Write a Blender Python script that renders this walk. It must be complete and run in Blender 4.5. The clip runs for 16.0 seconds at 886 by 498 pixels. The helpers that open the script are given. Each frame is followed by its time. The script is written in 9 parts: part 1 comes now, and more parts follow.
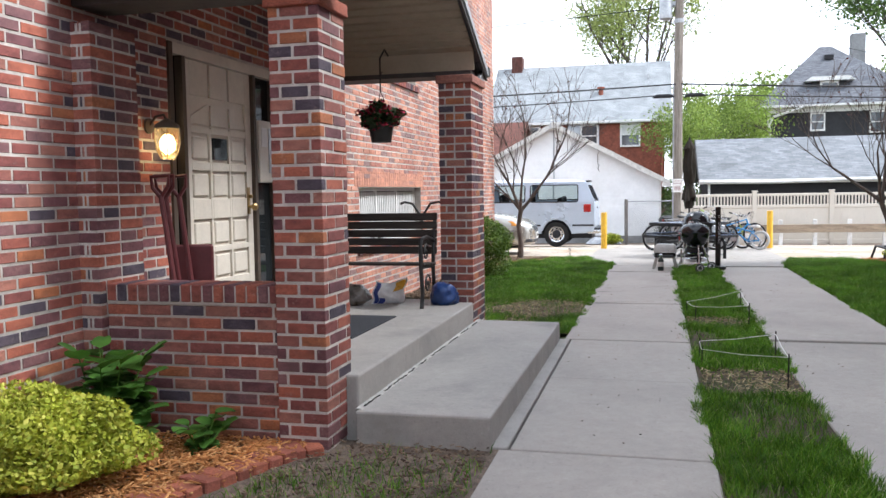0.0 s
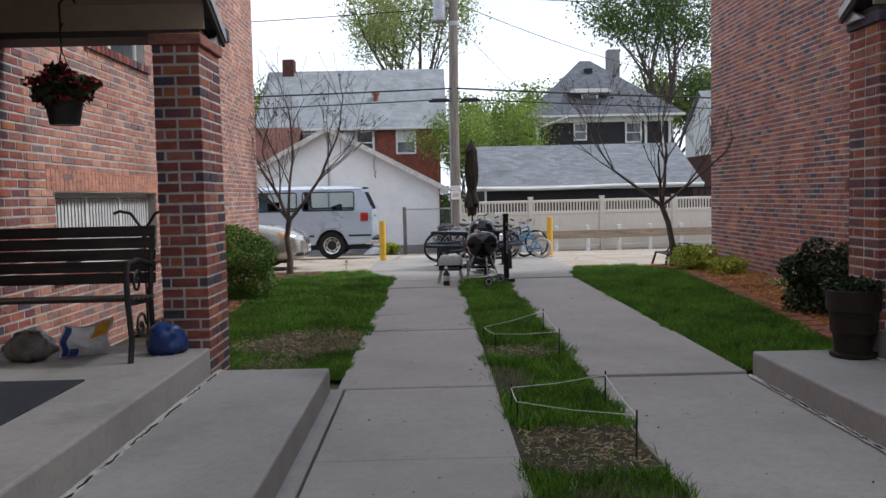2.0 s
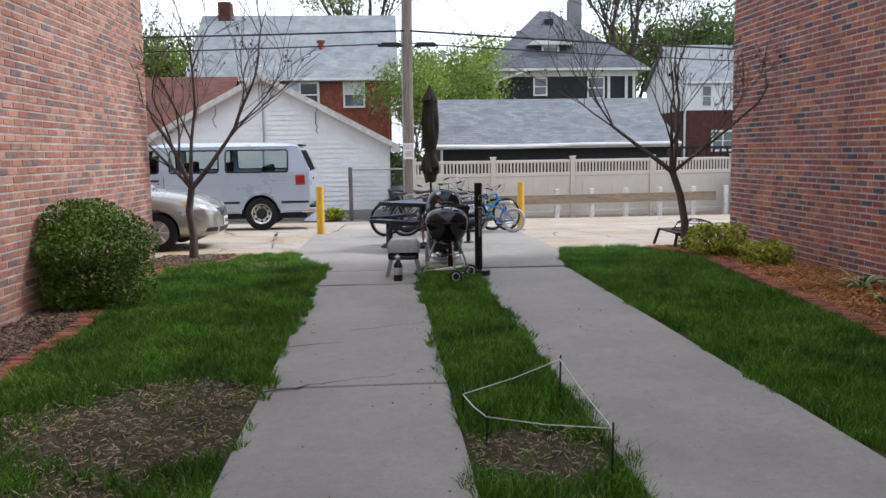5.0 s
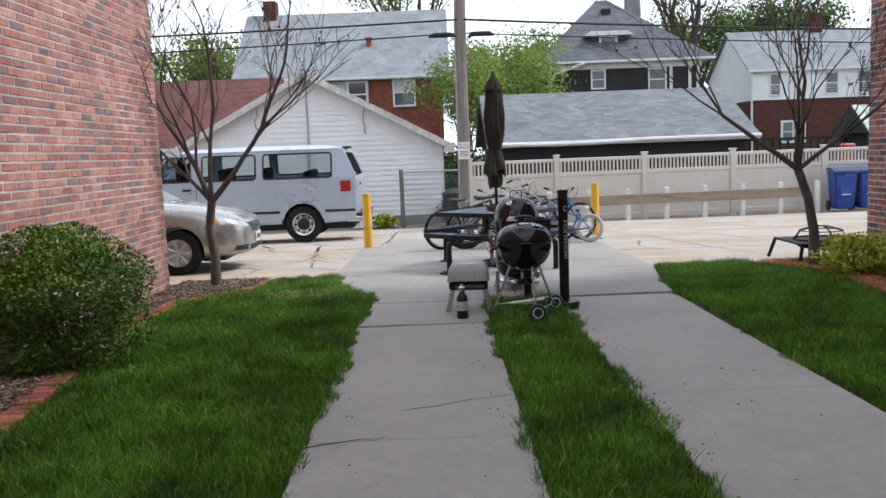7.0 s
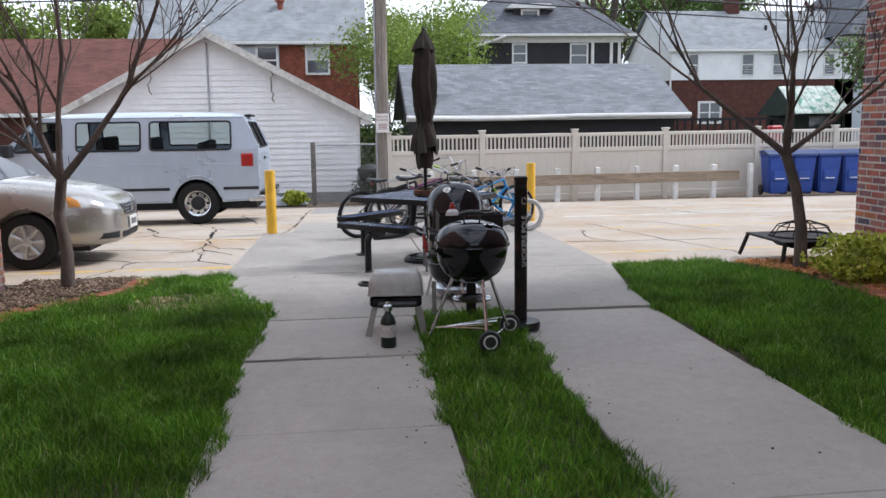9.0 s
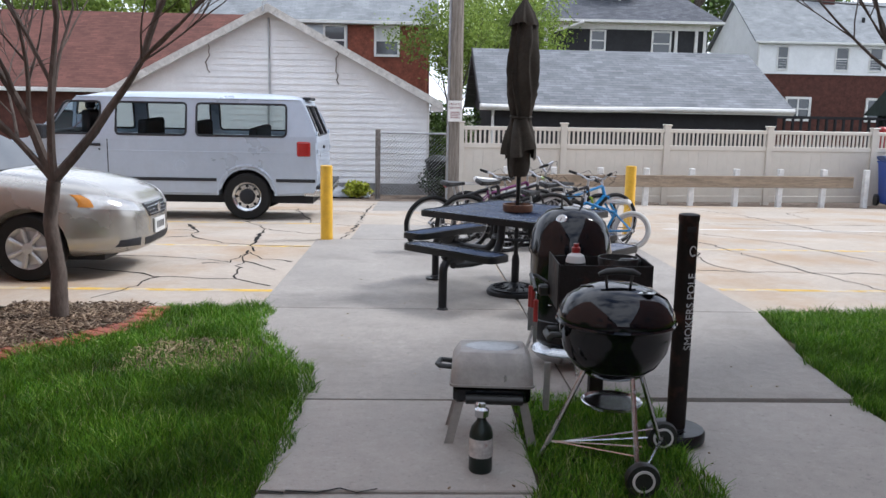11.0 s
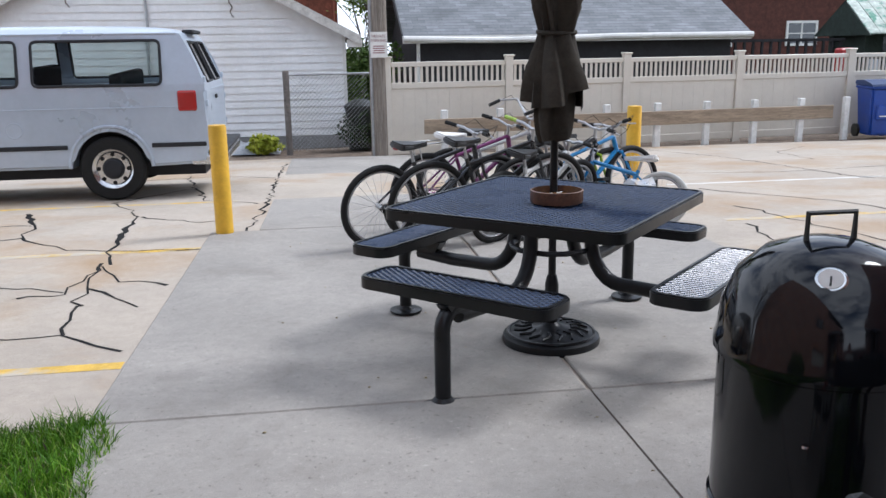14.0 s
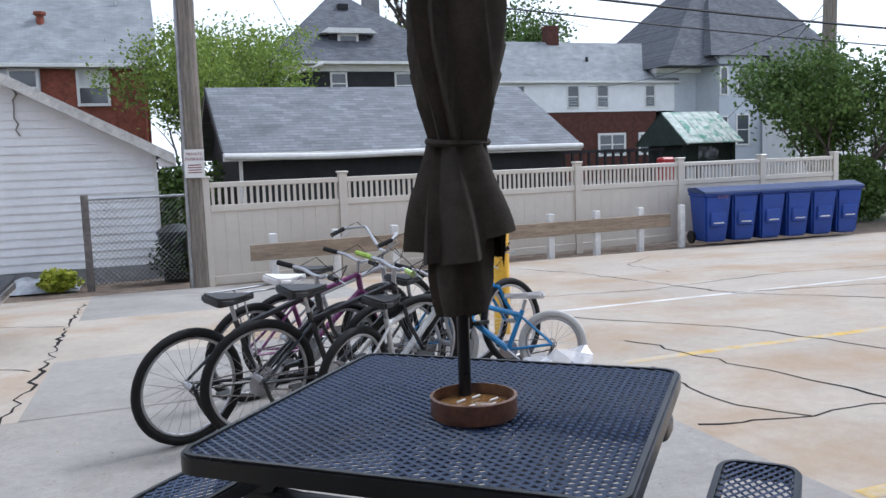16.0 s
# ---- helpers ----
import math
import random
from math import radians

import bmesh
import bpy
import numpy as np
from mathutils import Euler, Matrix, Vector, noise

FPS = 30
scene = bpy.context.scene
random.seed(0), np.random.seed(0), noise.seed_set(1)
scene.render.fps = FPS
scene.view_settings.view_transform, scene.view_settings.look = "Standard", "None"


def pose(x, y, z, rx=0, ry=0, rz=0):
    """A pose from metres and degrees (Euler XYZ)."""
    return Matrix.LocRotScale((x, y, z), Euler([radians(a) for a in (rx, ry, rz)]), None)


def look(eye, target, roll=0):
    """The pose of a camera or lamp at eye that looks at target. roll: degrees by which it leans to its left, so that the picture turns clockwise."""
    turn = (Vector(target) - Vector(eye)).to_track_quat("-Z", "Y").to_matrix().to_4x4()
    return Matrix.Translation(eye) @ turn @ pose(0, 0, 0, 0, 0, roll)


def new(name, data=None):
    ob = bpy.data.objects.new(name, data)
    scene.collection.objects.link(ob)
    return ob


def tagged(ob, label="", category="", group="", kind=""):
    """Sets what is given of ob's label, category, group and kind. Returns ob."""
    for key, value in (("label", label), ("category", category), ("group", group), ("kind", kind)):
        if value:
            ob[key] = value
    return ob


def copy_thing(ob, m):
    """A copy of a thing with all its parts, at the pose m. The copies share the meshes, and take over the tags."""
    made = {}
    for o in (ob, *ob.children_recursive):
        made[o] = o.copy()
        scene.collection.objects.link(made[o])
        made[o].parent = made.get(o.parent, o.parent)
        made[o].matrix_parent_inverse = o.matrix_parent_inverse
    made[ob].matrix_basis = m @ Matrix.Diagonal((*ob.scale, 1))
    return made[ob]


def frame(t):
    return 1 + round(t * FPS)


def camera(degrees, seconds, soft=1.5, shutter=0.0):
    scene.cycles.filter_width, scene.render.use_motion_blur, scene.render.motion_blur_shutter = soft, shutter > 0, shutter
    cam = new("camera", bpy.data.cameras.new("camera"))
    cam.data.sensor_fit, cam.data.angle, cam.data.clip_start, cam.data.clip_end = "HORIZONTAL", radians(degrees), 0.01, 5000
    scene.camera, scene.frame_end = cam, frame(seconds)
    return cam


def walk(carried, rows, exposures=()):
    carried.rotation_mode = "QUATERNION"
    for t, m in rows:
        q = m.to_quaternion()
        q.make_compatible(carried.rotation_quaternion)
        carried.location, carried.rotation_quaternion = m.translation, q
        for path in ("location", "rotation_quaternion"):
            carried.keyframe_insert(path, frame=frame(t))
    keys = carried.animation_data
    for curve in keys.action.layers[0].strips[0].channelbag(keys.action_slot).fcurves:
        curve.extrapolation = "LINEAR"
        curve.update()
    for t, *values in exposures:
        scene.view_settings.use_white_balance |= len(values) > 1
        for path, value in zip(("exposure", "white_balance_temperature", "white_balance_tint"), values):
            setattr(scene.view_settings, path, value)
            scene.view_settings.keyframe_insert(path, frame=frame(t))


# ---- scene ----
cam = camera(55.5, 16.0)
PATH = [
    (0, (0.87, -4.133, 1.403), (0.379, -2.199, 1.266), -0.9),
    (0.5, (0.8, -3.675, 1.409), (0.391, -1.719, 1.318), -1.6),
    (1, (0.686, -3.222, 1.378), (0.517, -1.23, 1.308), -0.6),
    (1.5, (0.745, -2.739, 1.356), (0.799, -0.743, 1.248), -1.5),
    (2, (0.737, -2.18, 1.353), (0.763, -0.184, 1.228), -1.3),
    (2.5, (0.725, -1.646, 1.349), (0.873, 0.341, 1.179), -1.8),
    (3, (0.799, -1.099, 1.381), (0.961, 0.88, 1.144), -1.9),
    (3.5, (0.771, -0.557, 1.368), (0.897, 1.42, 1.092), -0.7),
    (4, (0.803, 0.011, 1.354), (1.031, 1.978, 1.07), -0.3),
    (4.2, (0.795, 0.272, 1.372), (0.928, 2.255, 1.145), -1.0),
    (6.3, (0.805, 2.602, 1.432), (0.968, 4.581, 1.193), -0.3),
    (6.5, (0.784, 2.815, 1.419), (0.979, 4.791, 1.175), -1.1),
    (7, (0.744, 3.333, 1.435), (0.758, 5.32, 1.208), -2.2),
    (7.5, (0.723, 3.815, 1.425), (0.851, 5.795, 1.172), -1.2),
    (8, (0.738, 4.31, 1.41), (0.926, 6.282, 1.134), -1.6),
    (8.5, (0.779, 4.842, 1.391), (0.868, 6.82, 1.109), -1.6),
    (8.7, (0.739, 4.995, 1.401), (0.955, 6.962, 1.112), -0.8),
    (10.8, (0.692, 6.941, 1.525), (0.827, 8.912, 1.213), 0.5),
    (11, (0.644, 7.180, 1.505), (0.718, 9.152, 1.178), 1.1),
    (11.5, (0.573, 7.718, 1.480), (0.673, 9.696, 1.201), 0.5),
    (12, (0.542, 8.275, 1.467), (0.632, 10.254, 1.192), 1.3),
    (12.5, (0.445, 8.839, 1.426), (0.560, 10.801, 1.054), 0.9),
    (13, (0.454, 9.365, 1.390), (0.664, 11.279, 0.849), -0.1),
    (13.5, (0.442, 9.861, 1.389), (0.591, 11.783, 0.857), -0.0),
    (14, (0.438, 10.357, 1.392), (0.711, 12.283, 0.928), -0.9),
    (14.5, (0.519, 10.799, 1.393), (0.866, 12.722, 0.966), -0.7),
    (15, (0.483, 11.206, 1.380), (0.850, 13.124, 0.951), 0.5),
    (15.5, (0.586, 11.620, 1.404), (1.246, 13.470, 1.029), -2.7),
    (16, (0.659, 11.978, 1.409), (1.332, 13.849, 1.196), -2.0),
]
walk(cam, [(t, look(eye, target, roll)) for t, eye, target, roll in PATH],
     exposures=[(0, 1.10, 6050, 10), (0.5, 0.86, 6050, 10), (1.0, 0.50, 6050, 10), (1.5, 0.20, 6050, 11), (2.5, -0.03, 6030, 11), (3.5, 0.28, 6050, 11), (7.0, 0.30, 6000, 12), (8.5, 0.34, 6000, 12), (11.0, 0.35, 5960, 12), (12.0, 0.12, 5900, 11), (13.0, 0.25, 5950, 12), (14.5, 0.26, 5820, 11), (15.5, 0.29, 5750, 11), (16.0, 0.12, 5680, 11)])
from mathutils.bvhtree import BVHTree

# ---------------------------------------------------------------- light
SUN_ELEV, SUN_ROT = 48.0, 78.0
world = bpy.data.worlds.new("world")
scene.world = world
world.use_nodes = True
wt = world.node_tree
for n in list(wt.nodes):
    wt.nodes.remove(n)
w_out = wt.nodes.new("ShaderNodeOutputWorld")
w_bg = wt.nodes.new("ShaderNodeBackground")
w_sky = wt.nodes.new("ShaderNodeTexSky")
w_sky.sky_type = "NISHITA"
w_sky.sun_disc = False
w_sky.sun_elevation = radians(SUN_ELEV)
w_sky.sun_rotation = radians(SUN_ROT)
w_sky.dust_density = 1.2
w_co = wt.nodes.new("ShaderNodeTexCoord")
w_map = wt.nodes.new("ShaderNodeMapping")
w_map.inputs["Scale"].default_value = (1.0, 1.0, 2.6)
w_map.inputs["Location"].default_value = (0.35, 0.1, 0.2)
w_noise = wt.nodes.new("ShaderNodeTexNoise")
w_noise.inputs["Scale"].default_value = 2.3
w_noise.inputs["Detail"].default_value = 7.0
w_noise.inputs["Roughness"].default_value = 0.6
w_ramp = wt.nodes.new("ShaderNodeValToRGB")
w_ramp.color_ramp.elements[0].position = 0.38
w_ramp.color_ramp.elements[1].position = 0.56
w_mix = wt.nodes.new("ShaderNodeMix")
w_mix.data_type = "RGBA"
w_mix.inputs["B"].default_value = (11.5, 11.9, 12.5, 1.0)
wt.links.new(w_co.outputs["Generated"], w_map.inputs["Vector"])
wt.links.new(w_map.outputs["Vector"], w_noise.inputs["Vector"])
wt.links.new(w_noise.outputs["Fac"], w_ramp.inputs["Fac"])
# haze that whitens the sky towards the horizon
w_sep = wt.nodes.new("ShaderNodeSeparateXYZ")
w_haze = wt.nodes.new("ShaderNodeMapRange")
w_haze.inputs["From Min"].default_value, w_haze.inputs["From Max"].default_value = 0.12, 0.55
w_haze.inputs["To Min"].default_value, w_haze.inputs["To Max"].default_value = 0.95, 0.0
w_max = wt.nodes.new("ShaderNodeMath")
w_max.operation = "MAXIMUM"
wt.links.new(w_co.outputs["Generated"], w_sep.inputs["Vector"])
wt.links.new(w_sep.outputs["Z"], w_haze.inputs["Value"])
wt.links.new(w_haze.outputs["Result"], w_max.inputs[0])
wt.links.new(w_ramp.outputs["Color"], w_max.inputs[1])
wt.links.new(w_max.outputs["Value"], w_mix.inputs["Factor"])
wt.links.new(w_sky.outputs["Color"], w_mix.inputs["A"])
wt.links.new(w_mix.outputs["Result"], w_bg.inputs["Color"])
w_bg.inputs["Strength"].default_value = 0.11
wt.links.new(w_bg.outputs["Background"], w_out.inputs["Surface"])

sun = new("sun", bpy.data.lights.new("sun", "SUN"))
sun.data.energy = 2.6
sun.data.angle = radians(15)
sun.data.color = (1.0, 0.965, 0.92)
# light from behind and to one side of the walk
s_az = radians(SUN_ROT)
s_dir = Vector((math.sin(s_az) * math.cos(radians(SUN_ELEV)), math.cos(s_az) * math.cos(radians(SUN_ELEV)), math.sin(radians(SUN_ELEV))))
sun.matrix_world = look(s_dir * 40, (0, 0, 0))


# ---------------------------------------------------------------- materials
def nodes_of(name):
    m = bpy.data.materials.new(name)
    m.use_nodes = True
    nt = m.node_tree
    return m, nt, nt.nodes["Principled BSDF"]


def noise_node(nt, scale, detail=4.0, rough=0.55, vec=None):
    n = nt.nodes.new("ShaderNodeTexNoise")
    n.inputs["Scale"].default_value = scale
    n.inputs["Detail"].default_value = detail
    n.inputs["Roughness"].default_value = rough
    if vec is not None:
        nt.links.new(vec, n.inputs["Vector"])
    return n


def ramp_node(nt, fac, stops, interp="LINEAR"):
    r = nt.nodes.new("ShaderNodeValToRGB")
    r.color_ramp.interpolation = interp
    el = r.color_ramp.elements
    el[0].position, el[0].color = stops[0][0], (*stops[0][1], 1)
    el[1].position, el[1].color = stops[-1][0], (*stops[-1][1], 1)
    for p, c in stops[1:-1]:
        e = el.new(p)
        e.color = (*c, 1)
    nt.links.new(fac, r.inputs["Fac"])
    return r


def mix_node(nt, fac, a, b, mode="MIX"):
    m = nt.nodes.new("ShaderNodeMix")
    m.data_type, m.blend_type = "RGBA", mode
    for key, v in (("Factor", fac), ("A", a), ("B", b)):
        if isinstance(v, (int, float)):
            m.inputs[key].default_value = v
        elif isinstance(v, tuple):
            m.inputs[key].default_value = (*v, 1)
        else:
            nt.links.new(v, m.inputs[key])
    return m.outputs["Result"]


def surf(name, base, rough=0.6, metal=0.0, var=0.25, fine=60.0, coarse=3.0, bump=0.15, stain=None, stain_at=(0.55, 0.75), dist=0.01, coat=0.0, stretch=None, trans=0.0, fleck=0.0):
    """A plain surface with grain and blotches, at real size."""
    m, nt, p = nodes_of(name)
    geo = nt.nodes.new("ShaderNodeNewGeometry")
    vec = geo.outputs["Position"]
    if stretch:
        mp = nt.nodes.new("ShaderNodeMapping")
        mp.inputs["Scale"].default_value = stretch
        nt.links.new(vec, mp.inputs["Vector"])
        vec = mp.outputs["Vector"]
    n1, n2 = noise_node(nt, fine, 3.0, 0.6, vec), noise_node(nt, coarse, 5.0, 0.6, vec)
    lo, hi = tuple(c * (1 - var) for c in base), tuple(min(1, c * (1 + var)) for c in base)
    c1 = ramp_node(nt, n2.outputs["Fac"], [(0.3, lo), (0.7, hi)]).outputs["Color"]
    g = ramp_node(nt, n1.outputs["Fac"], [(0.3, (1 - var * 0.8,) * 3), (0.7, (1.0, 1.0, 1.0))]).outputs["Color"]
    col = mix_node(nt, 1.0, c1, g, "MULTIPLY")
    n4 = noise_node(nt, (fine * coarse) ** 0.5, 6.0, 0.75, vec)
    mid = ramp_node(nt, n4.outputs["Fac"], [(0.32, (1 - var * 0.9,) * 3), (0.62, (1 + var * 0.35,) * 3)]).outputs["Color"]
    col = mix_node(nt, 1.0, col, mid, "MULTIPLY")
    if stain:
        n3 = noise_node(nt, coarse * 0.7, 6.0, 0.65, vec)
        f = ramp_node(nt, n3.outputs["Fac"], [(stain_at[0], (0, 0, 0)), (stain_at[1], (1, 1, 1))]).outputs["Color"]
        col = mix_node(nt, f, col, stain)
    if fleck:
        # pale and dark grains of sand, and small pits
        n5 = noise_node(nt, 48, 2.0, 0.5, vec)
        col = mix_node(nt, 1.0, col, ramp_node(nt, n5.outputs["Fac"], [(0.27, (1 - fleck * 1.5,) * 3), (0.36, (1.0,) * 3), (0.64, (1.0,) * 3), (0.74, (1 + fleck,) * 3)]).outputs["Color"], "MULTIPLY")
        n6 = noise_node(nt, 420, 2.0, 0.6, vec)
        col = mix_node(nt, 1.0, col, ramp_node(nt, n6.outputs["Fac"], [(0.3, (1 - fleck,) * 3), (0.7, (1 + fleck,) * 3)]).outputs["Color"], "MULTIPLY")
    nt.links.new(col, p.inputs["Base Color"])
    if rough > 0.55 and not metal:
        p.inputs["Specular IOR Level"].default_value = 0.25
    rr = ramp_node(nt, n2.outputs["Fac"], [(0.3, (max(0.02, rough - 0.08),) * 3), (0.7, (min(1, rough + 0.08),) * 3)])
    nt.links.new(rr.outputs["Color"], p.inputs["Roughness"])
    p.inputs["Metallic"].default_value = metal
    p.inputs["Coat Weight"].default_value = coat
    p.inputs["Transmission Weight"].default_value = trans
    if bump:
        b = nt.nodes.new("ShaderNodeBump")
        b.inputs["Strength"].default_value = bump
        b.inputs["Distance"].default_value = dist
        nt.links.new(n1.outputs["Fac"], b.inputs["Height"])
        nt.links.new(b.outputs["Normal"], p.inputs["Normal"])
    return m


BRICK_TONES = [(0.0, (0.36, 0.125, 0.095)), (0.14, (0.27, 0.10, 0.09)), (0.27, (0.43, 0.15, 0.10)), (0.38, (0.20, 0.095, 0.105)), (0.5, (0.33, 0.14, 0.115)),
               (0.6, (0.105, 0.09, 0.115)), (0.69, (0.38, 0.18, 0.14)), (0.78, (0.47, 0.19, 0.095)), (0.85, (0.24, 0.13, 0.135)), (0.93, (0.30, 0.105, 0.085)), (1.0, (0.25, 0.13, 0.12))]
PALE_TONES = [(0.0, (0.496, 0.236, 0.165)), (0.2, (0.413, 0.189, 0.147)), (0.4, (0.566, 0.289, 0.201)), (0.55, (0.389, 0.224, 0.189)),
              (0.7, (0.496, 0.254, 0.183)), (0.8, (0.283, 0.189, 0.177)), (0.9, (0.566, 0.319, 0.236)), (1.0, (0.437, 0.236, 0.189))]


def brick_surf(name, tones, by_object):
    m, nt, p = nodes_of(name)
    geo = nt.nodes.new("ShaderNodeNewGeometry")
    if by_object:
        fac = nt.nodes.new("ShaderNodeObjectInfo").outputs["Random"]
    else:
        fac = geo.outputs["Random Per Island"]
    tone = ramp_node(nt, fac, tones, "CONSTANT").outputs["Color"]
    mp = nt.nodes.new("ShaderNodeMapping")
    mp.inputs["Scale"].default_value = (1, 1, 2.5)
    nt.links.new(geo.outputs["Position"], mp.inputs["Vector"])
    n1 = noise_node(nt, 90, 4, 0.65, mp.outputs["Vector"])
    n2 = noise_node(nt, 9, 5, 0.6, mp.outputs["Vector"])
    g = ramp_node(nt, n1.outputs["Fac"], [(0.25, (0.50, 0.50, 0.52)), (0.75, (1.22, 1.19, 1.16))]).outputs["Color"]
    b2 = ramp_node(nt, n2.outputs["Fac"], [(0.3, (0.68, 0.68, 0.71)), (0.7, (1.24, 1.20, 1.16))]).outputs["Color"]
    col = mix_node(nt, 1.0, mix_node(nt, 1.0, tone, g, "MULTIPLY"), b2, "MULTIPLY")
    n3 = noise_node(nt, 1.1, 6, 0.7, geo.outputs["Position"])
    b3 = ramp_node(nt, n3.outputs["Fac"], [(0.32, (0.84, 0.84, 0.86)), (0.62, (1.20, 1.18, 1.16))]).outputs["Color"]
    col = mix_node(nt, 1.0, col, b3, "MULTIPLY")
    # pale lime bloom in patches
    n4 = noise_node(nt, 30, 5, 0.7, geo.outputs["Position"])
    f4 = ramp_node(nt, n4.outputs["Fac"], [(0.60, (0.0,) * 3), (0.78, (0.45,) * 3)]).outputs["Color"]
    col = mix_node(nt, f4, col, (0.42, 0.34, 0.30))
    nt.links.new(col, p.inputs["Base Color"])
    p.inputs["Roughness"].default_value = 0.82
    p.inputs["Specular IOR Level"].default_value = 0.25
    b = nt.nodes.new("ShaderNodeBump")
    b.inputs["Strength"].default_value = 0.5
    b.inputs["Distance"].default_value = 0.004
    nt.links.new(n1.outputs["Fac"], b.inputs["Height"])
    nt.links.new(b.outputs["Normal"], p.inputs["Normal"])
    return m


M_BRICK_WALL = brick_surf("brick_wall_faces", BRICK_TONES, False)
# Single bricks: wall tones cut to 0.78, porch shade put into the colour.
M_BRICK_SHADED = brick_surf("shaded_brick_piece_faces", [(q, tuple(v * 0.78 for v in c)) for q, c in BRICK_TONES], True)
M_BRICK_PALE = brick_surf("pale_brick_faces", PALE_TONES, False)
M_MORTAR = surf("mortar", (0.55, 0.515, 0.47), 0.9, var=0.28, fine=150, coarse=2.2, bump=0.3, dist=0.003, stain=(0.34, 0.31, 0.28), stain_at=(0.46, 0.66))
M_CONC = surf("concrete", (0.372, 0.346, 0.312), 0.85, var=0.10, fine=160, coarse=0.9, bump=0.35, dist=0.004, stain=(0.27, 0.25, 0.228), stain_at=(0.50, 0.78), fleck=0.13)
M_PATIO = surf("patio_concrete", (0.325, 0.304, 0.277), 0.85, var=0.13, fine=190, coarse=1.1, bump=0.35, dist=0.004, stain=(0.205, 0.19, 0.17), stain_at=(0.53, 0.76), fleck=0.2)
M_CONC_STEP = surf("step_concrete", (0.34, 0.322, 0.297), 0.85, var=0.10, fine=160, coarse=2.0, bump=0.3, dist=0.003, stain=(0.20, 0.195, 0.185), stain_at=(0.52, 0.8), fleck=0.14)
M_LOT = surf("parking_concrete", (0.435, 0.382, 0.32), 0.88, var=0.11, fine=140, coarse=0.8, bump=0.25, dist=0.004, stain=(0.35, 0.245, 0.15), stain_at=(0.46, 0.70), fleck=0.12)
M_TAR = surf("crack_tar", (0.012, 0.012, 0.012), 0.95, var=0.3, fine=60, bump=0.3)
M_CAULK = surf("joint_caulk", (0.52, 0.5, 0.46), 0.7, var=0.3, fine=40, bump=0.3)
M_YELLOWLINE = surf("yellow_paint_line", (0.64, 0.42, 0.09), 0.85, var=0.2, fine=70, coarse=5, bump=0.2, stain=(0.47, 0.42, 0.34), stain_at=(0.44, 0.60))
M_WHITELINE = surf("white_paint_line", (0.66, 0.65, 0.62), 0.8, var=0.15, fine=70, coarse=4, bump=0.2, stain=(0.48, 0.44, 0.38), stain_at=(0.45, 0.62))
M_SOIL = surf("soil", (0.20, 0.155, 0.12), 0.95, var=0.45, fine=90, coarse=5, bump=0.8, dist=0.02)
M_TURF = surf("turf_ground", (0.095, 0.075, 0.048), 0.95, var=0.5, fine=60, coarse=3, bump=0.8, dist=0.02, stain=(0.07, 0.085, 0.03), stain_at=(0.52, 0.7))
M_EARTH = surf("earth_ground", (0.12, 0.13, 0.07), 0.95, var=0.4, fine=8, coarse=0.3, bump=0.5)

# ---------------------------------------------------------------- mesh helpers
PROFILE_Y = [-80.0, 11.5, 18.0, 22.0, 26.7, 28.2, 44.0, 400.0]
PROFILE_Z = [0.0, 0.0, -0.13, -0.34, -0.62, -0.68, -0.79, -0.79]


def gz(y):
    """Height of the ground at y: level court, then a lot that falls away."""
    return float(np.interp(y, PROFILE_Y, PROFILE_Z))


def thing(name, loc=(0, 0, 0), label="", category="", group="", rz=0.0, kind=""):
    ob = new(name)
    ob.empty_display_size = 0.1
    ob.matrix_basis = pose(*loc, 0, 0, rz)
    return tagged(ob, label, category, group, kind)


def part(name, bm, material, parent=None, label="", smooth=False):
    me = bpy.data.meshes.new(name)
    bmesh.ops.recalc_face_normals(bm, faces=bm.faces[:])
    bm.to_mesh(me)
    bm.free()
    for m in (material if isinstance(material, (list, tuple)) else [material]):
        me.materials.append(m)
    if smooth:
        me.polygons.foreach_set("use_smooth", [True] * len(me.polygons))
        if smooth != "all":
            me.set_sharp_from_angle(angle=radians(40))
    ob = new(name, me)
    if parent is not None:
        ob.parent = parent
    if label:
        ob["label"] = label
    return ob


def box(bm, x0, x1, y0, y1, z0, z1, bevel=0.0, seg=1):
    vs = [bm.verts.new((x, y, z)) for x in (x0, x1) for y in (y0, y1) for z in (z0, z1)]
    fs = [bm.faces.new([vs[i] for i in q]) for q in ((0, 1, 3, 2), (4, 6, 7, 5), (0, 4, 5, 1), (2, 3, 7, 6), (0, 2, 6, 4), (1, 5, 7, 3))]
    if bevel:
        es = list({e for f in fs for e in f.edges})
        bmesh.ops.bevel(bm, geom=es, offset=bevel, segments=seg, affect="EDGES", profile=0.5)
    return bm


def B(*a, **k):
    return box(bmesh.new(), *a, **k)


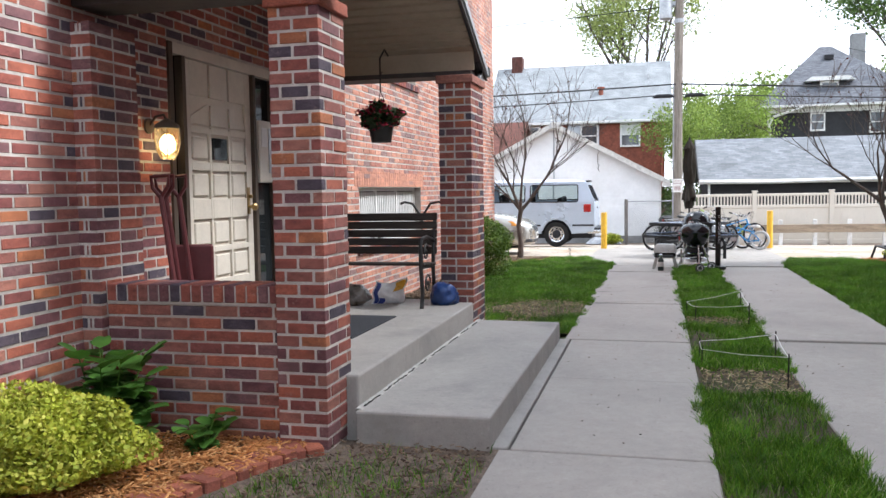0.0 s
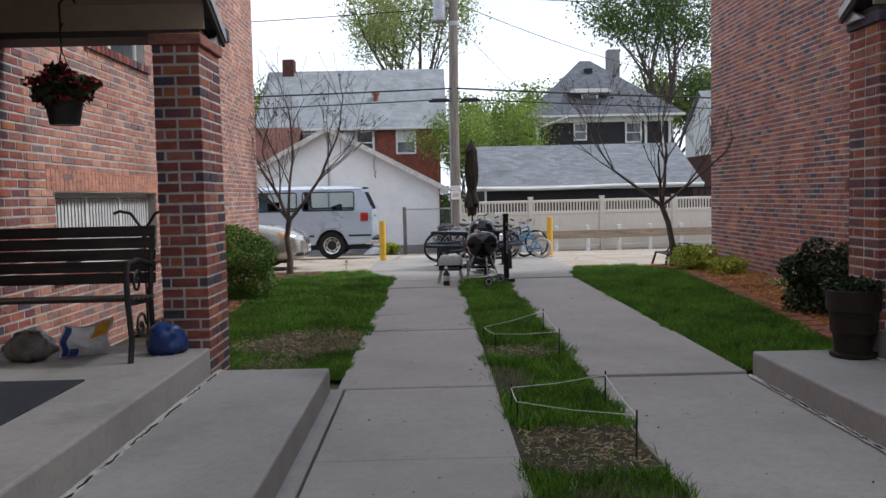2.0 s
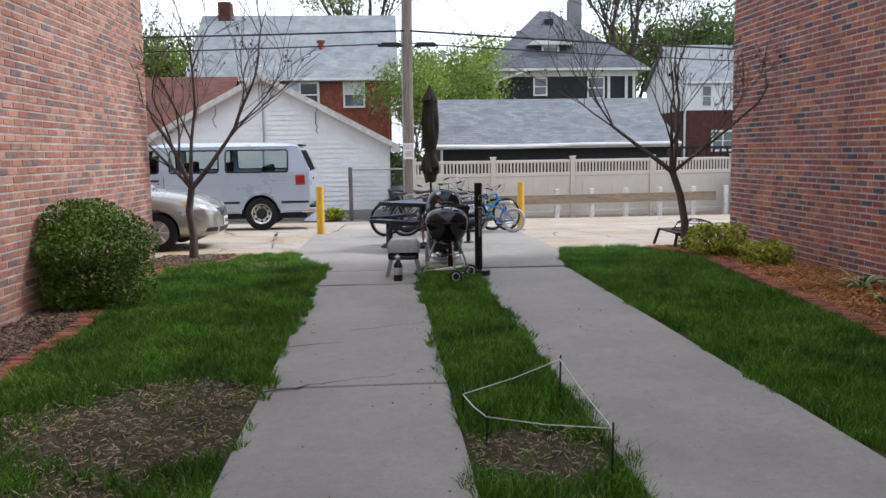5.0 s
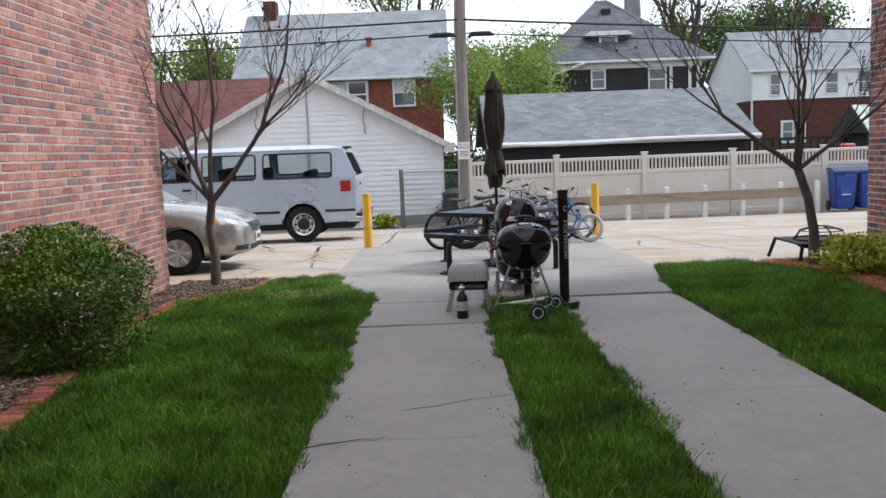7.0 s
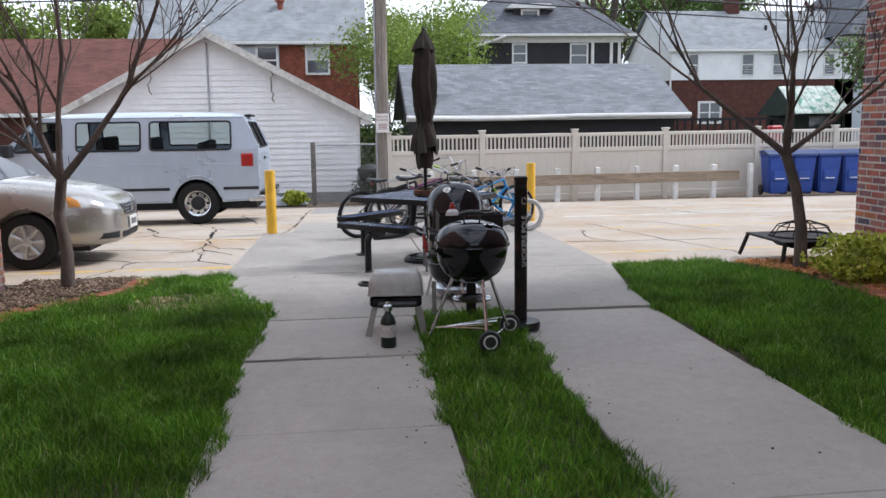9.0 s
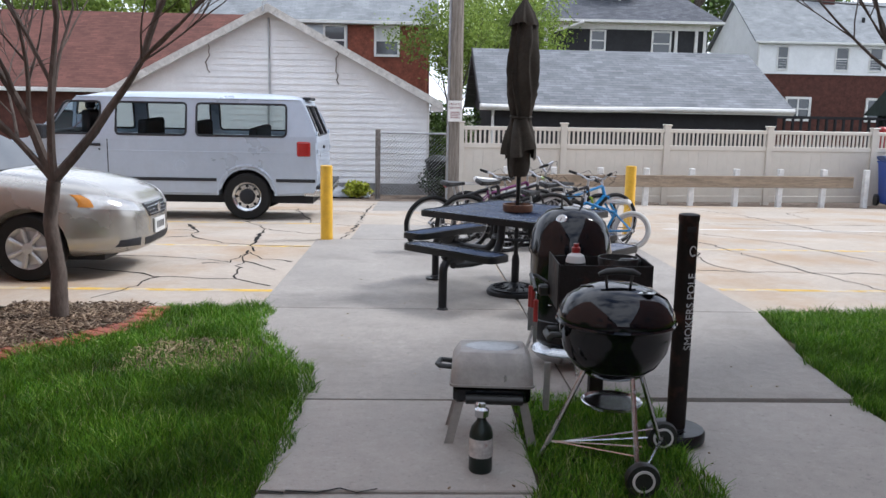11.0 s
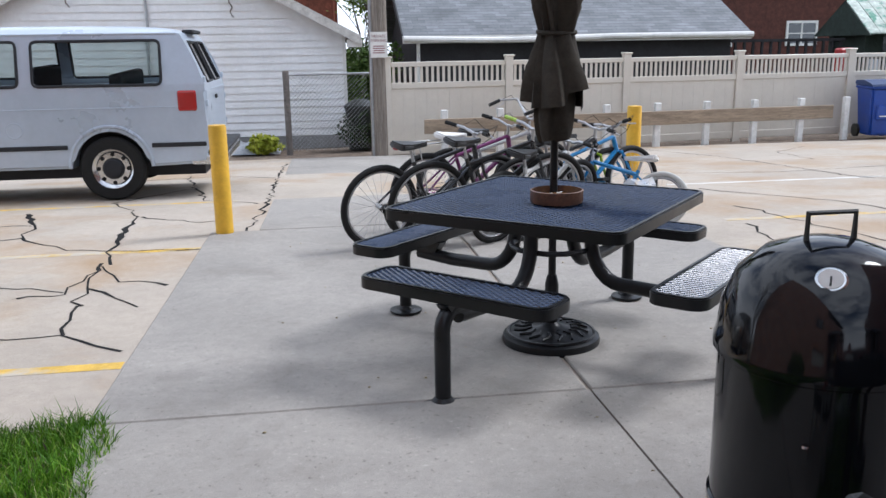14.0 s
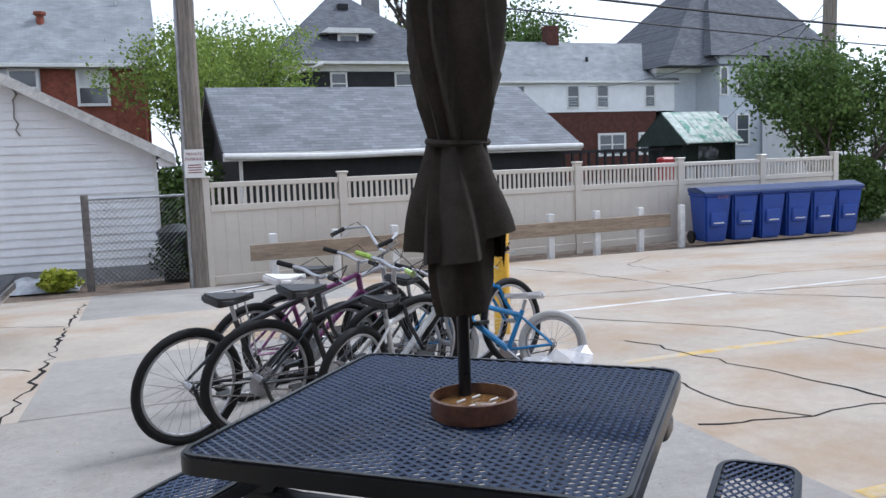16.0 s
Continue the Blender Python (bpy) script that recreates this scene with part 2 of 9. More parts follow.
def tube(bm, pts, r, seg=8, caps=True, closed=False):
    """A round bar along points; r: one radius, or one for each point."""
    pts = [Vector(p) for p in pts]
    n = len(pts)
    rs = r if isinstance(r, (list, tuple)) else [r] * n
    rings, ref = [], None
    for i, p in enumerate(pts):
        a = pts[(i - 1) % n] if (closed or i > 0) else p
        b = pts[(i + 1) % n] if (closed or i < n - 1) else p
        d = (b - a).normalized()
        if ref is None:
            ref = d.orthogonal().normalized()
        ref = (ref - d * ref.dot(d))
        ref = ref.normalized() if ref.length > 1e-6 else d.orthogonal().normalized()
        s = d.cross(ref)
        rings.append([bm.verts.new(p + (ref * math.cos(t) + s * math.sin(t)) * rs[i]) for t in (2 * math.pi * k / seg for k in range(seg))])
    for i in range(n if closed else n - 1):
        A, C = rings[i], rings[(i + 1) % n]
        for k in range(seg):
            bm.faces.new((A[k], A[(k + 1) % seg], C[(k + 1) % seg], C[k]))
    if caps and not closed:
        bm.faces.new(rings[0][::-1])
        bm.faces.new(rings[-1])
    return bm


def T(pts, r, seg=8, closed=False):
    return tube(bmesh.new(), pts, r, seg, True, closed)


def lathe(bm, profile, seg=24, at=(0, 0, 0), axis="z", cap=True):
    """Turn a profile of (radius, height) round an axis."""
    rings = []
    for r, h in profile:
        ring = []
        for k in range(seg):
            t = 2 * math.pi * k / seg
            a, b = r * math.cos(t), r * math.sin(t)
            co = (a, b, h) if axis == "z" else ((a, h, b) if axis == "y" else (h, a, b))
            ring.append(bm.verts.new(Vector(co) + Vector(at)))
        rings.append(ring)
    for A, C in zip(rings, rings[1:]):
        for k in range(seg):
            bm.faces.new((A[k], A[(k + 1) % seg], C[(k + 1) % seg], C[k]))
    if cap:
        bm.faces.new(rings[0][::-1])
        bm.faces.new(rings[-1])
    return bm


def LA(profile, seg=24, at=(0, 0, 0), axis="z", cap=True):
    return lathe(bmesh.new(), profile, seg, at, axis, cap)


def prism(bm, outline, a, b, axis="y"):
    """A solid of one outline, pushed along an axis from a to b."""
    def co(u, v, w):
        return {"y": (u, w, v), "x": (w, u, v), "z": (u, v, w)}[axis]
    A = [bm.verts.new(co(u, v, a)) for u, v in outline]
    C = [bm.verts.new(co(u, v, b)) for u, v in outline]
    bm.faces.new(A)
    bm.faces.new(C[::-1])
    n = len(outline)
    for i in range(n):
        bm.faces.new((A[i], C[i], C[(i + 1) % n], A[(i + 1) % n]))
    return bm


def PR(outline, a, b, axis="y"):
    return prism(bmesh.new(), outline, a, b, axis)


def mesh_of(name, verts, faces, material, parent=None, smooth=False):
    me = bpy.data.meshes.new(name)
    me.from_pydata(verts, [], faces)
    me.materials.append(material)
    if smooth:
        me.polygons.foreach_set("use_smooth", [True] * len(me.polygons))
    me.update()
    ob = new(name, me)
    if parent is not None:
        ob.parent = parent
    return ob


def tris_object(name, co, material, nper=3, parent=None):
    """Many small loose faces of nper corners each from an array of corners."""
    me = bpy.data.meshes.new(name)
    nv = len(co)
    nf = nv // nper
    me.vertices.add(nv)
    me.vertices.foreach_set("co", np.asarray(co, dtype=np.float32).ravel())
    me.loops.add(nv)
    me.loops.foreach_set("vertex_index", np.arange(nv, dtype=np.int32))
    me.polygons.add(nf)
    me.polygons.foreach_set("loop_start", np.arange(0, nv, nper, dtype=np.int32))
    me.materials.append(material)
    me.update(calc_edges=True)
    ob = new(name, me)
    if parent is not None:
        ob.parent = parent
    return ob

# ---------------------------------------------------------------- the ground
def sheet(name, x0, x1, y0, y1, lift, material, step=2.0, kind="structure", label=""):
    """A sheet that follows the fall of the ground."""
    ys = sorted({y0, y1, *[y for y in PROFILE_Y if y0 < y < y1], *np.arange(y0 + step, y1, step).tolist()})
    verts, faces = [], []
    for y in ys:
        verts += [(x0, y, gz(y) + lift), (x1, y, gz(y) + lift)]
    for i in range(len(ys) - 1):
        faces.append((2 * i, 2 * i + 1, 2 * i + 3, 2 * i + 2))
    return tagged(mesh_of(name, verts, faces, material), label, "", "", kind)


def slab(name, x0, x1, y0, y1, top, material, parent=None, bevel=0.006, depth=0.12, label=""):
    """A concrete slab with softened edges, on the falling ground."""
    bm = bmesh.new()
    box(bm, x0, x1, y0, y1, -depth, 0, bevel)
    for v in bm.verts:
        v.co.z += gz(v.co.y) + top
    return part(name, bm, material, parent, label)


sheet("ground", -400, 400, -80, 400, -0.06, M_EARTH, step=40, label="earth ground reaching out to the far street")

# walks: two paths of slabs with a planted strip between
XL0, XL1, XR0, XR1 = 0.10, 1.17, 1.87, 3.03
pavement_left = thing("pavement_left", label="path of worn grey concrete slabs beside a brick house", category="path", kind="structure")
for a, b, top in ((-9.0, -6.6, 0.0), (-6.6, -4.2, -0.004), (-4.2, -1.95, 0.002), (-1.95, 0.30, -0.003), (0.30, 2.10, 0.0), (2.10, 3.74, -0.004), (3.74, 6.29, 0.002), (6.29, 7.45, 0.008),
                  (7.45, 9.06, 0.002), (9.06, 10.33, -0.004), (10.33, 11.40, 0.004)):
    slab("slab", XL0 if 0.2 < a < 3.0 else XL0 - 0.06, XL1, a + 0.006, b - 0.006, top, M_CONC, pavement_left)
pavement_right = thing("pavement_right", label="path of wide grey concrete slabs", category="path", kind="structure")
for a, b, top in ((-9.0, -6.4, 0.0), (-6.4, -3.8, 0.003), (-3.8, -1.5, -0.002), (-1.5, 1.02, 0.0), (1.02, 3.96, -0.010), (3.96, 6.0, 0.010), (6.0, 8.10, 0.002), (8.10, 9.73, -0.002), (9.73, 11.44, -0.010)):
    slab("slab", XR0, XR1 + 0.02, a + 0.004, b - 0.004, top, M_CONC, pavement_right)
pavement_patio = thing("pavement_patio", label="grey concrete patio that runs down to a parking lot", category="patio", kind="structure")
for outline in ([(0.06, 11.41), (1.52, 11.41), (1.52, 13.6), (-0.55, 13.6), (-0.38, 12.7), (-0.02, 12.0)], [(1.53, 11.46), (3.05, 11.46), (3.12, 12.2), (3.40, 13.6), (1.53, 13.6)]):
    slab_bm = PR(outline, -0.12, 0.0, "z")
    for v in slab_bm.verts:
        v.co.z += gz(v.co.y) + 0.004
    part("slab", slab_bm, M_PATIO, pavement_patio)
for x0, x1, y0, y1 in ((-0.55, 1.52, 13.61, 17.66), (1.53, 3.40, 13.61, 17.66), (-0.14, 3.6, 17.67, 26.6)):
    slab("slab", x0 + 0.005, x1 - 0.005, y0 + 0.005, y1 - 0.005, 0.004, M_PATIO, pavement_patio)
parking_lot = sheet("parking_lot", -40, 40, 13.62, 26.8, -0.012, M_LOT, label="worn tan concrete parking lot with tarred cracks")
sheet("alley_ground", -40, 40, 26.8, 29.6, -0.03, M_SOIL, label="bare soil along a garage wall")


def crack(name, pts, w, material, lift=-0.0095, rough=0.10, label="black tar filling in a crack of the parking lot", group="tarred cracks", least=0.007):
    """A wandering filled crack, lying on the lot."""
    rnd = random.Random(sum(int(p[0] * 97 + p[1] * 31) for p in pts))
    dense = []
    for (ax, ay), (bx, by) in zip(pts, pts[1:]):
        m = max(3, int(math.hypot(bx - ax, by - ay) * 7))
        for k in range(m):
            t = k / m
            dense.append((ax + (bx - ax) * t + rnd.gauss(0, rough * 0.35), ay + (by - ay) * t + rnd.gauss(0, rough * 0.35)))
    dense.append(pts[-1])
    verts, faces = [], []
    for i, (x, y) in enumerate(dense):
        a, b = dense[max(0, i - 1)], dense[min(len(dense) - 1, i + 1)]
        dx, dy = b[0] - a[0], b[1] - a[1]
        l = math.hypot(dx, dy) or 1
        h = max(least, w * (0.75 + 0.5 * math.sin(i * 0.45 + w * 90) + rnd.uniform(-0.25, 0.25)) / 2)
        verts += [(x - dy / l * h, y + dx / l * h, gz(y) + lift), (x + dy / l * h, y - dx / l * h, gz(y) + lift)]
    for i in range(len(dense) - 1):
        faces.append((2 * i, 2 * i + 1, 2 * i + 3, 2 * i + 2))
    return tagged(mesh_of(name, verts, faces, material), label, "crack", group, "structure")


for w, pts in ((0.06, [(-0.6, 14.57), (-1.0, 14.87), (-1.73, 14.99), (-2.0, 15.19), (-2.9, 15.45), (-4.2, 15.3)]), (0.05, [(-1.73, 14.99), (-1.79, 14.62), (-1.8, 14.31), (-1.96, 13.95)]),
               (0.10, [(-1.0, 14.87), (-1.07, 15.5)]), (0.07, [(-1.07, 15.5), (-1.1, 15.91), (-1.21, 16.68)]), (0.10, [(-1.18, 16.62), (-1.27, 17.37), (-1.4, 18.86)]),
               (0.07, [(-0.59, 15.92), (-0.95, 16.09), (-1.18, 16.57)]), (0.08, [(-1.18, 16.57), (-1.25, 15.82), (-1.5, 15.75)]), (0.05, [(-2.6, 16.2), (-1.9, 16.15), (-1.25, 15.85)]),
               (0.05, [(-0.56, 17.03), (-1.3, 17.12), (-1.63, 17.23), (-2.15, 17.87)]), (0.10, [(-2.15, 17.87), (-2.26, 18.59), (-2.62, 19.48)]), (0.04, [(-2.26, 18.59), (-2.81, 18.65), (-4.0, 18.4)]),
               (0.05, [(-1.4, 18.86), (-0.7, 18.3), (-0.45, 18.4)]), (0.03, [(-1.1, 15.91), (-0.7, 15.4)]), (0.05, [(-2.15, 17.87), (-3.0, 17.4), (-4.6, 17.6)]), (0.06, [(-1.4, 18.86), (-1.9, 20.2), (-1.2, 21.5), (-1.6, 23.5)]),
               (0.07, [(-0.24, 17.67), (-0.20, 18.6), (-0.19, 20.5), (-0.22, 23.0), (-0.21, 25.4)]), (0.04, [(-0.25, 19.6), (-0.9, 20.1), (-1.2, 21.5)]), (0.03, [(-0.28, 22.6), (-1.0, 23.2), (-2.4, 22.8)]),
               (0.050, [(4.02, 17.0), (3.86, 16.12), (4.12, 15.6)]), (0.022, [(3.42, 15.75), (4.12, 15.6), (5.3, 15.6), (6.6, 15.2)]), (0.026, [(4.35, 17.9), (4.6, 16.85), (4.8, 15.6), (5.1, 14.3)]), (0.022, [(4.66, 19.3), (5.49, 17.9), (5.93, 16.4)]),
               (0.030, [(6.6, 26.2), (7.05, 23.8), (7.0, 19.9), (7.9, 18.3)]), (0.020, [(4.2, 21.4), (6.5, 20.8), (9.0, 21.2), (12.5, 20.4)]), (0.018, [(8.0, 22.5), (8.4, 24.3), (9.6, 25.4)]),
               (0.020, [(7.0, 19.9), (9.4, 19.2), (12.0, 19.8), (15.0, 19.0)]), (0.020, [(7.9, 18.3), (9.8, 17.6), (12.2, 18.1)]), (0.016, [(3.6, 20.8), (4.6, 22.0), (5.2, 23.5)])):
    crack("tar_crack", pts, w * (0.45 if w > 0.04 else 0.8), M_TAR, rough=0.07)
for w, h, pts in ((0.016, 0.0095, [(0.06, 6.18), (0.30, 6.33), (0.55, 6.40), (0.85, 6.52)]), (0.008, 0.0035, [(0.49, 7.92), (0.80, 8.06), (1.16, 8.18)]), (0.012, 0.0055, [(0.05, 10.32), (0.28, 10.33), (0.52, 10.35)]), (0.012, 0.0095, [(0.05, 7.38), (0.25, 7.44), (0.46, 7.49)])):
    crack("hairline_crack", pts, w, M_TAR, h, 0.04, "thin dark crack in a concrete slab", "hairline cracks", 0.002)
for x0, x1, y, m, g in ((-12, -0.56, 14.35, M_YELLOWLINE, "yellow"), (-12, -0.55, 17.05, M_YELLOWLINE, "yellow"), (-12, -0.5, 19.9, M_YELLOWLINE, "yellow"),
                        (3.95, 12.0, 17.25, M_YELLOWLINE, "yellow"), (3.47, 12.0, 14.63, M_YELLOWLINE, "yellow"), (4.5, 13.0, 19.85, M_WHITELINE, "white")):
    tagged(sheet("parking_line", x0, x1, y - 0.05, y + 0.05, -0.0105, m), f"faded {g} painted parking line on concrete", "line", "parking lines")

# planted ground: turf, strip, beds
sheet("lawn_left", -2.4, XL0 - 0.06, 4.15, 13.62, -0.02, M_TURF, label="soil and turf under a lawn")
sheet("lawn_strip", XL1, XR0, -9, 11.45, -0.02, M_TURF, label="soil and turf between two paths")
sheet("lawn_right", XR1 + 0.02, 5.95, 4.1, 13.62, -0.02, M_TURF, label="soil and turf under a lawn")
sheet("bed_front", -2.4, XL0 - 0.06, -9, 0.32, -0.01, M_SOIL, label="bare soil in front of a porch")
sheet("bed_front_right", XR1 + 0.02, 5.95, -9, 0.9, -0.01, M_SOIL, label="bare soil beside a path")


# ---------------------------------------------------------------- brick work
CH, BL, JT = 0.0710, 0.212, 0.013


def brick_wall(name, axis, plane, face, u0, u1, z0, z1, holes, material, label, thick=0.3, back=True):
    """A wall of separate bricks in running bond over a mortar core. axis: the way that it runs; face: the side that shows, +1 or -1."""
    rnd = random.Random(len(name) * 7 + int(u1 * 10))
    verts, faces = [], []
    proud = 0.0035

    def add(a, b, c, d):
        if b - a < 0.02:
            return
        pr = proud + rnd.uniform(-0.002, 0.003)
        n = len(verts)
        p0, p1 = plane - face * 0.004, plane + face * pr
        e = 0.004
        for p, i in ((p0, 0.0), (p1, e)):
            for u, z in ((a + i, c + i), (b - i, c + i), (b - i, d - i), (a + i, d - i)):
                verts.append((p, u, z) if axis == "y" else (u, p, z))
        faces.extend([(n + 4, n + 5, n + 6, n + 7), (n, n + 1, n + 5, n + 4), (n + 1, n + 2, n + 6, n + 5), (n + 2, n + 3, n + 7, n + 6), (n + 3, n, n + 4, n + 7)])

    rows = int((z1 - z0) / CH)
    for r in range(rows):
        c, d = z0 + r * CH, z0 + (r + 1) * CH - JT
        zc = (c + d) / 2
        u = u0 - (BL / 2 if r % 2 else 0)
        cuts = sorted((h[0], h[1]) for h in holes if h[2] - 0.01 < zc < h[3] + 0.01)
        while u < u1:
            a, b = max(u, u0), min(u + BL - JT, u1)
            u += BL
            seg = [(a, b)]
            for h0, h1 in cuts:
                nxt = []
                for s0, s1 in seg:
                    if s1 <= h0 or s0 >= h1:
                        nxt.append((s0, s1))
                    else:
                        if s0 < h0:
                            nxt.append((s0, h0))
                        if s1 > h1:
                            nxt.append((h1, s1))
                seg = nxt
            for s0, s1 in seg:
                add(s0, s1, c, d)
    wall = thing(name, label=label, category="wall", kind="structure")
    faces_ob = mesh_of("brick_courses", verts, faces, material, wall)
    faces_ob["kind"] = "stuff"
    # mortar core round the openings
    bm = bmesh.new()
    us = sorted({u0, u1, *[h[0] for h in holes], *[h[1] for h in holes]})
    a0, a1 = (plane - face * thick, plane) if face > 0 else (plane, plane - face * thick)
    for ua, ub in zip(us, us[1:]):
        um = (ua + ub) / 2
        hs = sorted((h[2], h[3]) for h in holes if h[0] < um < h[1])
        z = z0 - 0.1
        for h0, h1 in hs + [(z1, None)]:
            if h0 > z:
                if axis == "y":
                    box(bm, a0, a1, ua, ub, z, h0)
                else:
                    box(bm, ua, ub, a0, a1, z, h0)
            z = h1
    part("mortar_core", bm, M_MORTAR, wall)
    return wall


WX, EX = -2.38, 5.94
WEST_END, EAST_END = 13.05, 13.40
DOOR_W = (1.06, 2.74, 0.36, 2.46)
LOW_W = (4.86, 7.42, 0.78, 1.46)
UP_W = (5.70, 7.26, 2.86, 4.30)
brick_wall("wall_west_front", "y", WX, 1, -9.0, 4.4, 0.0, 5.9, [DOOR_W], M_BRICK_WALL, "tall wall of mixed red and dark bricks round a front door")
brick_wall("wall_west", "y", WX, 1, 4.4, WEST_END, 0.0, 7.6, [LOW_W, UP_W], M_BRICK_PALE, "tall wall of mixed pale red bricks with pale mortar")
brick_wall("wall_west_end", "x", WEST_END, 1, -9.5, WX - 0.302, 0.0, 7.6, [], M_BRICK_PALE, "end wall of mixed pale red bricks", thick=0.28)
LOW_E = (7.30, 8.20, 0.62, 1.28)
UP_E = (6.6, 8.05, 2.88, 4.30)
DOOR_E = (1.2, 2.5, 0.36, 2.42)
brick_wall("wall_east", "y", EX, -1, -9.0, EAST_END, 0.0, 8.6, [LOW_E, UP_E, DOOR_E], M_BRICK_WALL, "tall wall of mixed dark red bricks")
brick_wall("wall_east_end", "x", EAST_END, 1, EX + 0.302, 13.0, 0.0, 8.6, [], M_BRICK_WALL, "end wall of mixed dark red bricks", thick=0.28)
M_ROOFTAR = surf("roof_felt", (0.10, 0.10, 0.10), 0.9)
tagged(part("roof_west", B(-9.5, WX - 0.02, -9.0, WEST_END - 0.02, 7.55, 7.7), M_ROOFTAR), "flat dark roof of a brick house", "roof", kind="structure")
tagged(part("roof_east", B(EX + 0.02, 13.0, -9.0, EAST_END - 0.02, 8.55, 8.7), M_ROOFTAR), "flat dark roof of a brick house", "roof", kind="structure")
tagged(part("wall_behind", B(-9.5, 13.0, -9.6, -9.25, 0, 3.0), M_BRICK_WALL), "plain brick wall that closes the court", "wall", kind="structure")


def brick_pier(name, x0, x1, y0, y1, z0, z1, label, cap=True):
    """A free pier of single bricks round a mortar core."""
    pier = thing(name, label=label, category="column", kind="structure")
    part("mortar_core", B(x0 + 0.0035, x1 - 0.0035, y0 + 0.0035, y1 - 0.0035, z0 - 0.15, z1 - 0.08), M_MORTAR, pier)
    wx, wy = x1 - x0, y1 - y0
    nx, ny = max(1, round(wx / BL)), max(1, round(wy / BL))
    cache = {}

    def piece(sx, sy):
        key = (round(sx, 3), round(sy, 3))
        if key not in cache:
            bm = B(-sx / 2, sx / 2, -sy / 2, sy / 2, 0, CH - JT, bevel=0.004)
            me = bpy.data.meshes.new("brick")
            bm.to_mesh(me)
            bm.free()
            me.materials.append(M_BRICK_SHADED)
            cache[key] = me
        return cache[key]

    rows = int((z1 - z0) / CH)
    t = 0.055
    for r in range(rows):
        z = z0 + r * CH
        for side in (0, 1, 2, 3):
            along = wx if side < 2 else wy
            full = (side < 2) == (r % 2 == 0)
            a, b = (0, along) if full else (t + JT, along - t - JT)
            n = max(1, round((b - a) / BL + 0.25))
            if not full and n < 2 and b - a > 0.16:
                n = 1 + (r % 4 == 1)
            cut = [a + (b - a) * k / n for k in range(n + 1)]
            for p, q in zip(cut, cut[1:]):
                l = q - p - (JT if q < b - 0.001 else 0)
                mid = p + l / 2
                ob = new("brick", piece(l, t) if side < 2 else piece(t, l))
                ob.parent = pier
                off = random.uniform(-0.0025, 0.0025)
                if side == 0:
                    ob.location = (x0 + mid, y0 + t / 2 + off, z)
                elif side == 1:
                    ob.location = (x0 + mid, y1 - t / 2 + off, z)
                elif side == 2:
                    ob.location = (x0 + t / 2 + off, y0 + mid, z)
                else:
                    ob.location = (x1 - t / 2 + off, y0 + mid, z)
    if cap:
        part("cap_course", B(x0 - 0.02, x1 + 0.02, y0 - 0.02, y1 + 0.02, z1 - 0.075, z1, bevel=0.006), M_BRICK_SHADED, pier)
    return pier


brick_pier("porch_column", -1.15, -0.86, 0.08, 0.46, 0.0, 2.47, "square column of red and dark bricks under a porch roof")
brick_pier("porch_column_far", -1.09, -0.78, 3.50, 4.04, 0.0, 2.47, "square column of dark red bricks beside a bench")
brick_pier("porch_pilaster", WX - 0.02, -2.25, 0.08, 0.52, 0.0, 2.47, "shallow pilaster of red bricks against a wall", cap=False)
brick_pier("porch_column_right", 3.83, 4.13, 3.60, 4.02, 0.0, 2.555, "square column of dark red bricks")
brick_pier("porch_column_right_near", 3.83, 4.13, 0.30, 0.68, 0.0, 2.555, "square column of dark red bricks")


def parapet(name, x0, x1, y0, y1, label):
    wall = thing(name, label=label, category="low wall", kind="structure")
    part("mortar_core", B(x0, x1, y0 + 0.005, y1 - 0.005, -0.15, 0.80), M_MORTAR, wall)
    meshes = {}
    rows = 11
    for r in range(rows):
        for yy in (y0 + 0.028, y1 - 0.028):
            u = x0 - (BL / 2 if r % 2 else 0)
            while u < x1:
                a, b = max(u, x0), min(u + BL - JT, x1)
                u += BL
                if b - a < 0.03:
                    continue
                key = round(b - a, 3)
                if key not in meshes:
                    bm = B(-key / 2, key / 2, -0.028, 0.028, 0, CH - JT, bevel=0.004)
                    me = bpy.data.meshes.new("brick")
                    bm.to_mesh(me)
                    bm.free()
                    me.materials.append(M_BRICK_SHADED)
                    meshes[key] = me
                ob = new("brick", meshes[key])
                ob.parent = wall
                ob.location = ((a + b) / 2, yy + random.uniform(-0.002, 0.002), 0.005 + r * CH)
    # rowlock course on top
    bm = B(-0.0295, 0.0295, y0 - 0.012, y1 + 0.012, 0, 0.10, bevel=0.006)
    me = bpy.data.meshes.new("rowlock_brick")
    bm.to_mesh(me)
    bm.free()
    me.materials.append(M_BRICK_SHADED)
    u = x0 + 0.034
    while u < x1 - 0.02:
        ob = new("rowlock_brick", me)
        ob.parent = wall
        ob.location = (u, random.uniform(-0.003, 0.003), 0.795)
        u += 0.069
    part("rowlock_mortar", B(x0, x1, y0 - 0.004, y1 + 0.004, 0.78, 0.887), M_MORTAR, wall)


parapet("porch_parapet", -2.25, -1.15, 0.14, 0.36, "low wall of red bricks with a rowlock brick top")
parapet("porch_parapet_right", 4.13, EX, 0.36, 0.58, "low wall of dark red bricks with a rowlock top")

# porch floors and steps
STEP_Z, PORCH_Z = 0.175, 0.36


def step_block(name, x0, x1, y0, y1, z, label, tilt=0.0):
    bm = B(x0, x1, y0, y1, -0.2, z, bevel=0.014, seg=2)
    for v in bm.verts:
        v.co.z += 0.003 * math.sin(v.co.y * 3 + v.co.x * 5)
    return tagged(part(name, bm, M_CONC_STEP), label, "step", kind="structure")


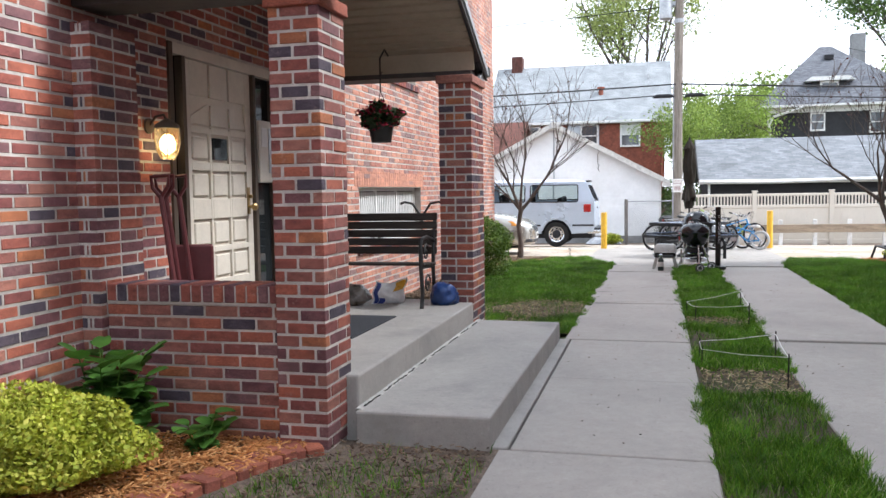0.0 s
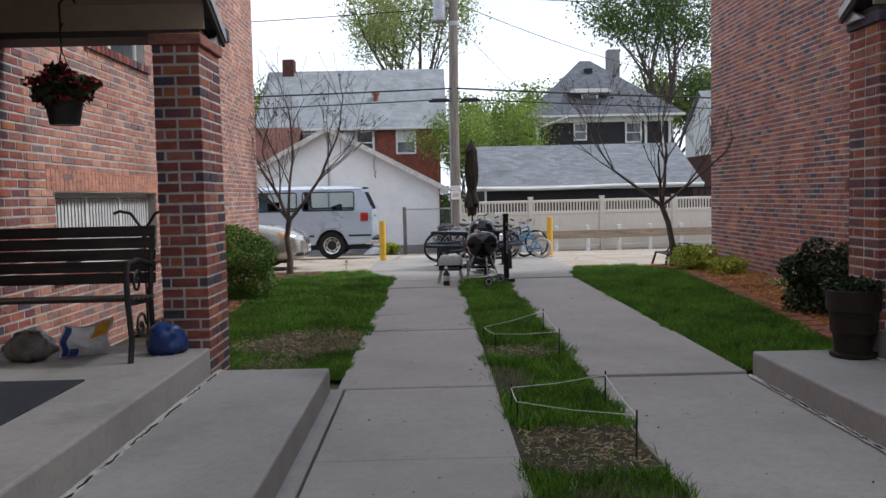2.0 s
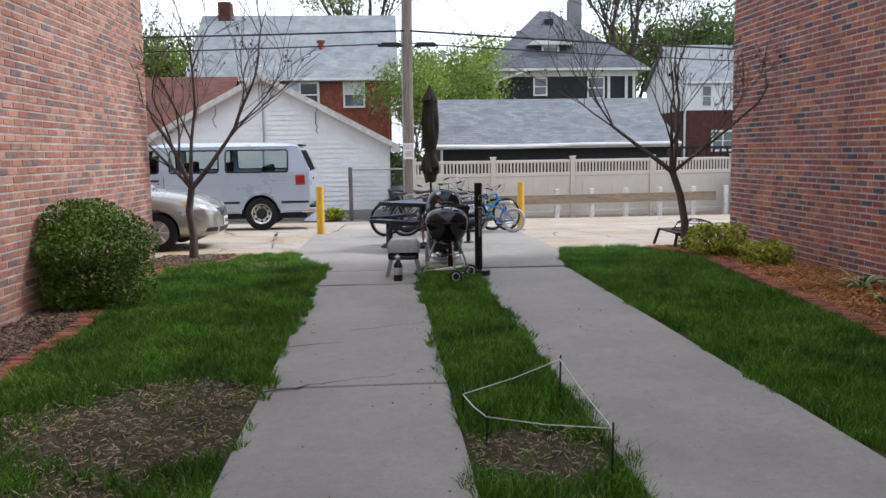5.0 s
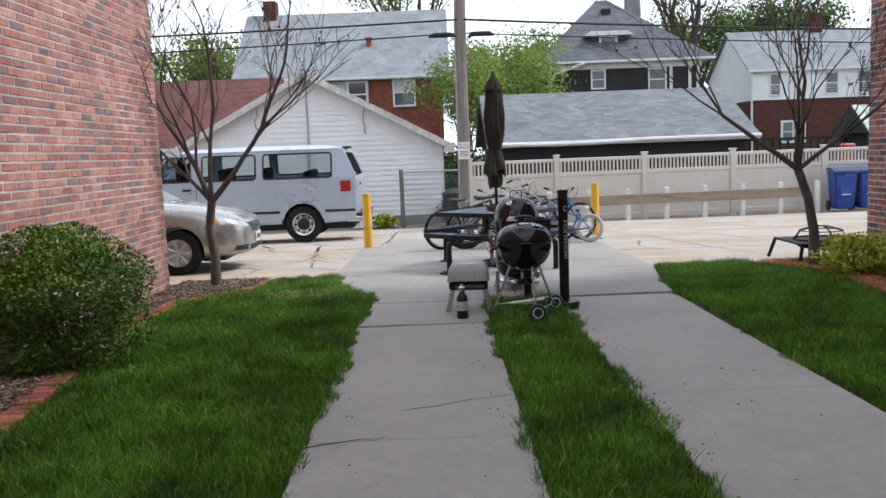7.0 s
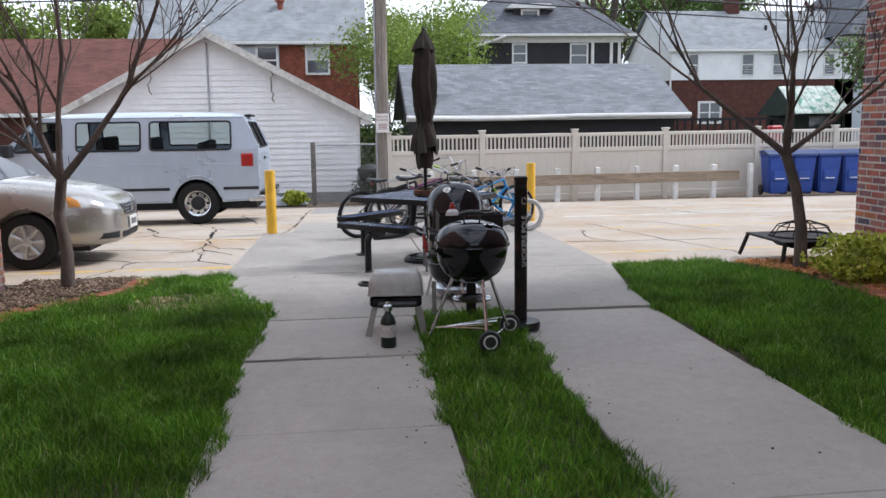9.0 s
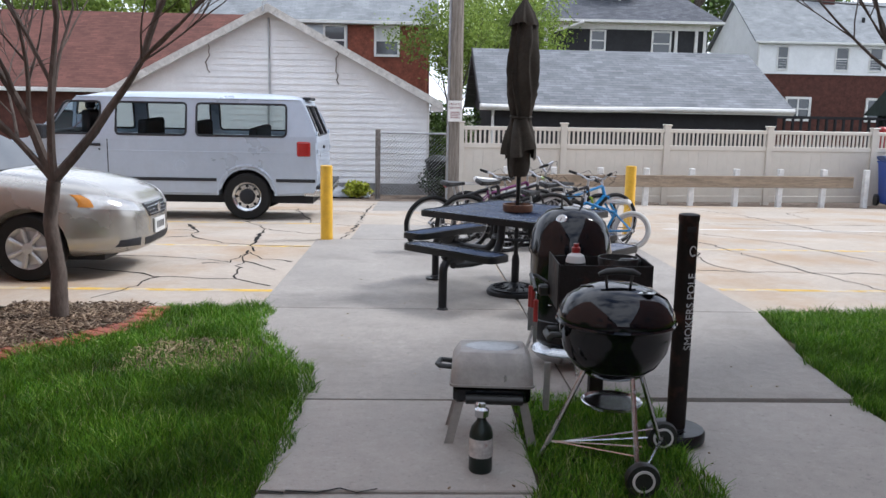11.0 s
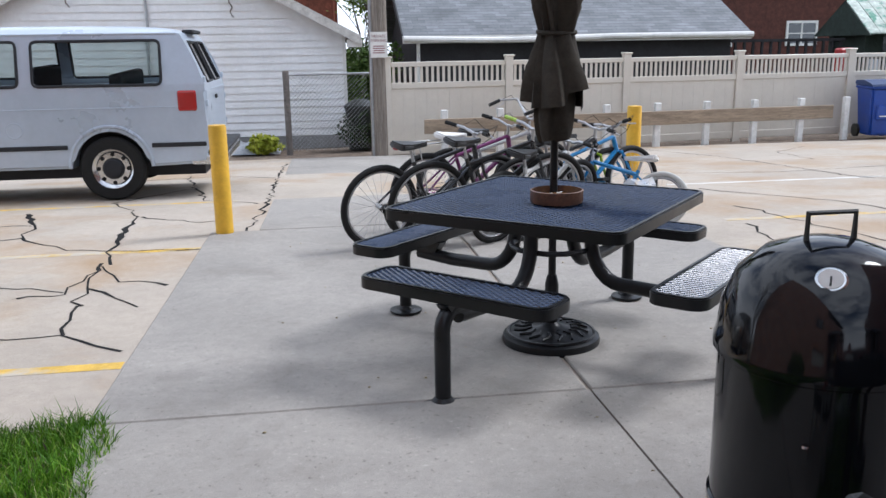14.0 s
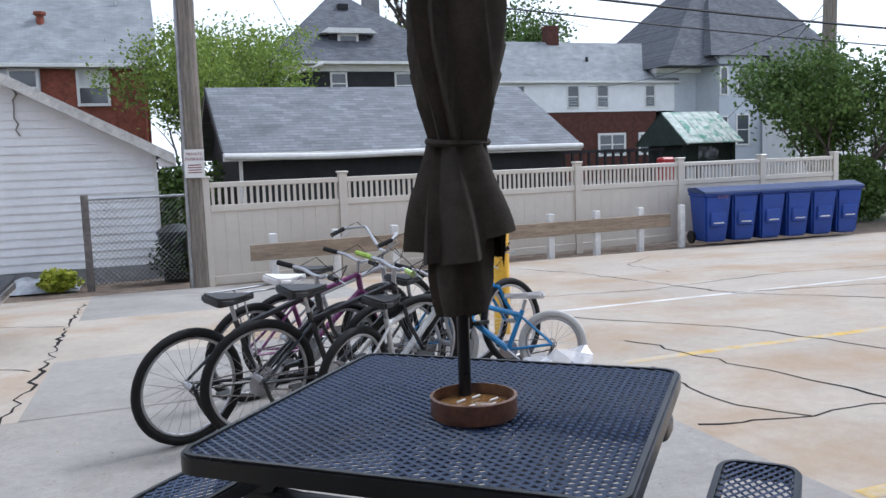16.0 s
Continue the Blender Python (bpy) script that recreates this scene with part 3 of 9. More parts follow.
step_block("step_left", -0.775, 0.0, 0.27, 3.66, STEP_Z, "low worn concrete step before a porch")
step_block("porch_floor_left", WX, -0.785, 0.37, 3.70, PORCH_Z, "raised concrete porch floor")
step_block("step_right", 3.05, 3.80, 0.80, 3.86, STEP_Z, "low worn concrete step before a porch")
step_block("porch_floor_right", 3.81, EX, 0.59, 3.95, PORCH_Z, "raised concrete porch floor")
slab("step_gutter", -0.01, 0.086, 0.31, 3.73, 0.004, M_CONC_STEP, None, label="narrow concrete strip along a step")["kind"] = "structure"
M_GAP = surf("dark_joint_dirt", (0.022, 0.02, 0.018), 0.95, var=0.4, fine=60, bump=0.2)


def caulk(x, y0, y1, z, w, crack):
    """A ragged strip of caulk along y with a wandering open crack in it."""
    n = 90
    verts, faces = [], []
    for k in range(n + 1):
        y = y0 + (y1 - y0) * k / n
        a, b = w * random.uniform(0.35, 0.6), w * random.uniform(0.3, 0.62)
        h = random.uniform(0.004, 0.009)
        verts += [(x - a, y, z - 0.002), (x - a * 0.6, y, z + h), (x + b * 0.6, y, z + h), (x + b, y, z - 0.002)]
    for k in range(n):
        for c in range(3):
            o = 4 * k + c
            faces.append((o, o + 1, o + 5, o + 4))
    strip = tagged(mesh_of("caulk_joint", verts, faces, M_CAULK), "crumbling pale caulk in a joint of concrete", "joint", kind="structure")
    y = y0 + 0.05
    while y < y1 - 0.2:
        run = random.uniform(0.12, 0.5)
        m = max(4, int(run / 0.03))
        bm = bmesh.new()
        tube(bm, [(x + crack * w + random.uniform(-0.006, 0.006), y + min(run, y1 - y) * k / m, z + 0.006) for k in range(m + 1)], [0.002] + [random.uniform(0.003, 0.0065) for k in range(m - 1)] + [0.002], 5)
        part("crack", bm, M_GAP, strip)
        y += run + random.uniform(0.03, 0.15)


caulk(-0.765, 0.3, 3.66, STEP_Z, 0.05, 0.3)
caulk(3.795, 0.85, 3.86, STEP_Z, 0.03, 0.1)
caulk(3.035, 0.85, 3.86, 0.002, 0.04, -0.2)

# ---------------------------------------------------------------- far side of the lot
# these things are laid out on a plan at 1 : 1.15, and set out at full size at the end
PLAN_AT, PLAN_K = Vector((0.66, 11.5, 1.42)), 1.15
made_before = set(scene.collection.objects)


def far_gz(y):
    """The ground on the plan of the far side."""
    return (gz(PLAN_AT.y + (y - PLAN_AT.y) * PLAN_K) - PLAN_AT.z) / PLAN_K + PLAN_AT.z


M_WHITE = surf("white_siding_paint", (0.80, 0.80, 0.80), 0.55, var=0.06, fine=30, coarse=1.2, bump=0.05, stain=(0.72, 0.71, 0.68), stain_at=(0.55, 0.8))
M_TRIM = surf("white_trim_paint", (0.72, 0.71, 0.68), 0.55, var=0.1, fine=40, coarse=2, bump=0.05)
M_DARKWALL = surf("dark_grey_siding", (0.035, 0.035, 0.038), 0.7, var=0.25, fine=20, coarse=1)
M_VINYL = surf("almond_vinyl", (0.62, 0.575, 0.50), 0.45, var=0.05, fine=30, coarse=0.8, bump=0.03)
M_WOODRAIL = surf("weathered_rail_wood", (0.33, 0.26, 0.19), 0.8, var=0.3, fine=40, coarse=2, bump=0.3, stretch=(0.3, 4, 4))
M_POLEWOOD = surf("pole_wood", (0.27, 0.235, 0.20), 0.9, var=0.35, fine=30, coarse=5, bump=0.7, dist=0.02, stretch=(4, 4, 0.25))
M_FOUND = surf("foundation_block", (0.25, 0.25, 0.25), 0.9, var=0.2)
M_GALV = surf("galvanised_steel", (0.42, 0.43, 0.44), 0.45, metal=0.8, var=0.2, fine=40, bump=0.05)
M_GLASS_DK, _nt, _p = nodes_of("window_glass")
_p.inputs["Base Color"].default_value = (0.05, 0.06, 0.07, 1)
_p.inputs["Roughness"].default_value = 0.06
_p.inputs["Specular IOR Level"].default_value = 0.8
M_CURTAIN = surf("pale_blind", (0.62, 0.62, 0.6), 0.8, var=0.1, fine=20)
M_CABLE = surf("black_cable", (0.02, 0.02, 0.022), 0.6, var=0.1)


def shingle(name, base, hi):
    m, nt, p = nodes_of(name)
    geo = nt.nodes.new("ShaderNodeNewGeometry")
    br = nt.nodes.new("ShaderNodeTexBrick")
    br.inputs["Scale"].default_value = 1.0
    br.inputs["Brick Width"].default_value = 0.32
    br.inputs["Row Height"].default_value = 0.075
    br.inputs["Mortar Size"].default_value = 0.004
    br.inputs["Color1"].default_value = (*base, 1)
    br.inputs["Color2"].default_value = (*hi, 1)
    br.inputs["Mortar"].default_value = (*[c * 0.6 for c in base], 1)
    sep = nt.nodes.new("ShaderNodeSeparateXYZ")
    com = nt.nodes.new("ShaderNodeCombineXYZ")
    nt.links.new(geo.outputs["Position"], sep.inputs["Vector"])
    nt.links.new(sep.outputs["X"], com.inputs["X"])
    nt.links.new(sep.outputs["Z"], com.inputs["Y"])
    nt.links.new(com.outputs["Vector"], br.inputs["Vector"])
    n = noise_node(nt, 1.2, 6, 0.65, geo.outputs["Position"])
    g = ramp_node(nt, n.outputs["Fac"], [(0.3, (0.75, 0.75, 0.75)), (0.7, (1.2, 1.2, 1.2))]).outputs["Color"]
    nt.links.new(mix_node(nt, 1.0, br.outputs["Color"], g, "MULTIPLY"), p.inputs["Base Color"])
    p.inputs["Roughness"].default_value = 0.9
    return m


M_SHINGLE = shingle("grey_shingles", (0.135, 0.145, 0.155), (0.20, 0.21, 0.225))
M_SHINGLE_LT = shingle("pale_grey_shingles", (0.22, 0.235, 0.245), (0.27, 0.285, 0.295))
M_SHINGLE_DK = shingle("dark_grey_shingles", (0.075, 0.08, 0.095), (0.13, 0.135, 0.15))
M_SHINGLE_RED = shingle("red_brown_shingles", (0.105, 0.04, 0.03), (0.15, 0.06, 0.045))
M_BRICK_FAR = surf("far_brick", (0.26, 0.085, 0.055), 0.85, var=0.3, fine=25, coarse=4, bump=0.2)
M_BRICK_DARK = surf("far_dark_brick", (0.11, 0.045, 0.035), 0.85, var=0.3, fine=25, coarse=3, bump=0.2)
M_GREYWALL = surf("pale_grey_wall", (0.50, 0.53, 0.57), 0.7, var=0.07, fine=20, coarse=0.8)


def window_part(parent, x0, x1, z0, z1, y, out=-1, split="sash", frame_m=None, w=0.09, blind=0.0, axis="y"):
    """A window in a wall that faces along y (or x): frame bars round recessed panes."""
    fm = frame_m or M_TRIM
    bm = bmesh.new()

    def bx(b, u0, u1, d0, d1, za, zb):
        d0, d1 = sorted((d0, d1))
        if axis == "y":
            box(b, u0, u1, y + d0, y + d1, za, zb)
        else:
            box(b, y + d0, y + d1, u0, u1, za, zb)
    d = 0.04 * out
    zm = (z0 + z1) / 2
    bars = [("frame_bar", x1, x1 + w, d, z0 - w, z1 + w), ("frame_bar", x0 - w, x0, d, z0 - w, z1 + w), ("frame_bar", x0, x1, d, z1, z1 + w)]
    if split:
        bars.append(("sash_bar", x0, x1, 0.45 * d, zm - 0.03, zm + 0.03))
    if split == "pair":
        bars.append(("mullion", (x0 + x1) / 2 - 0.05, (x0 + x1) / 2 + 0.05, 0.6 * d, z0, z1))
    # the sill carries the other bars and the panes
    bx(bm, x0, x1, -d, d * 1.3, z0 - w, z0)
    win = part("window", bm, fm, parent)
    for nm, u0, u1, dd, za, zb in bars:
        bm = bmesh.new()
        bx(bm, u0, u1, -dd, dd, za, zb)
        part(nm, bm, fm, win)
    bm = bmesh.new()
    bx(bm, x0, x1, -0.3 * d, -0.1 * d, z0, zm if split else z1)
    part("pane", bm, M_GLASS_DK, win)
    if split:
        bm = bmesh.new()
        bx(bm, x0, x1, -0.1 * d, 0.1 * d, zm + 0.031, z1)
        part("pane", bm, M_CURTAIN if blind else M_GLASS_DK, win)
    return win


def gable_roof(parent, x0, x1, y0, y1, z_eave, z_ridge, material, along="x", over=0.25, th=0.12, fascia=None):
    """Two roof planes with thickness; along: the way of the ridge."""
    if along == "x":
        ym = (y0 + y1) / 2
        sl = (z_ridge - z_eave) / (ym - y0)
        out = [(y0 - over, z_eave - over * sl), (ym, z_ridge), (y1 + over, z_eave - over * sl), (y1 + over, z_eave - over * sl + th), (ym, z_ridge + th), (y0 - over, z_eave - over * sl + th)]
        r = part("roof", PR(out, x0 - over, x1 + over, "x"), material, parent)
        if fascia:
            part("gutter", B(x0 - over, x1 + over, y0 - over - 0.06, y0 - over - 0.005, z_eave - over * sl - 0.05, z_eave - over * sl + th * 0.8, bevel=0.01), fascia, parent)
    else:
        xm = (x0 + x1) / 2
        sl = (z_ridge - z_eave) / (xm - x0)
        out = [(x0 - over, z_eave - over * sl), (xm, z_ridge), (x1 + over, z_eave - over * sl), (x1 + over, z_eave - over * sl + th), (xm, z_ridge + th), (x0 - over, z_eave - over * sl + th)]
        r = part("roof", PR(out, y0 - over, y1 + over, "y"), material, parent)
    return r


def siding(parent, x0, x1, y, z0, z1, material, expo=0.14, gable=None, out=-1):
    """Lapped boards on a wall that faces along y, one mesh a board; gable: (x of ridge, z of ridge) above z1."""
    top = gable[1] if gable else z1
    z = z0
    while z < top - 0.02:
        zt = min(z + expo, top)
        a, b = x0, x1
        at, bt = x0, x1
        if gable:
            xr, zr = gable
            f0, f1 = max(0, (z - z1) / (zr - z1)), max(0, (zt - z1) / (zr - z1))
            a, b = x0 + (xr - x0) * f0, x1 + (xr - x1) * f0
            at, bt = x0 + (xr - x0) * f1, x1 + (xr - x1) * f1
        bm = bmesh.new()
        d0, d1 = y + out * 0.028, y + out * 0.006
        A = [bm.verts.new(c) for c in ((a, d0, z), (b, d0, z), (bt, d1, zt), (at, d1, zt), (a, y, z), (b, y, z))]
        bm.faces.new(A[:4])
        bm.faces.new((A[0], A[4], A[5], A[1]))
        part("siding_board", bm, material, parent)
        z += expo


# white garage with its gable to the lot
garage = thing("garage", label="white garage with lapped siding and a weathered gable roof", category="garage")
GX0, GX1, GY, GZ = -6.05, 1.0, 26.9, 1.72
part("wall", PR([(GX0, -0.2), (GX1, -0.2), (GX1, GZ), ((GX0 + GX1) / 2, 3.60), (GX0, GZ)], GY, GY + 7.0, "y"), M_WHITE, garage)
part("foundation", B(GX0 - 0.01, GX1 + 0.01, GY - 0.02, GY + 7.0, -0.6, -0.19), M_FOUND, garage)
siding(garage, GX0 + 0.06, GX1 - 0.06, GY, -0.18, GZ, M_WHITE, 0.135, ((GX0 + GX1) / 2, 3.56))
for x in (GX0, GX1 - 0.06):
    part("corner_board", B(x, x + 0.06, GY - 0.035, GY, -0.18, GZ), M_TRIM, garage)
gable_roof(garage, GX0, GX1, GY, GY + 7.0, GZ, 3.60, M_SHINGLE_RED, "y", 0.28, 0.07)
M_WORNTRIM = surf("weathered_white_trim", (0.62, 0.60, 0.56), 0.75, var=0.2, fine=30, coarse=4, bump=0.3, stain=(0.36, 0.33, 0.29), stain_at=(0.58, 0.68))
sl = (3.60 - GZ) / ((GX1 - GX0) / 2)
for s, xe in ((-1, GX0 - 0.28), (1, GX1 + 0.28)):
    xm = (GX0 + GX1) / 2
    ze = GZ - 0.28 * sl
    part("rake_board", PR([(xm, 3.60 - 0.10), (xe, ze - 0.10), (xe, ze + 0.075), (xm, 3.60 + 0.075)], GY - 0.335, GY - 0.285, "y"), M_WORNTRIM, garage)
part("eave_return", B(GX1 + 0.02, GX1 + 0.30, GY - 0.28, GY - 0.01, GZ - 0.28, GZ - 0.14), M_TRIM, garage)
part("conduit", T([(-2.55, GY - 0.05, 3.40), (-2.55, GY - 0.05, 0.2)], 0.025, 6), M_GALV, garage, "grey conduit")
ms = part("service_mast", T([(-2.62, GY - 0.36, 3.50), (-2.62, GY - 0.36, 3.98), (-2.57, GY - 0.38, 4.03)], 0.02, 6), M_GALV, garage, "grey service mast")
for z in (3.72, 3.84):
    part("insulator", T([(-2.62, GY - 0.36, z), (-2.50, GY - 0.42, z + 0.02)], 0.018, 6), M_TRIM, ms)
for x, z0, z1 in ((-1.05, 2.0, 2.75), (-3.9, 2.2, 2.8)):
    part("stain_vine", T([(x + random.uniform(-0.05, 0.05), GY - 0.04, z1 - (z1 - z0) * k / 8) for k in range(9)], 0.012, 5), M_POLEWOOD, garage)

# low red-roofed building beyond the garage
annex = thing("annex", label="low brown brick building with a red-brown shingle roof", category="building")
part("wall", B(-15.5, -5.6, 36.0, 40.0, -0.6, 2.2), M_BRICK_DARK, annex)
gable_roof(annex, -15.5, -5.6, 36.0, 42.0, 2.2, 4.6, M_SHINGLE_RED, "x", 0.4, 0.1, M_TRIM)

# black garage
black_garage = thing("garage", label="black garage with a grey shingle roof and white gutter", category="garage")
part("wall", PR([(29.5, -0.6), (35.5, -0.6), (35.5, 1.66), (32.5, 3.1), (29.5, 1.66)], 2.62, 10.0, "x"), M_DARKWALL, black_garage)
gable_roof(black_garage, 2.62, 10.0, 29.5, 35.5, 1.72, 3.15, M_SHINGLE, "x", 0.32, 0.1)
part("gutter", T([(2.32 + 8.0 * k / 12, 29.10, 1.60 - 0.05 * math.sin(math.pi * min(1, k / 7))) for k in range(13)], 0.065, 8), M_TRIM, black_garage)
part("fascia_board", B(2.3, 10.32, 29.14, 29.17, 1.50, 1.66), M_TRIM, black_garage)
part("downpipe", T([(2.66, 29.35, 1.55), (2.66, 29.40, -0.4)], 0.04, 6), M_TRIM, black_garage)
part("gable_board", PR([(29.16, 1.50), (32.5, 3.10), (32.5, 3.28), (29.16, 1.70)], 2.28, 2.31, "x"), M_DARKWALL, black_garage)

# brick house with a pale roof
brick_house = thing("house", label="two-storey red brick house with a pale grey roof", category="house")
part("wall", PR([(42, -0.6), (50, -0.6), (50, 4.95), (46, 8.1), (42, 4.95)], -7.6, 1.25, "x"), M_BRICK_FAR, brick_house)
gable_roof(brick_house, -7.6, 1.25, 42.0, 50.0, 5.05, 8.2, M_SHINGLE_LT, "x", 0.35, 0.1, M_TRIM)
part("frieze", B(-7.6, 1.25, 41.95, 41.995, 4.72, 4.98), M_TRIM, brick_house)
part("bay_panel", B(-3.6, -2.0, 41.93, 41.99, 3.2, 4.7), M_GREYWALL, brick_house, "pale panel")
window_part(brick_house, -0.86, -0.03, 3.6, 4.66, 41.96, blind=1)
window_part(brick_house, -2.86, -2.12, 3.6, 4.62, 41.9)
window_part(brick_house, -5.9, -5.1, 3.6, 4.62, 41.96)
part("downpipe", T([(1.1, 41.9, 4.7), (1.1, 41.9, 0)], 0.06, 6), M_BRICK_FAR, brick_house)
part("chimney", B(-7.1, -6.5, 45.6, 46.4, 7.6, 8.9), M_BRICK_DARK, brick_house)
part("roof_vent", LA([(0.12, 0), (0.12, 0.35), (0.2, 0.36), (0.2, 0.46)], 10, (-2.0, 43.6, 6.3)), M_BRICK_FAR, brick_house, "red roof vent")
part("roof_vent", LA([(0.06, 0), (0.06, 0.35)], 8, (0.4, 44.6, 7.1)), M_GALV, brick_house)

# dark house with a hipped roof
hip_house = thing("house", label="dark grey house with a steep hipped roof and white trim", category="house")
part("wall", B(7.3, 15.8, 52.0, 61.0, -0.6, 6.1), M_DARKWALL, hip_house)
part("porch_wing", B(5.5, 7.3, 53.0, 60.0, -0.6, 5.8), M_DARKWALL, hip_house)
bm = bmesh.new()
ev = [bm.verts.new(c) for c in ((6.7, 51.4, 6.15), (16.4, 51.4, 6.15), (16.4, 61.6, 6.15), (6.7, 61.6, 6.15))]
pk = [bm.verts.new(c) for c in ((10.9, 56.6, 10.2), (11.6, 56.6, 10.2))]
for f in ((ev[0], ev[1], pk[1], pk[0]), (ev[1], ev[2], pk[1]), (ev[2], ev[3], pk[0], pk[1]), (ev[3], ev[0], pk[0]), (ev[3], ev[2], ev[1], ev[0])):
    bm.faces.new(f)
part("roof", bm, M_SHINGLE_DK, hip_house)
part("eave", B(6.65, 16.45, 51.35, 61.65, 6.02, 6.145), M_TRIM, hip_house)
part("frieze", B(7.25, 15.85, 51.9, 51.99, 5.72, 6.02), M_TRIM, hip_house)
bm = bmesh.new()
ev = [bm.verts.new(c) for c in ((5.1, 52.5, 5.85), (7.28, 52.5, 5.85), (7.28, 60.4, 5.85), (5.1, 60.4, 5.85), (7.28, 54.5, 6.9), (7.28, 58.5, 6.9))]
for f in ((ev[0], ev[1], ev[4]), (ev[0], ev[4], ev[5], ev[3]), (ev[2], ev[3], ev[5]), (ev[0], ev[3], ev[2], ev[1])):
    bm.faces.new(f)
part("porch_roof", bm, M_SHINGLE_DK, hip_house)
part("porch_eave", B(5.05, 7.27, 52.45, 60.4, 5.70, 5.845), M_TRIM, hip_house)
dormer = part("dormer", B(9.9, 11.8, 52.9, 56.0, 6.6, 7.62), M_DARKWALL, hip_house)
part("dormer_roof", PR([(9.45, 7.62), (12.25, 7.62), (11.9, 7.86), (9.8, 7.86)], 52.5, 56.2, "y"), M_TRIM, dormer)
window_part(dormer, 10.45, 11.25, 6.95, 7.5, 52.88, split="", w=0.12)
window_part(hip_house, 9.75, 10.4, 4.7, 5.6, 51.97)
window_part(hip_house, 12.95, 13.8, 4.5, 5.6, 51.97)
for x in (14.05, 15.1, 15.55):
    part("corner_post", B(x, x + 0.16, 51.9, 51.99, 3.6, 5.72), M_TRIM, hip_house)
part("corner_post", B(7.28, 7.48, 51.93, 51.995, 3.0, 5.72), M_TRIM, hip_house)
window_part(hip_house, 5.85, 6.35, 4.6, 5.4, 52.97)
part("downpipe", T([(7.3, 51.7, 5.0), (7.6, 51.7, 5.5), (9.2, 51.3, 6.0)], 0.08, 6), M_TRIM, hip_house)
part("chimney", B(12.9, 13.7, 57.0, 57.8, 8.0, 11.0), M_FOUND, hip_house)
part("roof_vent", B(11.0, 11.5, 55.2, 55.6, 9.2, 9.5), M_CABLE, hip_house)

# white and brick house
duplex = thing("house", label="long house with white upper siding over dark brick", category="house")
part("lower_wall", B(20.9, 33.2, 58.0, 66.0, -0.6, 3.95), M_BRICK_DARK, duplex)
part("upper_wall", PR([(57.95, 3.95), (66, 3.95), (66, 5.85), (62, 8.5), (57.95, 5.85)], 20.85, 33.25, "x"), M_WHITE, duplex)
siding(duplex, 20.9, 33.2, 57.95, 3.96, 5.8, M_WHITE, 0.155)
gable_roof(duplex, 20.85, 33.25, 57.95, 66.0, 5.9, 8.6, M_SHINGLE_LT, "x", 0.25, 0.1, M_TRIM)
for x0, x1 in ((22.1, 22.65), (25.6, 26.3), (27.65, 28.35), (31.1, 31.7)):
    window_part(duplex, x0, x1, 4.25, 5.5, 57.92, blind=0, w=0.07)
for x0, x1 in ((22.9, 24.2), (27.8, 29.5), (30.7, 32.3)):
    window_part(duplex, x0, x1, 1.35, 2.5, 57.96, split="pair", w=0.14)
part("chimney", B(26.2, 27.0, 61.6, 62.4, 8.2, 9.7), M_BRICK_DARK, duplex)
part("downpipe", T([(20.86, 57.8, 5.7), (20.86, 57.8, 0)], 0.07, 6), M_TRIM, duplex)
part("roof_vent", LA([(0.1, 0), (0.1, 0.5)], 8, (28.0, 59.8, 7.0)), M_CABLE, duplex)

# tall pale house
tall_house = thing("house", label="tall pale grey old house with a steep dark roof", category="house")
part("wall", B(31.9, 46.0, 58.0, 68.0, -0.6, 6.6), M_GREYWALL, tall_house)
part("bay", PR([(34.9, 58.0), (35.4, 56.3), (38.6, 56.3), (39.4, 58.0)], -0.6, 7.2, "z"), M_GREYWALL, tall_house)
bm = bmesh.new()
ev = [bm.verts.new(c) for c in ((31.5, 56.2, 6.6), (46.4, 56.2, 6.6), (46.4, 68.4, 6.6), (31.5, 68.4, 6.6))]
pk = [bm.verts.new(c) for c in ((38.5, 62.0, 14.0), (41.5, 62.0, 14.0))]
for f in ((ev[0], ev[1], pk[1], pk[0]), (ev[1], ev[2], pk[1]), (ev[2], ev[3], pk[0], pk[1]), (ev[3], ev[0], pk[0]), (ev[3], ev[2], ev[1], ev[0])):
    bm.faces.new(f)
part("roof", bm, M_SHINGLE_DK, tall_house)
bm = bmesh.new()
ev = [bm.verts.new(c) for c in ((34.5, 55.9, 7.2), (39.7, 55.9, 7.2), (39.7, 60.5, 7.4), (34.5, 60.5, 7.4))]
pk = bm.verts.new((37.1, 59.6, 11.4))
for i in range(4):
    bm.faces.new((ev[i], ev[(i + 1) % 4], pk))
bm.faces.new(ev[::-1])
part("bay_roof", bm, M_SHINGLE_DK, tall_house)
part("eave", B(31.6, 46.3, 57.6, 57.95, 6.3, 6.58), M_TRIM, tall_house)
part("chimney", B(36.2, 36.9, 60.0, 60.7, 8.0, 14.0), M_BRICK_FAR, tall_house, "tall red brick chimney")
for x0, x1, z0, z1 in ((35.5, 35.95, 4.85, 6.45), (36.85, 37.6, 4.85, 6.55), (36.75, 37.6, 1.7, 3.5), (35.5, 35.95, 1.9, 3.4)):
    window_part(tall_house, x0, x1, z0, z1, 56.26, w=0.1)
window_part(tall_house, 42.5, 43.3, 5.0, 6.2, 57.96, w=0.1)
part("lean_to", PR([(38.5, -0.6), (46, -0.6), (46, 4.2), (42.5, 5.6), (38.5, 3.4)], 53.0, 56.0, "y"), M_WHITE, tall_house)

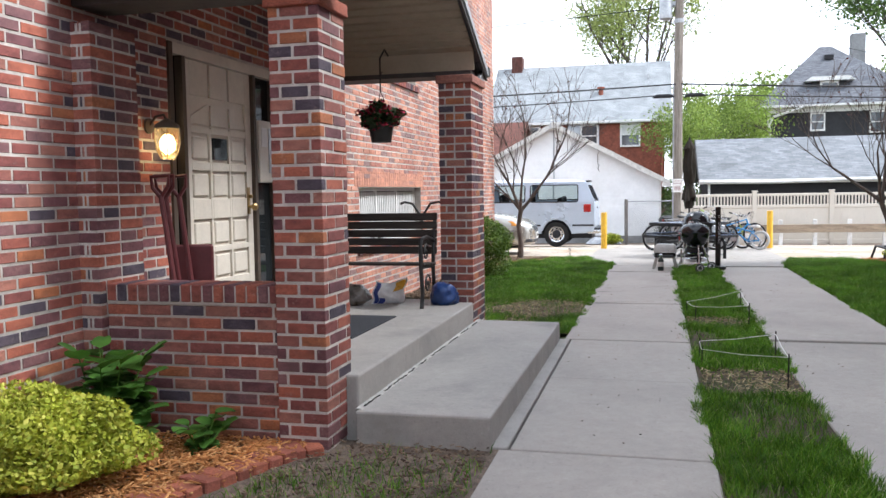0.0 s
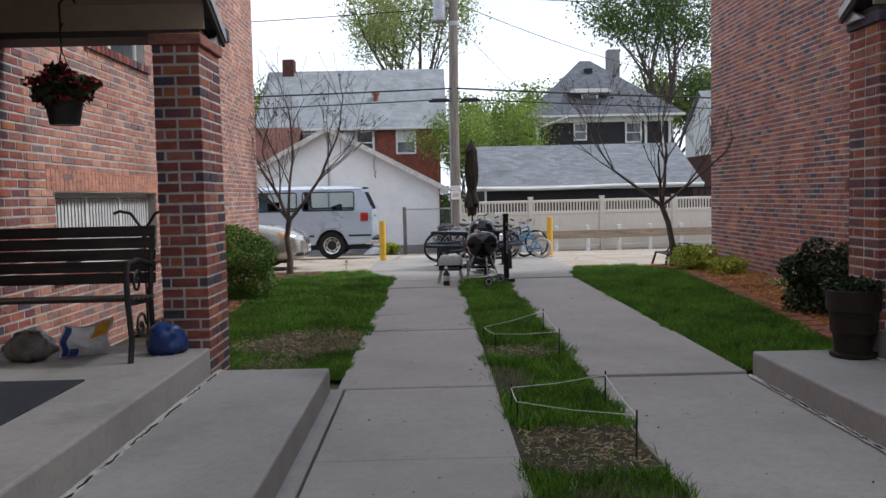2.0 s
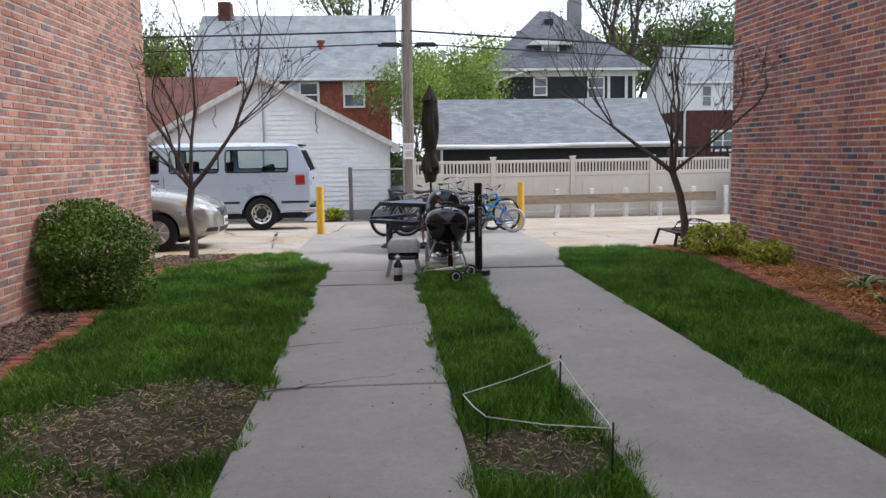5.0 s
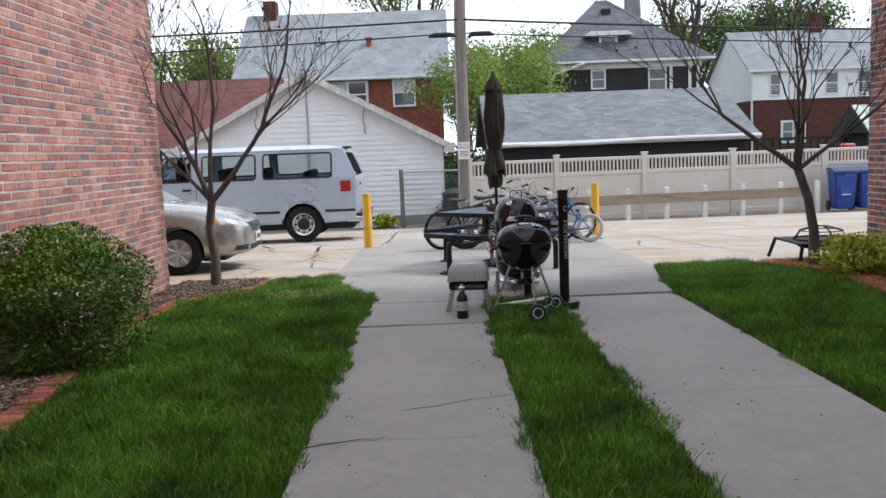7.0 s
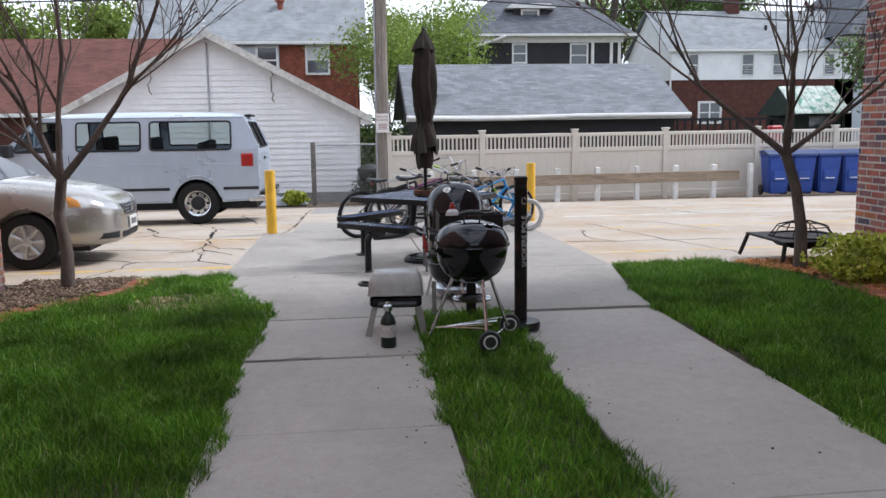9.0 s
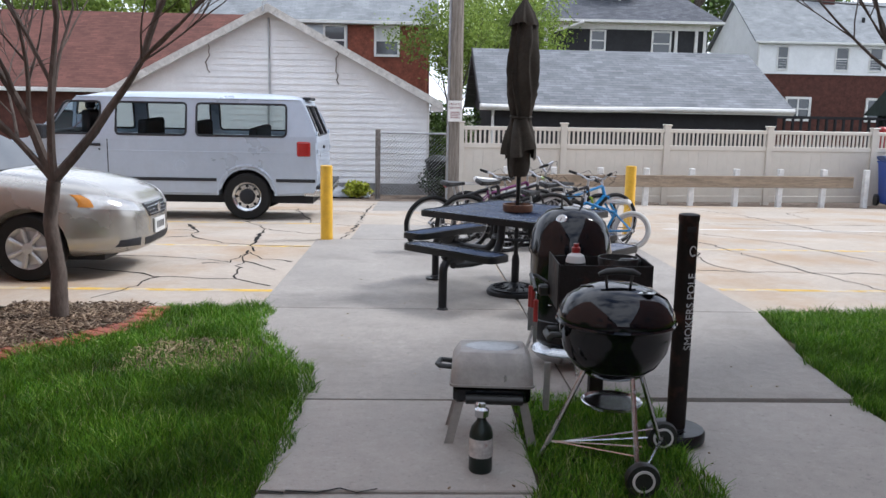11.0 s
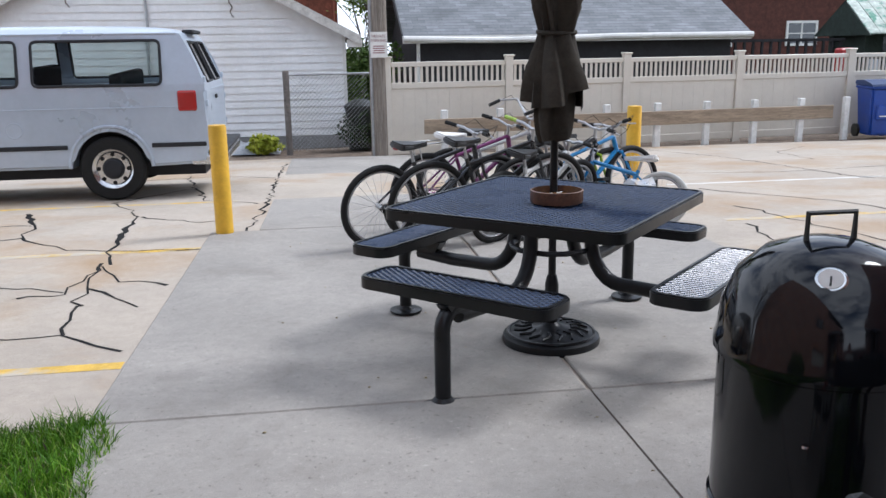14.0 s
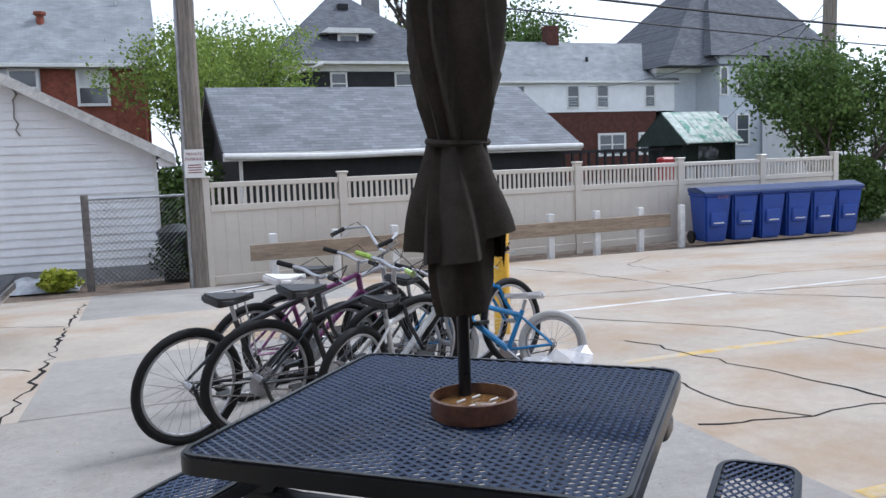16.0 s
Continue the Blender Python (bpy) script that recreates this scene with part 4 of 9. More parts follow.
# playhouse behind the fence
playhouse = thing("playhouse", label="small wooden playhouse with a green and white shingle roof", category="playhouse")
M_GREENWOOD = surf("dark_green_wood", (0.035, 0.05, 0.042), 0.7, var=0.3, fine=20)
M_SHAKE = surf("worn_green_shakes", (0.58, 0.64, 0.58), 0.8, var=0.25, fine=14, coarse=5, bump=0.3, stain=(0.14, 0.32, 0.24), stain_at=(0.52, 0.60))
part("wall", B(14.45, 16.0, 31.0, 32.4, 0.95, 1.62), M_GREENWOOD, playhouse)
for x in (14.35, 15.95):
    for y in (30.9, 32.4):
        part("post", B(x, x + 0.1, y, y + 0.1, -0.6, 1.7), M_GREENWOOD, playhouse)
for r in range(4):
    for c in range(6):
        f = r / 4
        bm = bmesh.new()
        x0 = 14.22 + 0.42 * 0 + c * 0.305
        y0, z0 = 30.55 + 1.1 * f, 1.58 + 0.82 * f
        box(bm, x0 + random.uniform(0, 0.02), x0 + 0.295, y0, y0 + 0.32, z0, z0 + 0.03)
        for v in bm.verts:
            v.co.z += (v.co.y - y0) * 0.74
        part("shingle", bm, M_SHAKE, playhouse)
part("gable", PR([(30.5, 1.55), (31.7, 2.42), (32.9, 1.55)], 14.2, 14.26, "x"), M_GREENWOOD, playhouse)
part("roof_back", PR([(31.68, 2.40), (32.95, 1.55), (32.95, 1.6), (31.68, 2.45)], 14.2, 16.1, "x"), M_GREENWOOD, playhouse)
part("window", B(14.9, 15.55, 30.97, 30.995, 1.15, 1.5), M_GLASS_DK, playhouse)
deck = thing("deck_rail", label="dark wooden deck railing behind a fence", category="railing")
part("top_rail", B(9.8, 14.2, 31.5, 31.6, 1.42, 1.5), M_DARKWALL, deck)
for k in range(18):
    part("baluster", B(9.9 + k * 0.245, 9.96 + k * 0.245, 31.52, 31.58, 0.6, 1.42), M_DARKWALL, deck)
part("floor", B(9.8, 14.2, 31.5, 34, 0.5, 0.6), M_DARKWALL, deck)
red_toy = thing("toy", (13.6, 30.6, -0.5), "red plastic toy behind a fence", "toy")
part("body", B(-0.2, 0.2, -0.15, 0.15, 0.0, 1.75, bevel=0.05), surf("red_plastic", (0.45, 0.03, 0.03), 0.4), red_toy)

# ---------------------------------------------------------------- vinyl fence
fence = thing("fence", label="almond vinyl privacy fence with a picket top", category="fence")


def fy(x):
    return 24.85 + 0.12 * (x - 1.6)


POSTS = [1.6, 3.74, 5.96, 8.26, 10.7, 12.9, 15.1]
for x in POSTS:
    y = fy(x)
    p = part("post", B(x - 0.065, x + 0.065, y - 0.065, y + 0.065, -0.5, 1.24), M_VINYL, fence)
    part("cap", B(x - 0.085, x + 0.085, y - 0.085, y + 0.085, 1.24, 1.275, bevel=0.012), M_VINYL, p)
for xa, xb in zip(POSTS, POSTS[1:]):
    ya, yb = fy(xa) + 0.0, fy(xb)

    def skew(bm):
        for v in bm.verts:
            v.co.y += fy(v.co.x)
        return bm
    part("top_rail", skew(B(xa + 0.066, xb - 0.066, -0.03, 0.03, 1.10, 1.18, bevel=0.008)), M_VINYL, fence)
    part("mid_rail", skew(B(xa + 0.066, xb - 0.066, -0.035, 0.035, 0.74, 0.84, bevel=0.008)), M_VINYL, fence)
    part("bottom_rail", skew(B(xa + 0.066, xb - 0.066, -0.03, 0.03, -0.36, -0.22, bevel=0.008)), M_VINYL, fence)
    n = int((xb - xa - 0.13) / 0.092)
    for k in range(n):
        x = xa + 0.066 + (xb - xa - 0.132) * (k + 0.5) / n
        part("picket", skew(B(x - 0.022, x + 0.022, -0.012, 0.012, 0.84, 1.10)), M_VINYL, fence)
    n = 10
    for k in range(n):
        u, w = xa + 0.066 + (xb - xa - 0.132) * k / n, xa + 0.066 + (xb - xa - 0.132) * (k + 1) / n
        part("panel_board", skew(B(u + 0.001, w - 0.001, -0.012, 0.012, -0.22, 0.74)), M_VINYL, fence)

# timber guard rail on short white posts
guard = thing("guard_rail", label="weathered timber rail on short white posts", category="barrier")
M_WHITEPOST = surf("white_post_paint", (0.70, 0.70, 0.68), 0.6, var=0.15, fine=30)
for k in range(9):
    x = 2.5 + k * 0.965
    y = 24.45 + 0.10 * (x - 2.5)
    part("post", B(x - 0.055, x + 0.055, y - 0.05, y + 0.05, -0.6, 0.40, bevel=0.01), M_WHITEPOST, guard)
bm = B(2.15, 9.9, -0.02, 0.02, 0.02, 0.26, bevel=0.008)
for v in bm.verts:
    v.co.y += 24.38 + 0.10 * (v.co.x - 2.5)
part("rail", bm, M_WOODRAIL, guard)

# chain-link fence and its post beside the garage
chain = thing("chain_fence", label="rusty chain-link fence stub beside a garage", category="fence")
M_RUSTPOST = surf("rusty_post", (0.20, 0.18, 0.165), 0.8, metal=0.3, var=0.3, fine=40, bump=0.3)
part("post", T([(-0.1, 25.75, -0.5), (-0.1, 25.75, 1.05)], 0.055, 8), M_RUSTPOST, chain)
part("top_rail", T([(-0.1, 25.75, 0.98), (1.4, 25.9, 0.98)], 0.022, 6), M_GALV, chain)
bm = bmesh.new()
for k in range(-13, 22):
    for d in (1, -1):
        a = Vector((-0.1 + k * 0.075, 25.76, -0.35))
        x0, x1 = a.x, a.x + d * 1.33
        lo, hi = -0.1, 1.35
        t0, t1 = 0.0, 1.0
        f = lambda t: x0 + (x1 - x0) * t
        ts = [t for t in (np.linspace(0, 1, 20)) if lo <= f(t) <= hi]
        if len(ts) > 1:
            tube(bm, [(f(ts[0]), 25.76 + 0.1 * (f(ts[0]) + 0.1), -0.35 + 1.33 * ts[0]), (f(ts[-1]), 25.76 + 0.1 * (f(ts[-1]) + 0.1), -0.35 + 1.33 * ts[-1])], 0.0035, 3)
part("wire_mesh", bm, M_GALV, chain)
can = thing("trash_can", (1.2, 26.3, far_gz(26.3)), "black plastic trash can beside a garage", "trash can")
M_BLACKPL = surf("black_plastic", (0.02, 0.022, 0.02), 0.5, var=0.2)
part("body", LA([(0.22, 0), (0.28, 0.75)], 14), M_BLACKPL, can, smooth=True)
part("lid", LA([(0.30, 0.75), (0.30, 0.80), (0.15, 0.90), (0.02, 0.92)], 14), M_BLACKPL, can, smooth=True)
tarp = thing("tarp", (-0.85, 26.1, far_gz(26.1)), "crumpled grey plastic sheeting on the ground", "tarp")
bm = bmesh.new()
bmesh.ops.create_grid(bm, x_segments=16, y_segments=8, size=0.5)
for v in bm.verts:
    v.co.x *= 1.15
    v.co.y *= 0.6
    e = max(0, 1 - max(abs(v.co.x) / 0.575, abs(v.co.y) / 0.3) ** 3)
    v.co.z = e * (0.2 + 0.12 * noise.noise(v.co * 6)) + 0.01
part("sheet", bm, surf("grey_tarp", (0.36, 0.38, 0.41), 0.4, var=0.3, fine=20, bump=0.3), tarp, smooth="all")

# utility poles, sign, wires
pole = thing("utility_pole", (1.47, 24.9, far_gz(24.9) - 0.1), "weathered wooden utility pole with a transformer", "utility pole")
part("shaft", T([(0, 0, 0), (0.0, 0, 4), (0.08, 0, 9.6)], [0.165, 0.145, 0.115], 14), M_POLEWOOD, pole, smooth=True)
part("conduit", T([(-0.13, -0.1, 0), (-0.12, -0.1, 5.0)], 0.025, 6), M_GALV, pole)
tr = part("transformer", LA([(0.16, 0), (0.19, 0.03), (0.19, 0.95), (0.17, 1.0), (0.05, 1.03)], 16, (-0.36, -0.1, 6.96)), M_GALV, pole, "pale grey transformer can", smooth=True)
part("bushing", LA([(0.04, 0), (0.05, 0.1), (0.03, 0.2)], 8, (-0.36, -0.1, 7.99)), M_CABLE, tr)
part("bracket", B(-0.25, 0.1, -0.05, 0.05, 7.35, 7.5), M_GALV, pole)
part("band", LA([(0.15, 0), (0.15, 0.12)], 14, (0.04, 0, 6.85)), M_GALV, pole)
for x in (-0.42, 0.5):
    part("cable_case", T([(x - 0.32, -0.12, 4.62 - 0.03 * (x > 0)), (x - 0.2, -0.12, 4.66), (x + 0.2, -0.12, 4.66), (x + 0.32, -0.12, 4.62)], [0.02, 0.06, 0.06, 0.02], 8), M_CABLE, pole, "black cable splice case")
sign = part("sign", B(-0.14, 0.14, -0.205, -0.195, 1.72, 2.13, bevel=0.004), surf("sign_white", (0.75, 0.74, 0.71), 0.4, var=0.06), pole, "white parking sign with dark red lettering")
M_SIGNINK = surf("sign_ink", (0.23, 0.06, 0.06), 0.5, var=0.1)


def text_part(name, words, size, m, material, parent, depth=0.001):
    cu = bpy.data.curves.new(name, "FONT")
    cu.body, cu.size, cu.align_x, cu.align_y, cu.extrude = words, size, "CENTER", "CENTER", depth
    tmp = bpy.data.objects.new(name, cu)
    dg = bpy.context.evaluated_depsgraph_get()
    me = bpy.data.meshes.new_from_object(tmp.evaluated_get(dg))
    bpy.data.objects.remove(tmp)
    me.materials.clear()
    me.materials.append(material)
    ob = new(name, me)
    ob.parent = parent
    ob.matrix_basis = m
    return ob


text_part("lettering", "PRIVATE", 0.062, pose(0, -0.207, 2.06, 90), M_SIGNINK, sign)
text_part("lettering", "PARKING", 0.062, pose(0, -0.207, 1.99, 90), M_SIGNINK, sign)
for k in range(4):
    part("text_bar", B(-0.10 + 0.01 * (k % 2), 0.10 - 0.01 * (k % 2), -0.207, -0.2055, 1.79 + k * 0.036, 1.805 + k * 0.036), M_SIGNINK, sign)
pole2 = thing("utility_pole", (18.3, 30.0, -0.5), "distant grey wooden utility pole", "utility pole")
part("shaft", T([(0, 0, 0), (0.15, 0, 9.5)], [0.22, 0.16], 10), M_POLEWOOD, pole2, smooth=True)
for k, (a, b, r, sag) in enumerate((((-40, 22, 5.0), (1.5, 24.8, 4.55), 0.03, 0.5), ((1.5, 24.8, 4.55), (45, 32, 4.9), 0.035, 0.6), ((-40, 24, 4.3), (1.5, 24.9, 4.25), 0.022, 0.4), ((1.5, 24.9, 4.25), (45, 33, 4.3), 0.022, 0.5),
                                    ((-40, 22, 6.6), (1.4, 24.8, 6.9), 0.018, 0.7), ((1.5, 24.9, 7.3), (45, 30, 8.3), 0.018, 0.8), ((1.5, 24.9, 7.1), (18, 42, 6.4), 0.014, 0.6), ((-40, 25, 7.9), (1.5, 24.9, 8.9), 0.014, 0.5),
                                    ((1.55, 24.9, 8.9), (45, 31, 9.2), 0.014, 0.5), ((1.5, 24.9, 6.6), (9, 52, 6.0), 0.012, 0.4), ((1.5, 24.9, 6.2), (3.0, 44, 10.5), 0.012, 0.2), ((18.3, 30, 4.9), (27, 58, 5.5), 0.015, 0.5), ((18.4, 30, 5.4), (36, 57, 3.0), 0.015, 0.3))):
    a, b = Vector(a), Vector(b)
    pts = [a.lerp(b, t) - Vector((0, 0, sag * 4 * t * (1 - t))) for t in np.linspace(0, 1, 25)]
    w = thing("overhead_wire", tuple(a), "black overhead cable strung between poles", "wire", "overhead wires")
    part("cable", T([p - a for p in pts], r * 0.75, 5), M_CABLE, w)

# wheeled bins
M_BIN = surf("blue_bin_plastic", (0.012, 0.055, 0.30), 0.42, var=0.15, fine=30, coarse=4, bump=0.05)
M_BINLID = surf("dark_blue_lid", (0.02, 0.045, 0.14), 0.45, var=0.15)


def bin_at(loc, rz, first=False):
    b = thing("wheeled_bin", loc, "blue plastic wheeled bin in a row along a fence", "bin", "row of blue bins", rz)
    bm = bmesh.new()
    A = [bm.verts.new(c) for c in ((-0.21, -0.23, 0.06), (0.21, -0.23, 0.06), (0.21, 0.24, 0.06), (-0.21, 0.24, 0.06))]
    C = [bm.verts.new(c) for c in ((-0.27, -0.33, 0.93), (0.27, -0.33, 0.93), (0.27, 0.3, 0.98), (-0.27, 0.3, 0.98))]
    bm.faces.new(A[::-1])
    bm.faces.new(C)
    for i in range(4):
        bm.faces.new((A[i], A[(i + 1) % 4], C[(i + 1) % 4], C[i]))
    bmesh.ops.bevel(bm, geom=bm.edges[:], offset=0.035, segments=2, affect="EDGES")
    body = part("body", bm, M_BIN, b, smooth=True)
    part("front_panel", B(-0.15, 0.15, -0.325, -0.27, 0.35, 0.62, bevel=0.02), M_BIN, body)
    part("grip_bar", T([(-0.10, -0.335, 0.42), (0.10, -0.335, 0.42)], 0.012, 6), M_WHITEPOST, body)
    part("rim", B(-0.285, 0.285, -0.345, 0.31, 0.92, 0.965, bevel=0.015), M_BIN, b)
    part("lid", PR([(-0.36, 0.966), (0.32, 1.0), (0.30, 1.06), (0.0, 1.08), (-0.34, 1.0)], -0.29, 0.29, "x"), M_BINLID, b)
    part("handle", T([(-0.22, 0.33, 1.0), (-0.22, 0.40, 0.98), (0.22, 0.40, 0.98), (0.22, 0.33, 1.0)], 0.015, 6), M_BIN, b)
    for x in (-0.27, 0.24):
        part("wheel", LA([(0.02, 0), (0.125, 0), (0.125, 0.05), (0.02, 0.05)], 14, (x, 0.24, 0.125), "x"), M_BLACKPL, b)
    return b


bin0 = bin_at((10.8, 25.15, far_gz(25.15)), -8)
for k in range(1, 6):
    y = 25.15 - 0.03 * k
    copy_thing(bin0, pose(10.8 + 0.60 * k, y, far_gz(y), 0, 0, -8 + random.uniform(-3, 3)))
scribble = part("paint_scribble", T([(-0.02 + 0.025 * k, -0.348, 0.90 + 0.03 * (-1) ** k) for k in range(9)], 0.006, 4), surf("pink_paint", (0.6, 0.35, 0.4), 0.6), bin0, "pink paint scribble")


# set the far side out at full size
for ob in set(scene.collection.objects) - made_before:
    if ob.parent is None:
        ob.matrix_basis = Matrix.Translation(PLAN_AT) @ Matrix.Diagonal((PLAN_K, PLAN_K, PLAN_K, 1)) @ Matrix.Translation(-PLAN_AT) @ ob.matrix_basis

# satellite dish on the far brick house
dish_tv = thing("satellite_dish", (-8.1, 47.6, 5.95), "grey satellite dish on a pale shingle roof", "satellite dish", rz=-25)
part("mast", T([(0, 0, -0.1), (0, 0, 0.25), (0, -0.08, 0.36)], 0.03, 8), M_GALV, dish_tv)
bowl = part("bowl", LA([(0.02, 0.0), (0.2, 0.03), (0.34, 0.10), (0.36, 0.115), (0.34, 0.09), (0.2, 0.015), (0.02, -0.015)], 28), M_GALV, dish_tv, smooth=True)
bowl.matrix_basis = Matrix.Translation((0, -0.10, 0.42)) @ pose(0, 0, 0, 68, 0, 0)
part("feed_arm", T([(0, -0.12, 0.16), (0, -0.55, 0.30)], 0.02, 6), M_GALV, dish_tv)

# yellow bollards
M_YELLOW = surf("yellow_bollard_paint", (0.72, 0.42, 0.03), 0.5, var=0.12, fine=30, coarse=4, bump=0.06, stain=(0.55, 0.33, 0.06), stain_at=(0.6, 0.75))
bollard = thing("bollard", (-0.42, 17.62, gz(17.62)), "yellow painted steel bollard at the lot's edge", "bollard", "yellow bollards")
part("post", LA([(0.075, -0.1), (0.075, 0.90), (0.07, 0.92), (0.02, 0.925)], 20), M_YELLOW, bollard, smooth=True)
copy_thing(bollard, pose(3.7, 18.9, gz(18.9) + 0.03))

# ---------------------------------------------------------------- picnic table and umbrella
M_BLACKCOAT = surf("black_coated_steel", (0.010, 0.011, 0.013), 0.34, var=0.2, fine=60, coarse=5, bump=0.05)
M_NAVY = surf("dark_blue_coated_mesh", (0.03, 0.052, 0.108), 0.28, var=0.15, fine=60, coarse=5, bump=0.04)
for _m in (M_BLACKCOAT,):
    _m.node_tree.nodes["Principled BSDF"].inputs["Specular IOR Level"].default_value = 0.3
M_BLACKENAMEL, _nt, _p = nodes_of("black_enamel")
_p.inputs["Base Color"].default_value = (0.004, 0.005, 0.007, 1)
_p.inputs["Specular IOR Level"].default_value = 0.42
_n = noise_node(_nt, 14, 5, 0.6)
_nt.links.new(ramp_node(_nt, _n.outputs["Fac"], [(0.35, (0.05,) * 3), (0.75, (0.13,) * 3)]).outputs["Color"], _p.inputs["Roughness"])
M_CHROME = surf("bright_steel", (0.62, 0.63, 0.64), 0.22, metal=1.0, var=0.12, fine=50, bump=0.02)
M_RUBBER = surf("black_rubber", (0.016, 0.016, 0.016), 0.75, var=0.2, fine=80, bump=0.15)


def rounded_rect(hx, hy, r, n=4):
    out = []
    for cx, cy, a in ((hx - r, hy - r, 0), (-hx + r, hy - r, 90), (-hx + r, -hy + r, 180), (hx - r, -hy + r, 270)):
        for k in range(n + 1):
            t = radians(a + 90 * k / n)
            out.append((cx + r * math.cos(t), cy + r * math.sin(t)))
    return out


def lattice(hx, hy, z, gap=0.030, w=0.0105, h=0.008):
    """Expanded steel mesh: two sets of slanting strands in a rectangle."""
    verts, faces = [], []
    for d in (1, -1):
        s = 0.62 * d
        lim = hx + abs(s) * hy
        c = -lim
        while c < lim:
            # strand x = c + s*y
            ys = [-hy, hy]
            lo, hi = -hy, hy
            a, b = sorted(((-hx - c) / s, (hx - c) / s))
            lo, hi = max(lo, a), min(hi, b)
            if hi - lo > 0.01:
                n = len(verts)
                for y in (lo, hi):
                    x = c + s * y
                    for dx, dz in ((-w / 2, 0), (0, h / 2), (w / 2, 0), (0, -h / 2)):
                        verts.append((x + dx, y, z + dz + 0.0015 * d))
                for k in range(4):
                    faces.append((n + k, n + (k + 1) % 4, n + 4 + (k + 1) % 4, n + 4 + k))
            c += gap
    return verts, faces


def mesh_panel(name, parent, hx, hy, z, pivot=None):
    """A mesh top in a thick rounded rim."""
    top = thing(name) if parent is None else None
    outer, inner = rounded_rect(hx, hy, 0.07), rounded_rect(hx - 0.028, hy - 0.028, 0.045)
    bm = bmesh.new()
    O1 = [bm.verts.new((x, y, z + 0.008)) for x, y in outer]
    O0 = [bm.verts.new((x, y, z - 0.045)) for x, y in outer]
    I1 = [bm.verts.new((x, y, z + 0.008)) for x, y in inner]
    I0 = [bm.verts.new((x, y, z - 0.045)) for x, y in inner]
    n = len(outer)
    for i in range(n):
        j = (i + 1) % n
        bm.faces.new((O1[i], O1[j], I1[j], I1[i]))
        bm.faces.new((O0[i], O0[j], O1[j], O1[i]))
        bm.faces.new((I0[i], I1[i], I1[j], I0[j]))
        bm.faces.new((O0[i], I0[i], I0[j], O0[j]))
    bmesh.ops.bevel(bm, geom=[e for e in bm.edges if abs(e.verts[0].co.z - z - 0.008) < 1e-4 and abs(e.verts[1].co.z - z - 0.008) < 1e-4 and len({v in O1 for v in e.verts}) == 1], offset=0.007, segments=2, affect="EDGES")
    rim = part(name, bm, M_BLACKCOAT, parent, smooth=True)
    v, f = lattice(hx - 0.024, hy - 0.024, z)
    mesh_of("steel_mesh", v, f, M_NAVY, rim)
    return rim


TX, TY, TROT = 1.535, 14.27, 46.0
TZ = gz(TY)
table = thing("picnic_table", (TX, TY, TZ), "black steel picnic table with a square mesh top", "picnic table", rz=TROT)
TOP = 0.728
tabletop = mesh_panel("tabletop", table, 0.592, 0.592, TOP - 0.008)
tabletop.matrix_basis = pose(0.0, 0.015, 0.0, 0, 0, 3.2)
for k in range(4):
    a = 90 * k

    def turn(pts):
        c, s = math.cos(radians(a)), math.sin(radians(a))
        return [(x * c - y * s, x * s + y * c, z) for x, y, z in pts]
    # curved stem from the top out to the bench, then the leg to the ground
    stem = [(0.20, 0, TOP - 0.06), (0.21, 0, 0.55)] + [(0.21 + 0.16 * (1 - math.cos(t)), 0, 0.55 - 0.20 * math.sin(t)) for t in np.linspace(0.15, math.pi / 2, 7)] + [(0.60, 0, 0.345), (0.82, 0, 0.36)]
    part("stem", T(turn(stem), 0.034, 10), M_BLACKCOAT, table, smooth=True)
    leg = [(0.74, 0, 0.40), (0.845, 0, 0.40)] + [(0.845 + 0.085 * math.sin(t), 0, 0.315 + 0.085 * math.cos(t)) for t in np.linspace(0.2, math.pi / 2, 6)] + [(0.93, 0, 0.02)]
    lg = part("leg", T(turn(leg), 0.034, 10), M_BLACKCOAT, table, smooth=True)
    fx, fyy, _z = turn([(0.93, 0, 0)])[0]
    part("foot_plate", LA([(0.09, 0.0), (0.09, 0.01), (0.05, 0.016), (0.036, 0.034)], 18, (fx, fyy, 0)), M_BLACKCOAT, lg, smooth=True)
    # bench plank
    bench_part = part("bench_bracket", PR([(0.66, 0.43), (0.93, 0.43), (0.90, 0.395), (0.78, 0.36), (0.70, 0.375)], -0.03, 0.03, "y"), M_BLACKCOAT, table)
    bench_part.rotation_euler = (0, 0, radians(a))
    seat = mesh_panel("bench", table, 0.124, 0.475, 0.478)
    seat.matrix_basis = pose(0, 0, 0, 0, 0, a) @ Matrix.Translation((0.80, 0, 0))
for a in (45, 135):
    c, s = math.cos(radians(a)), math.sin(radians(a))
    part("brace", T([(c * 0.45, s * 0.45, TOP - 0.075), (-c * 0.45, -s * 0.45, TOP - 0.075)], 0.02, 6), M_BLACKCOAT, table)
part("brace_ring", T([(0.2 * math.cos(t), 0.2 * math.sin(t), 0.5) for t in np.linspace(0, 2 * math.pi, 17)[:-1]], 0.014, 6, True), M_BLACKCOAT, table)

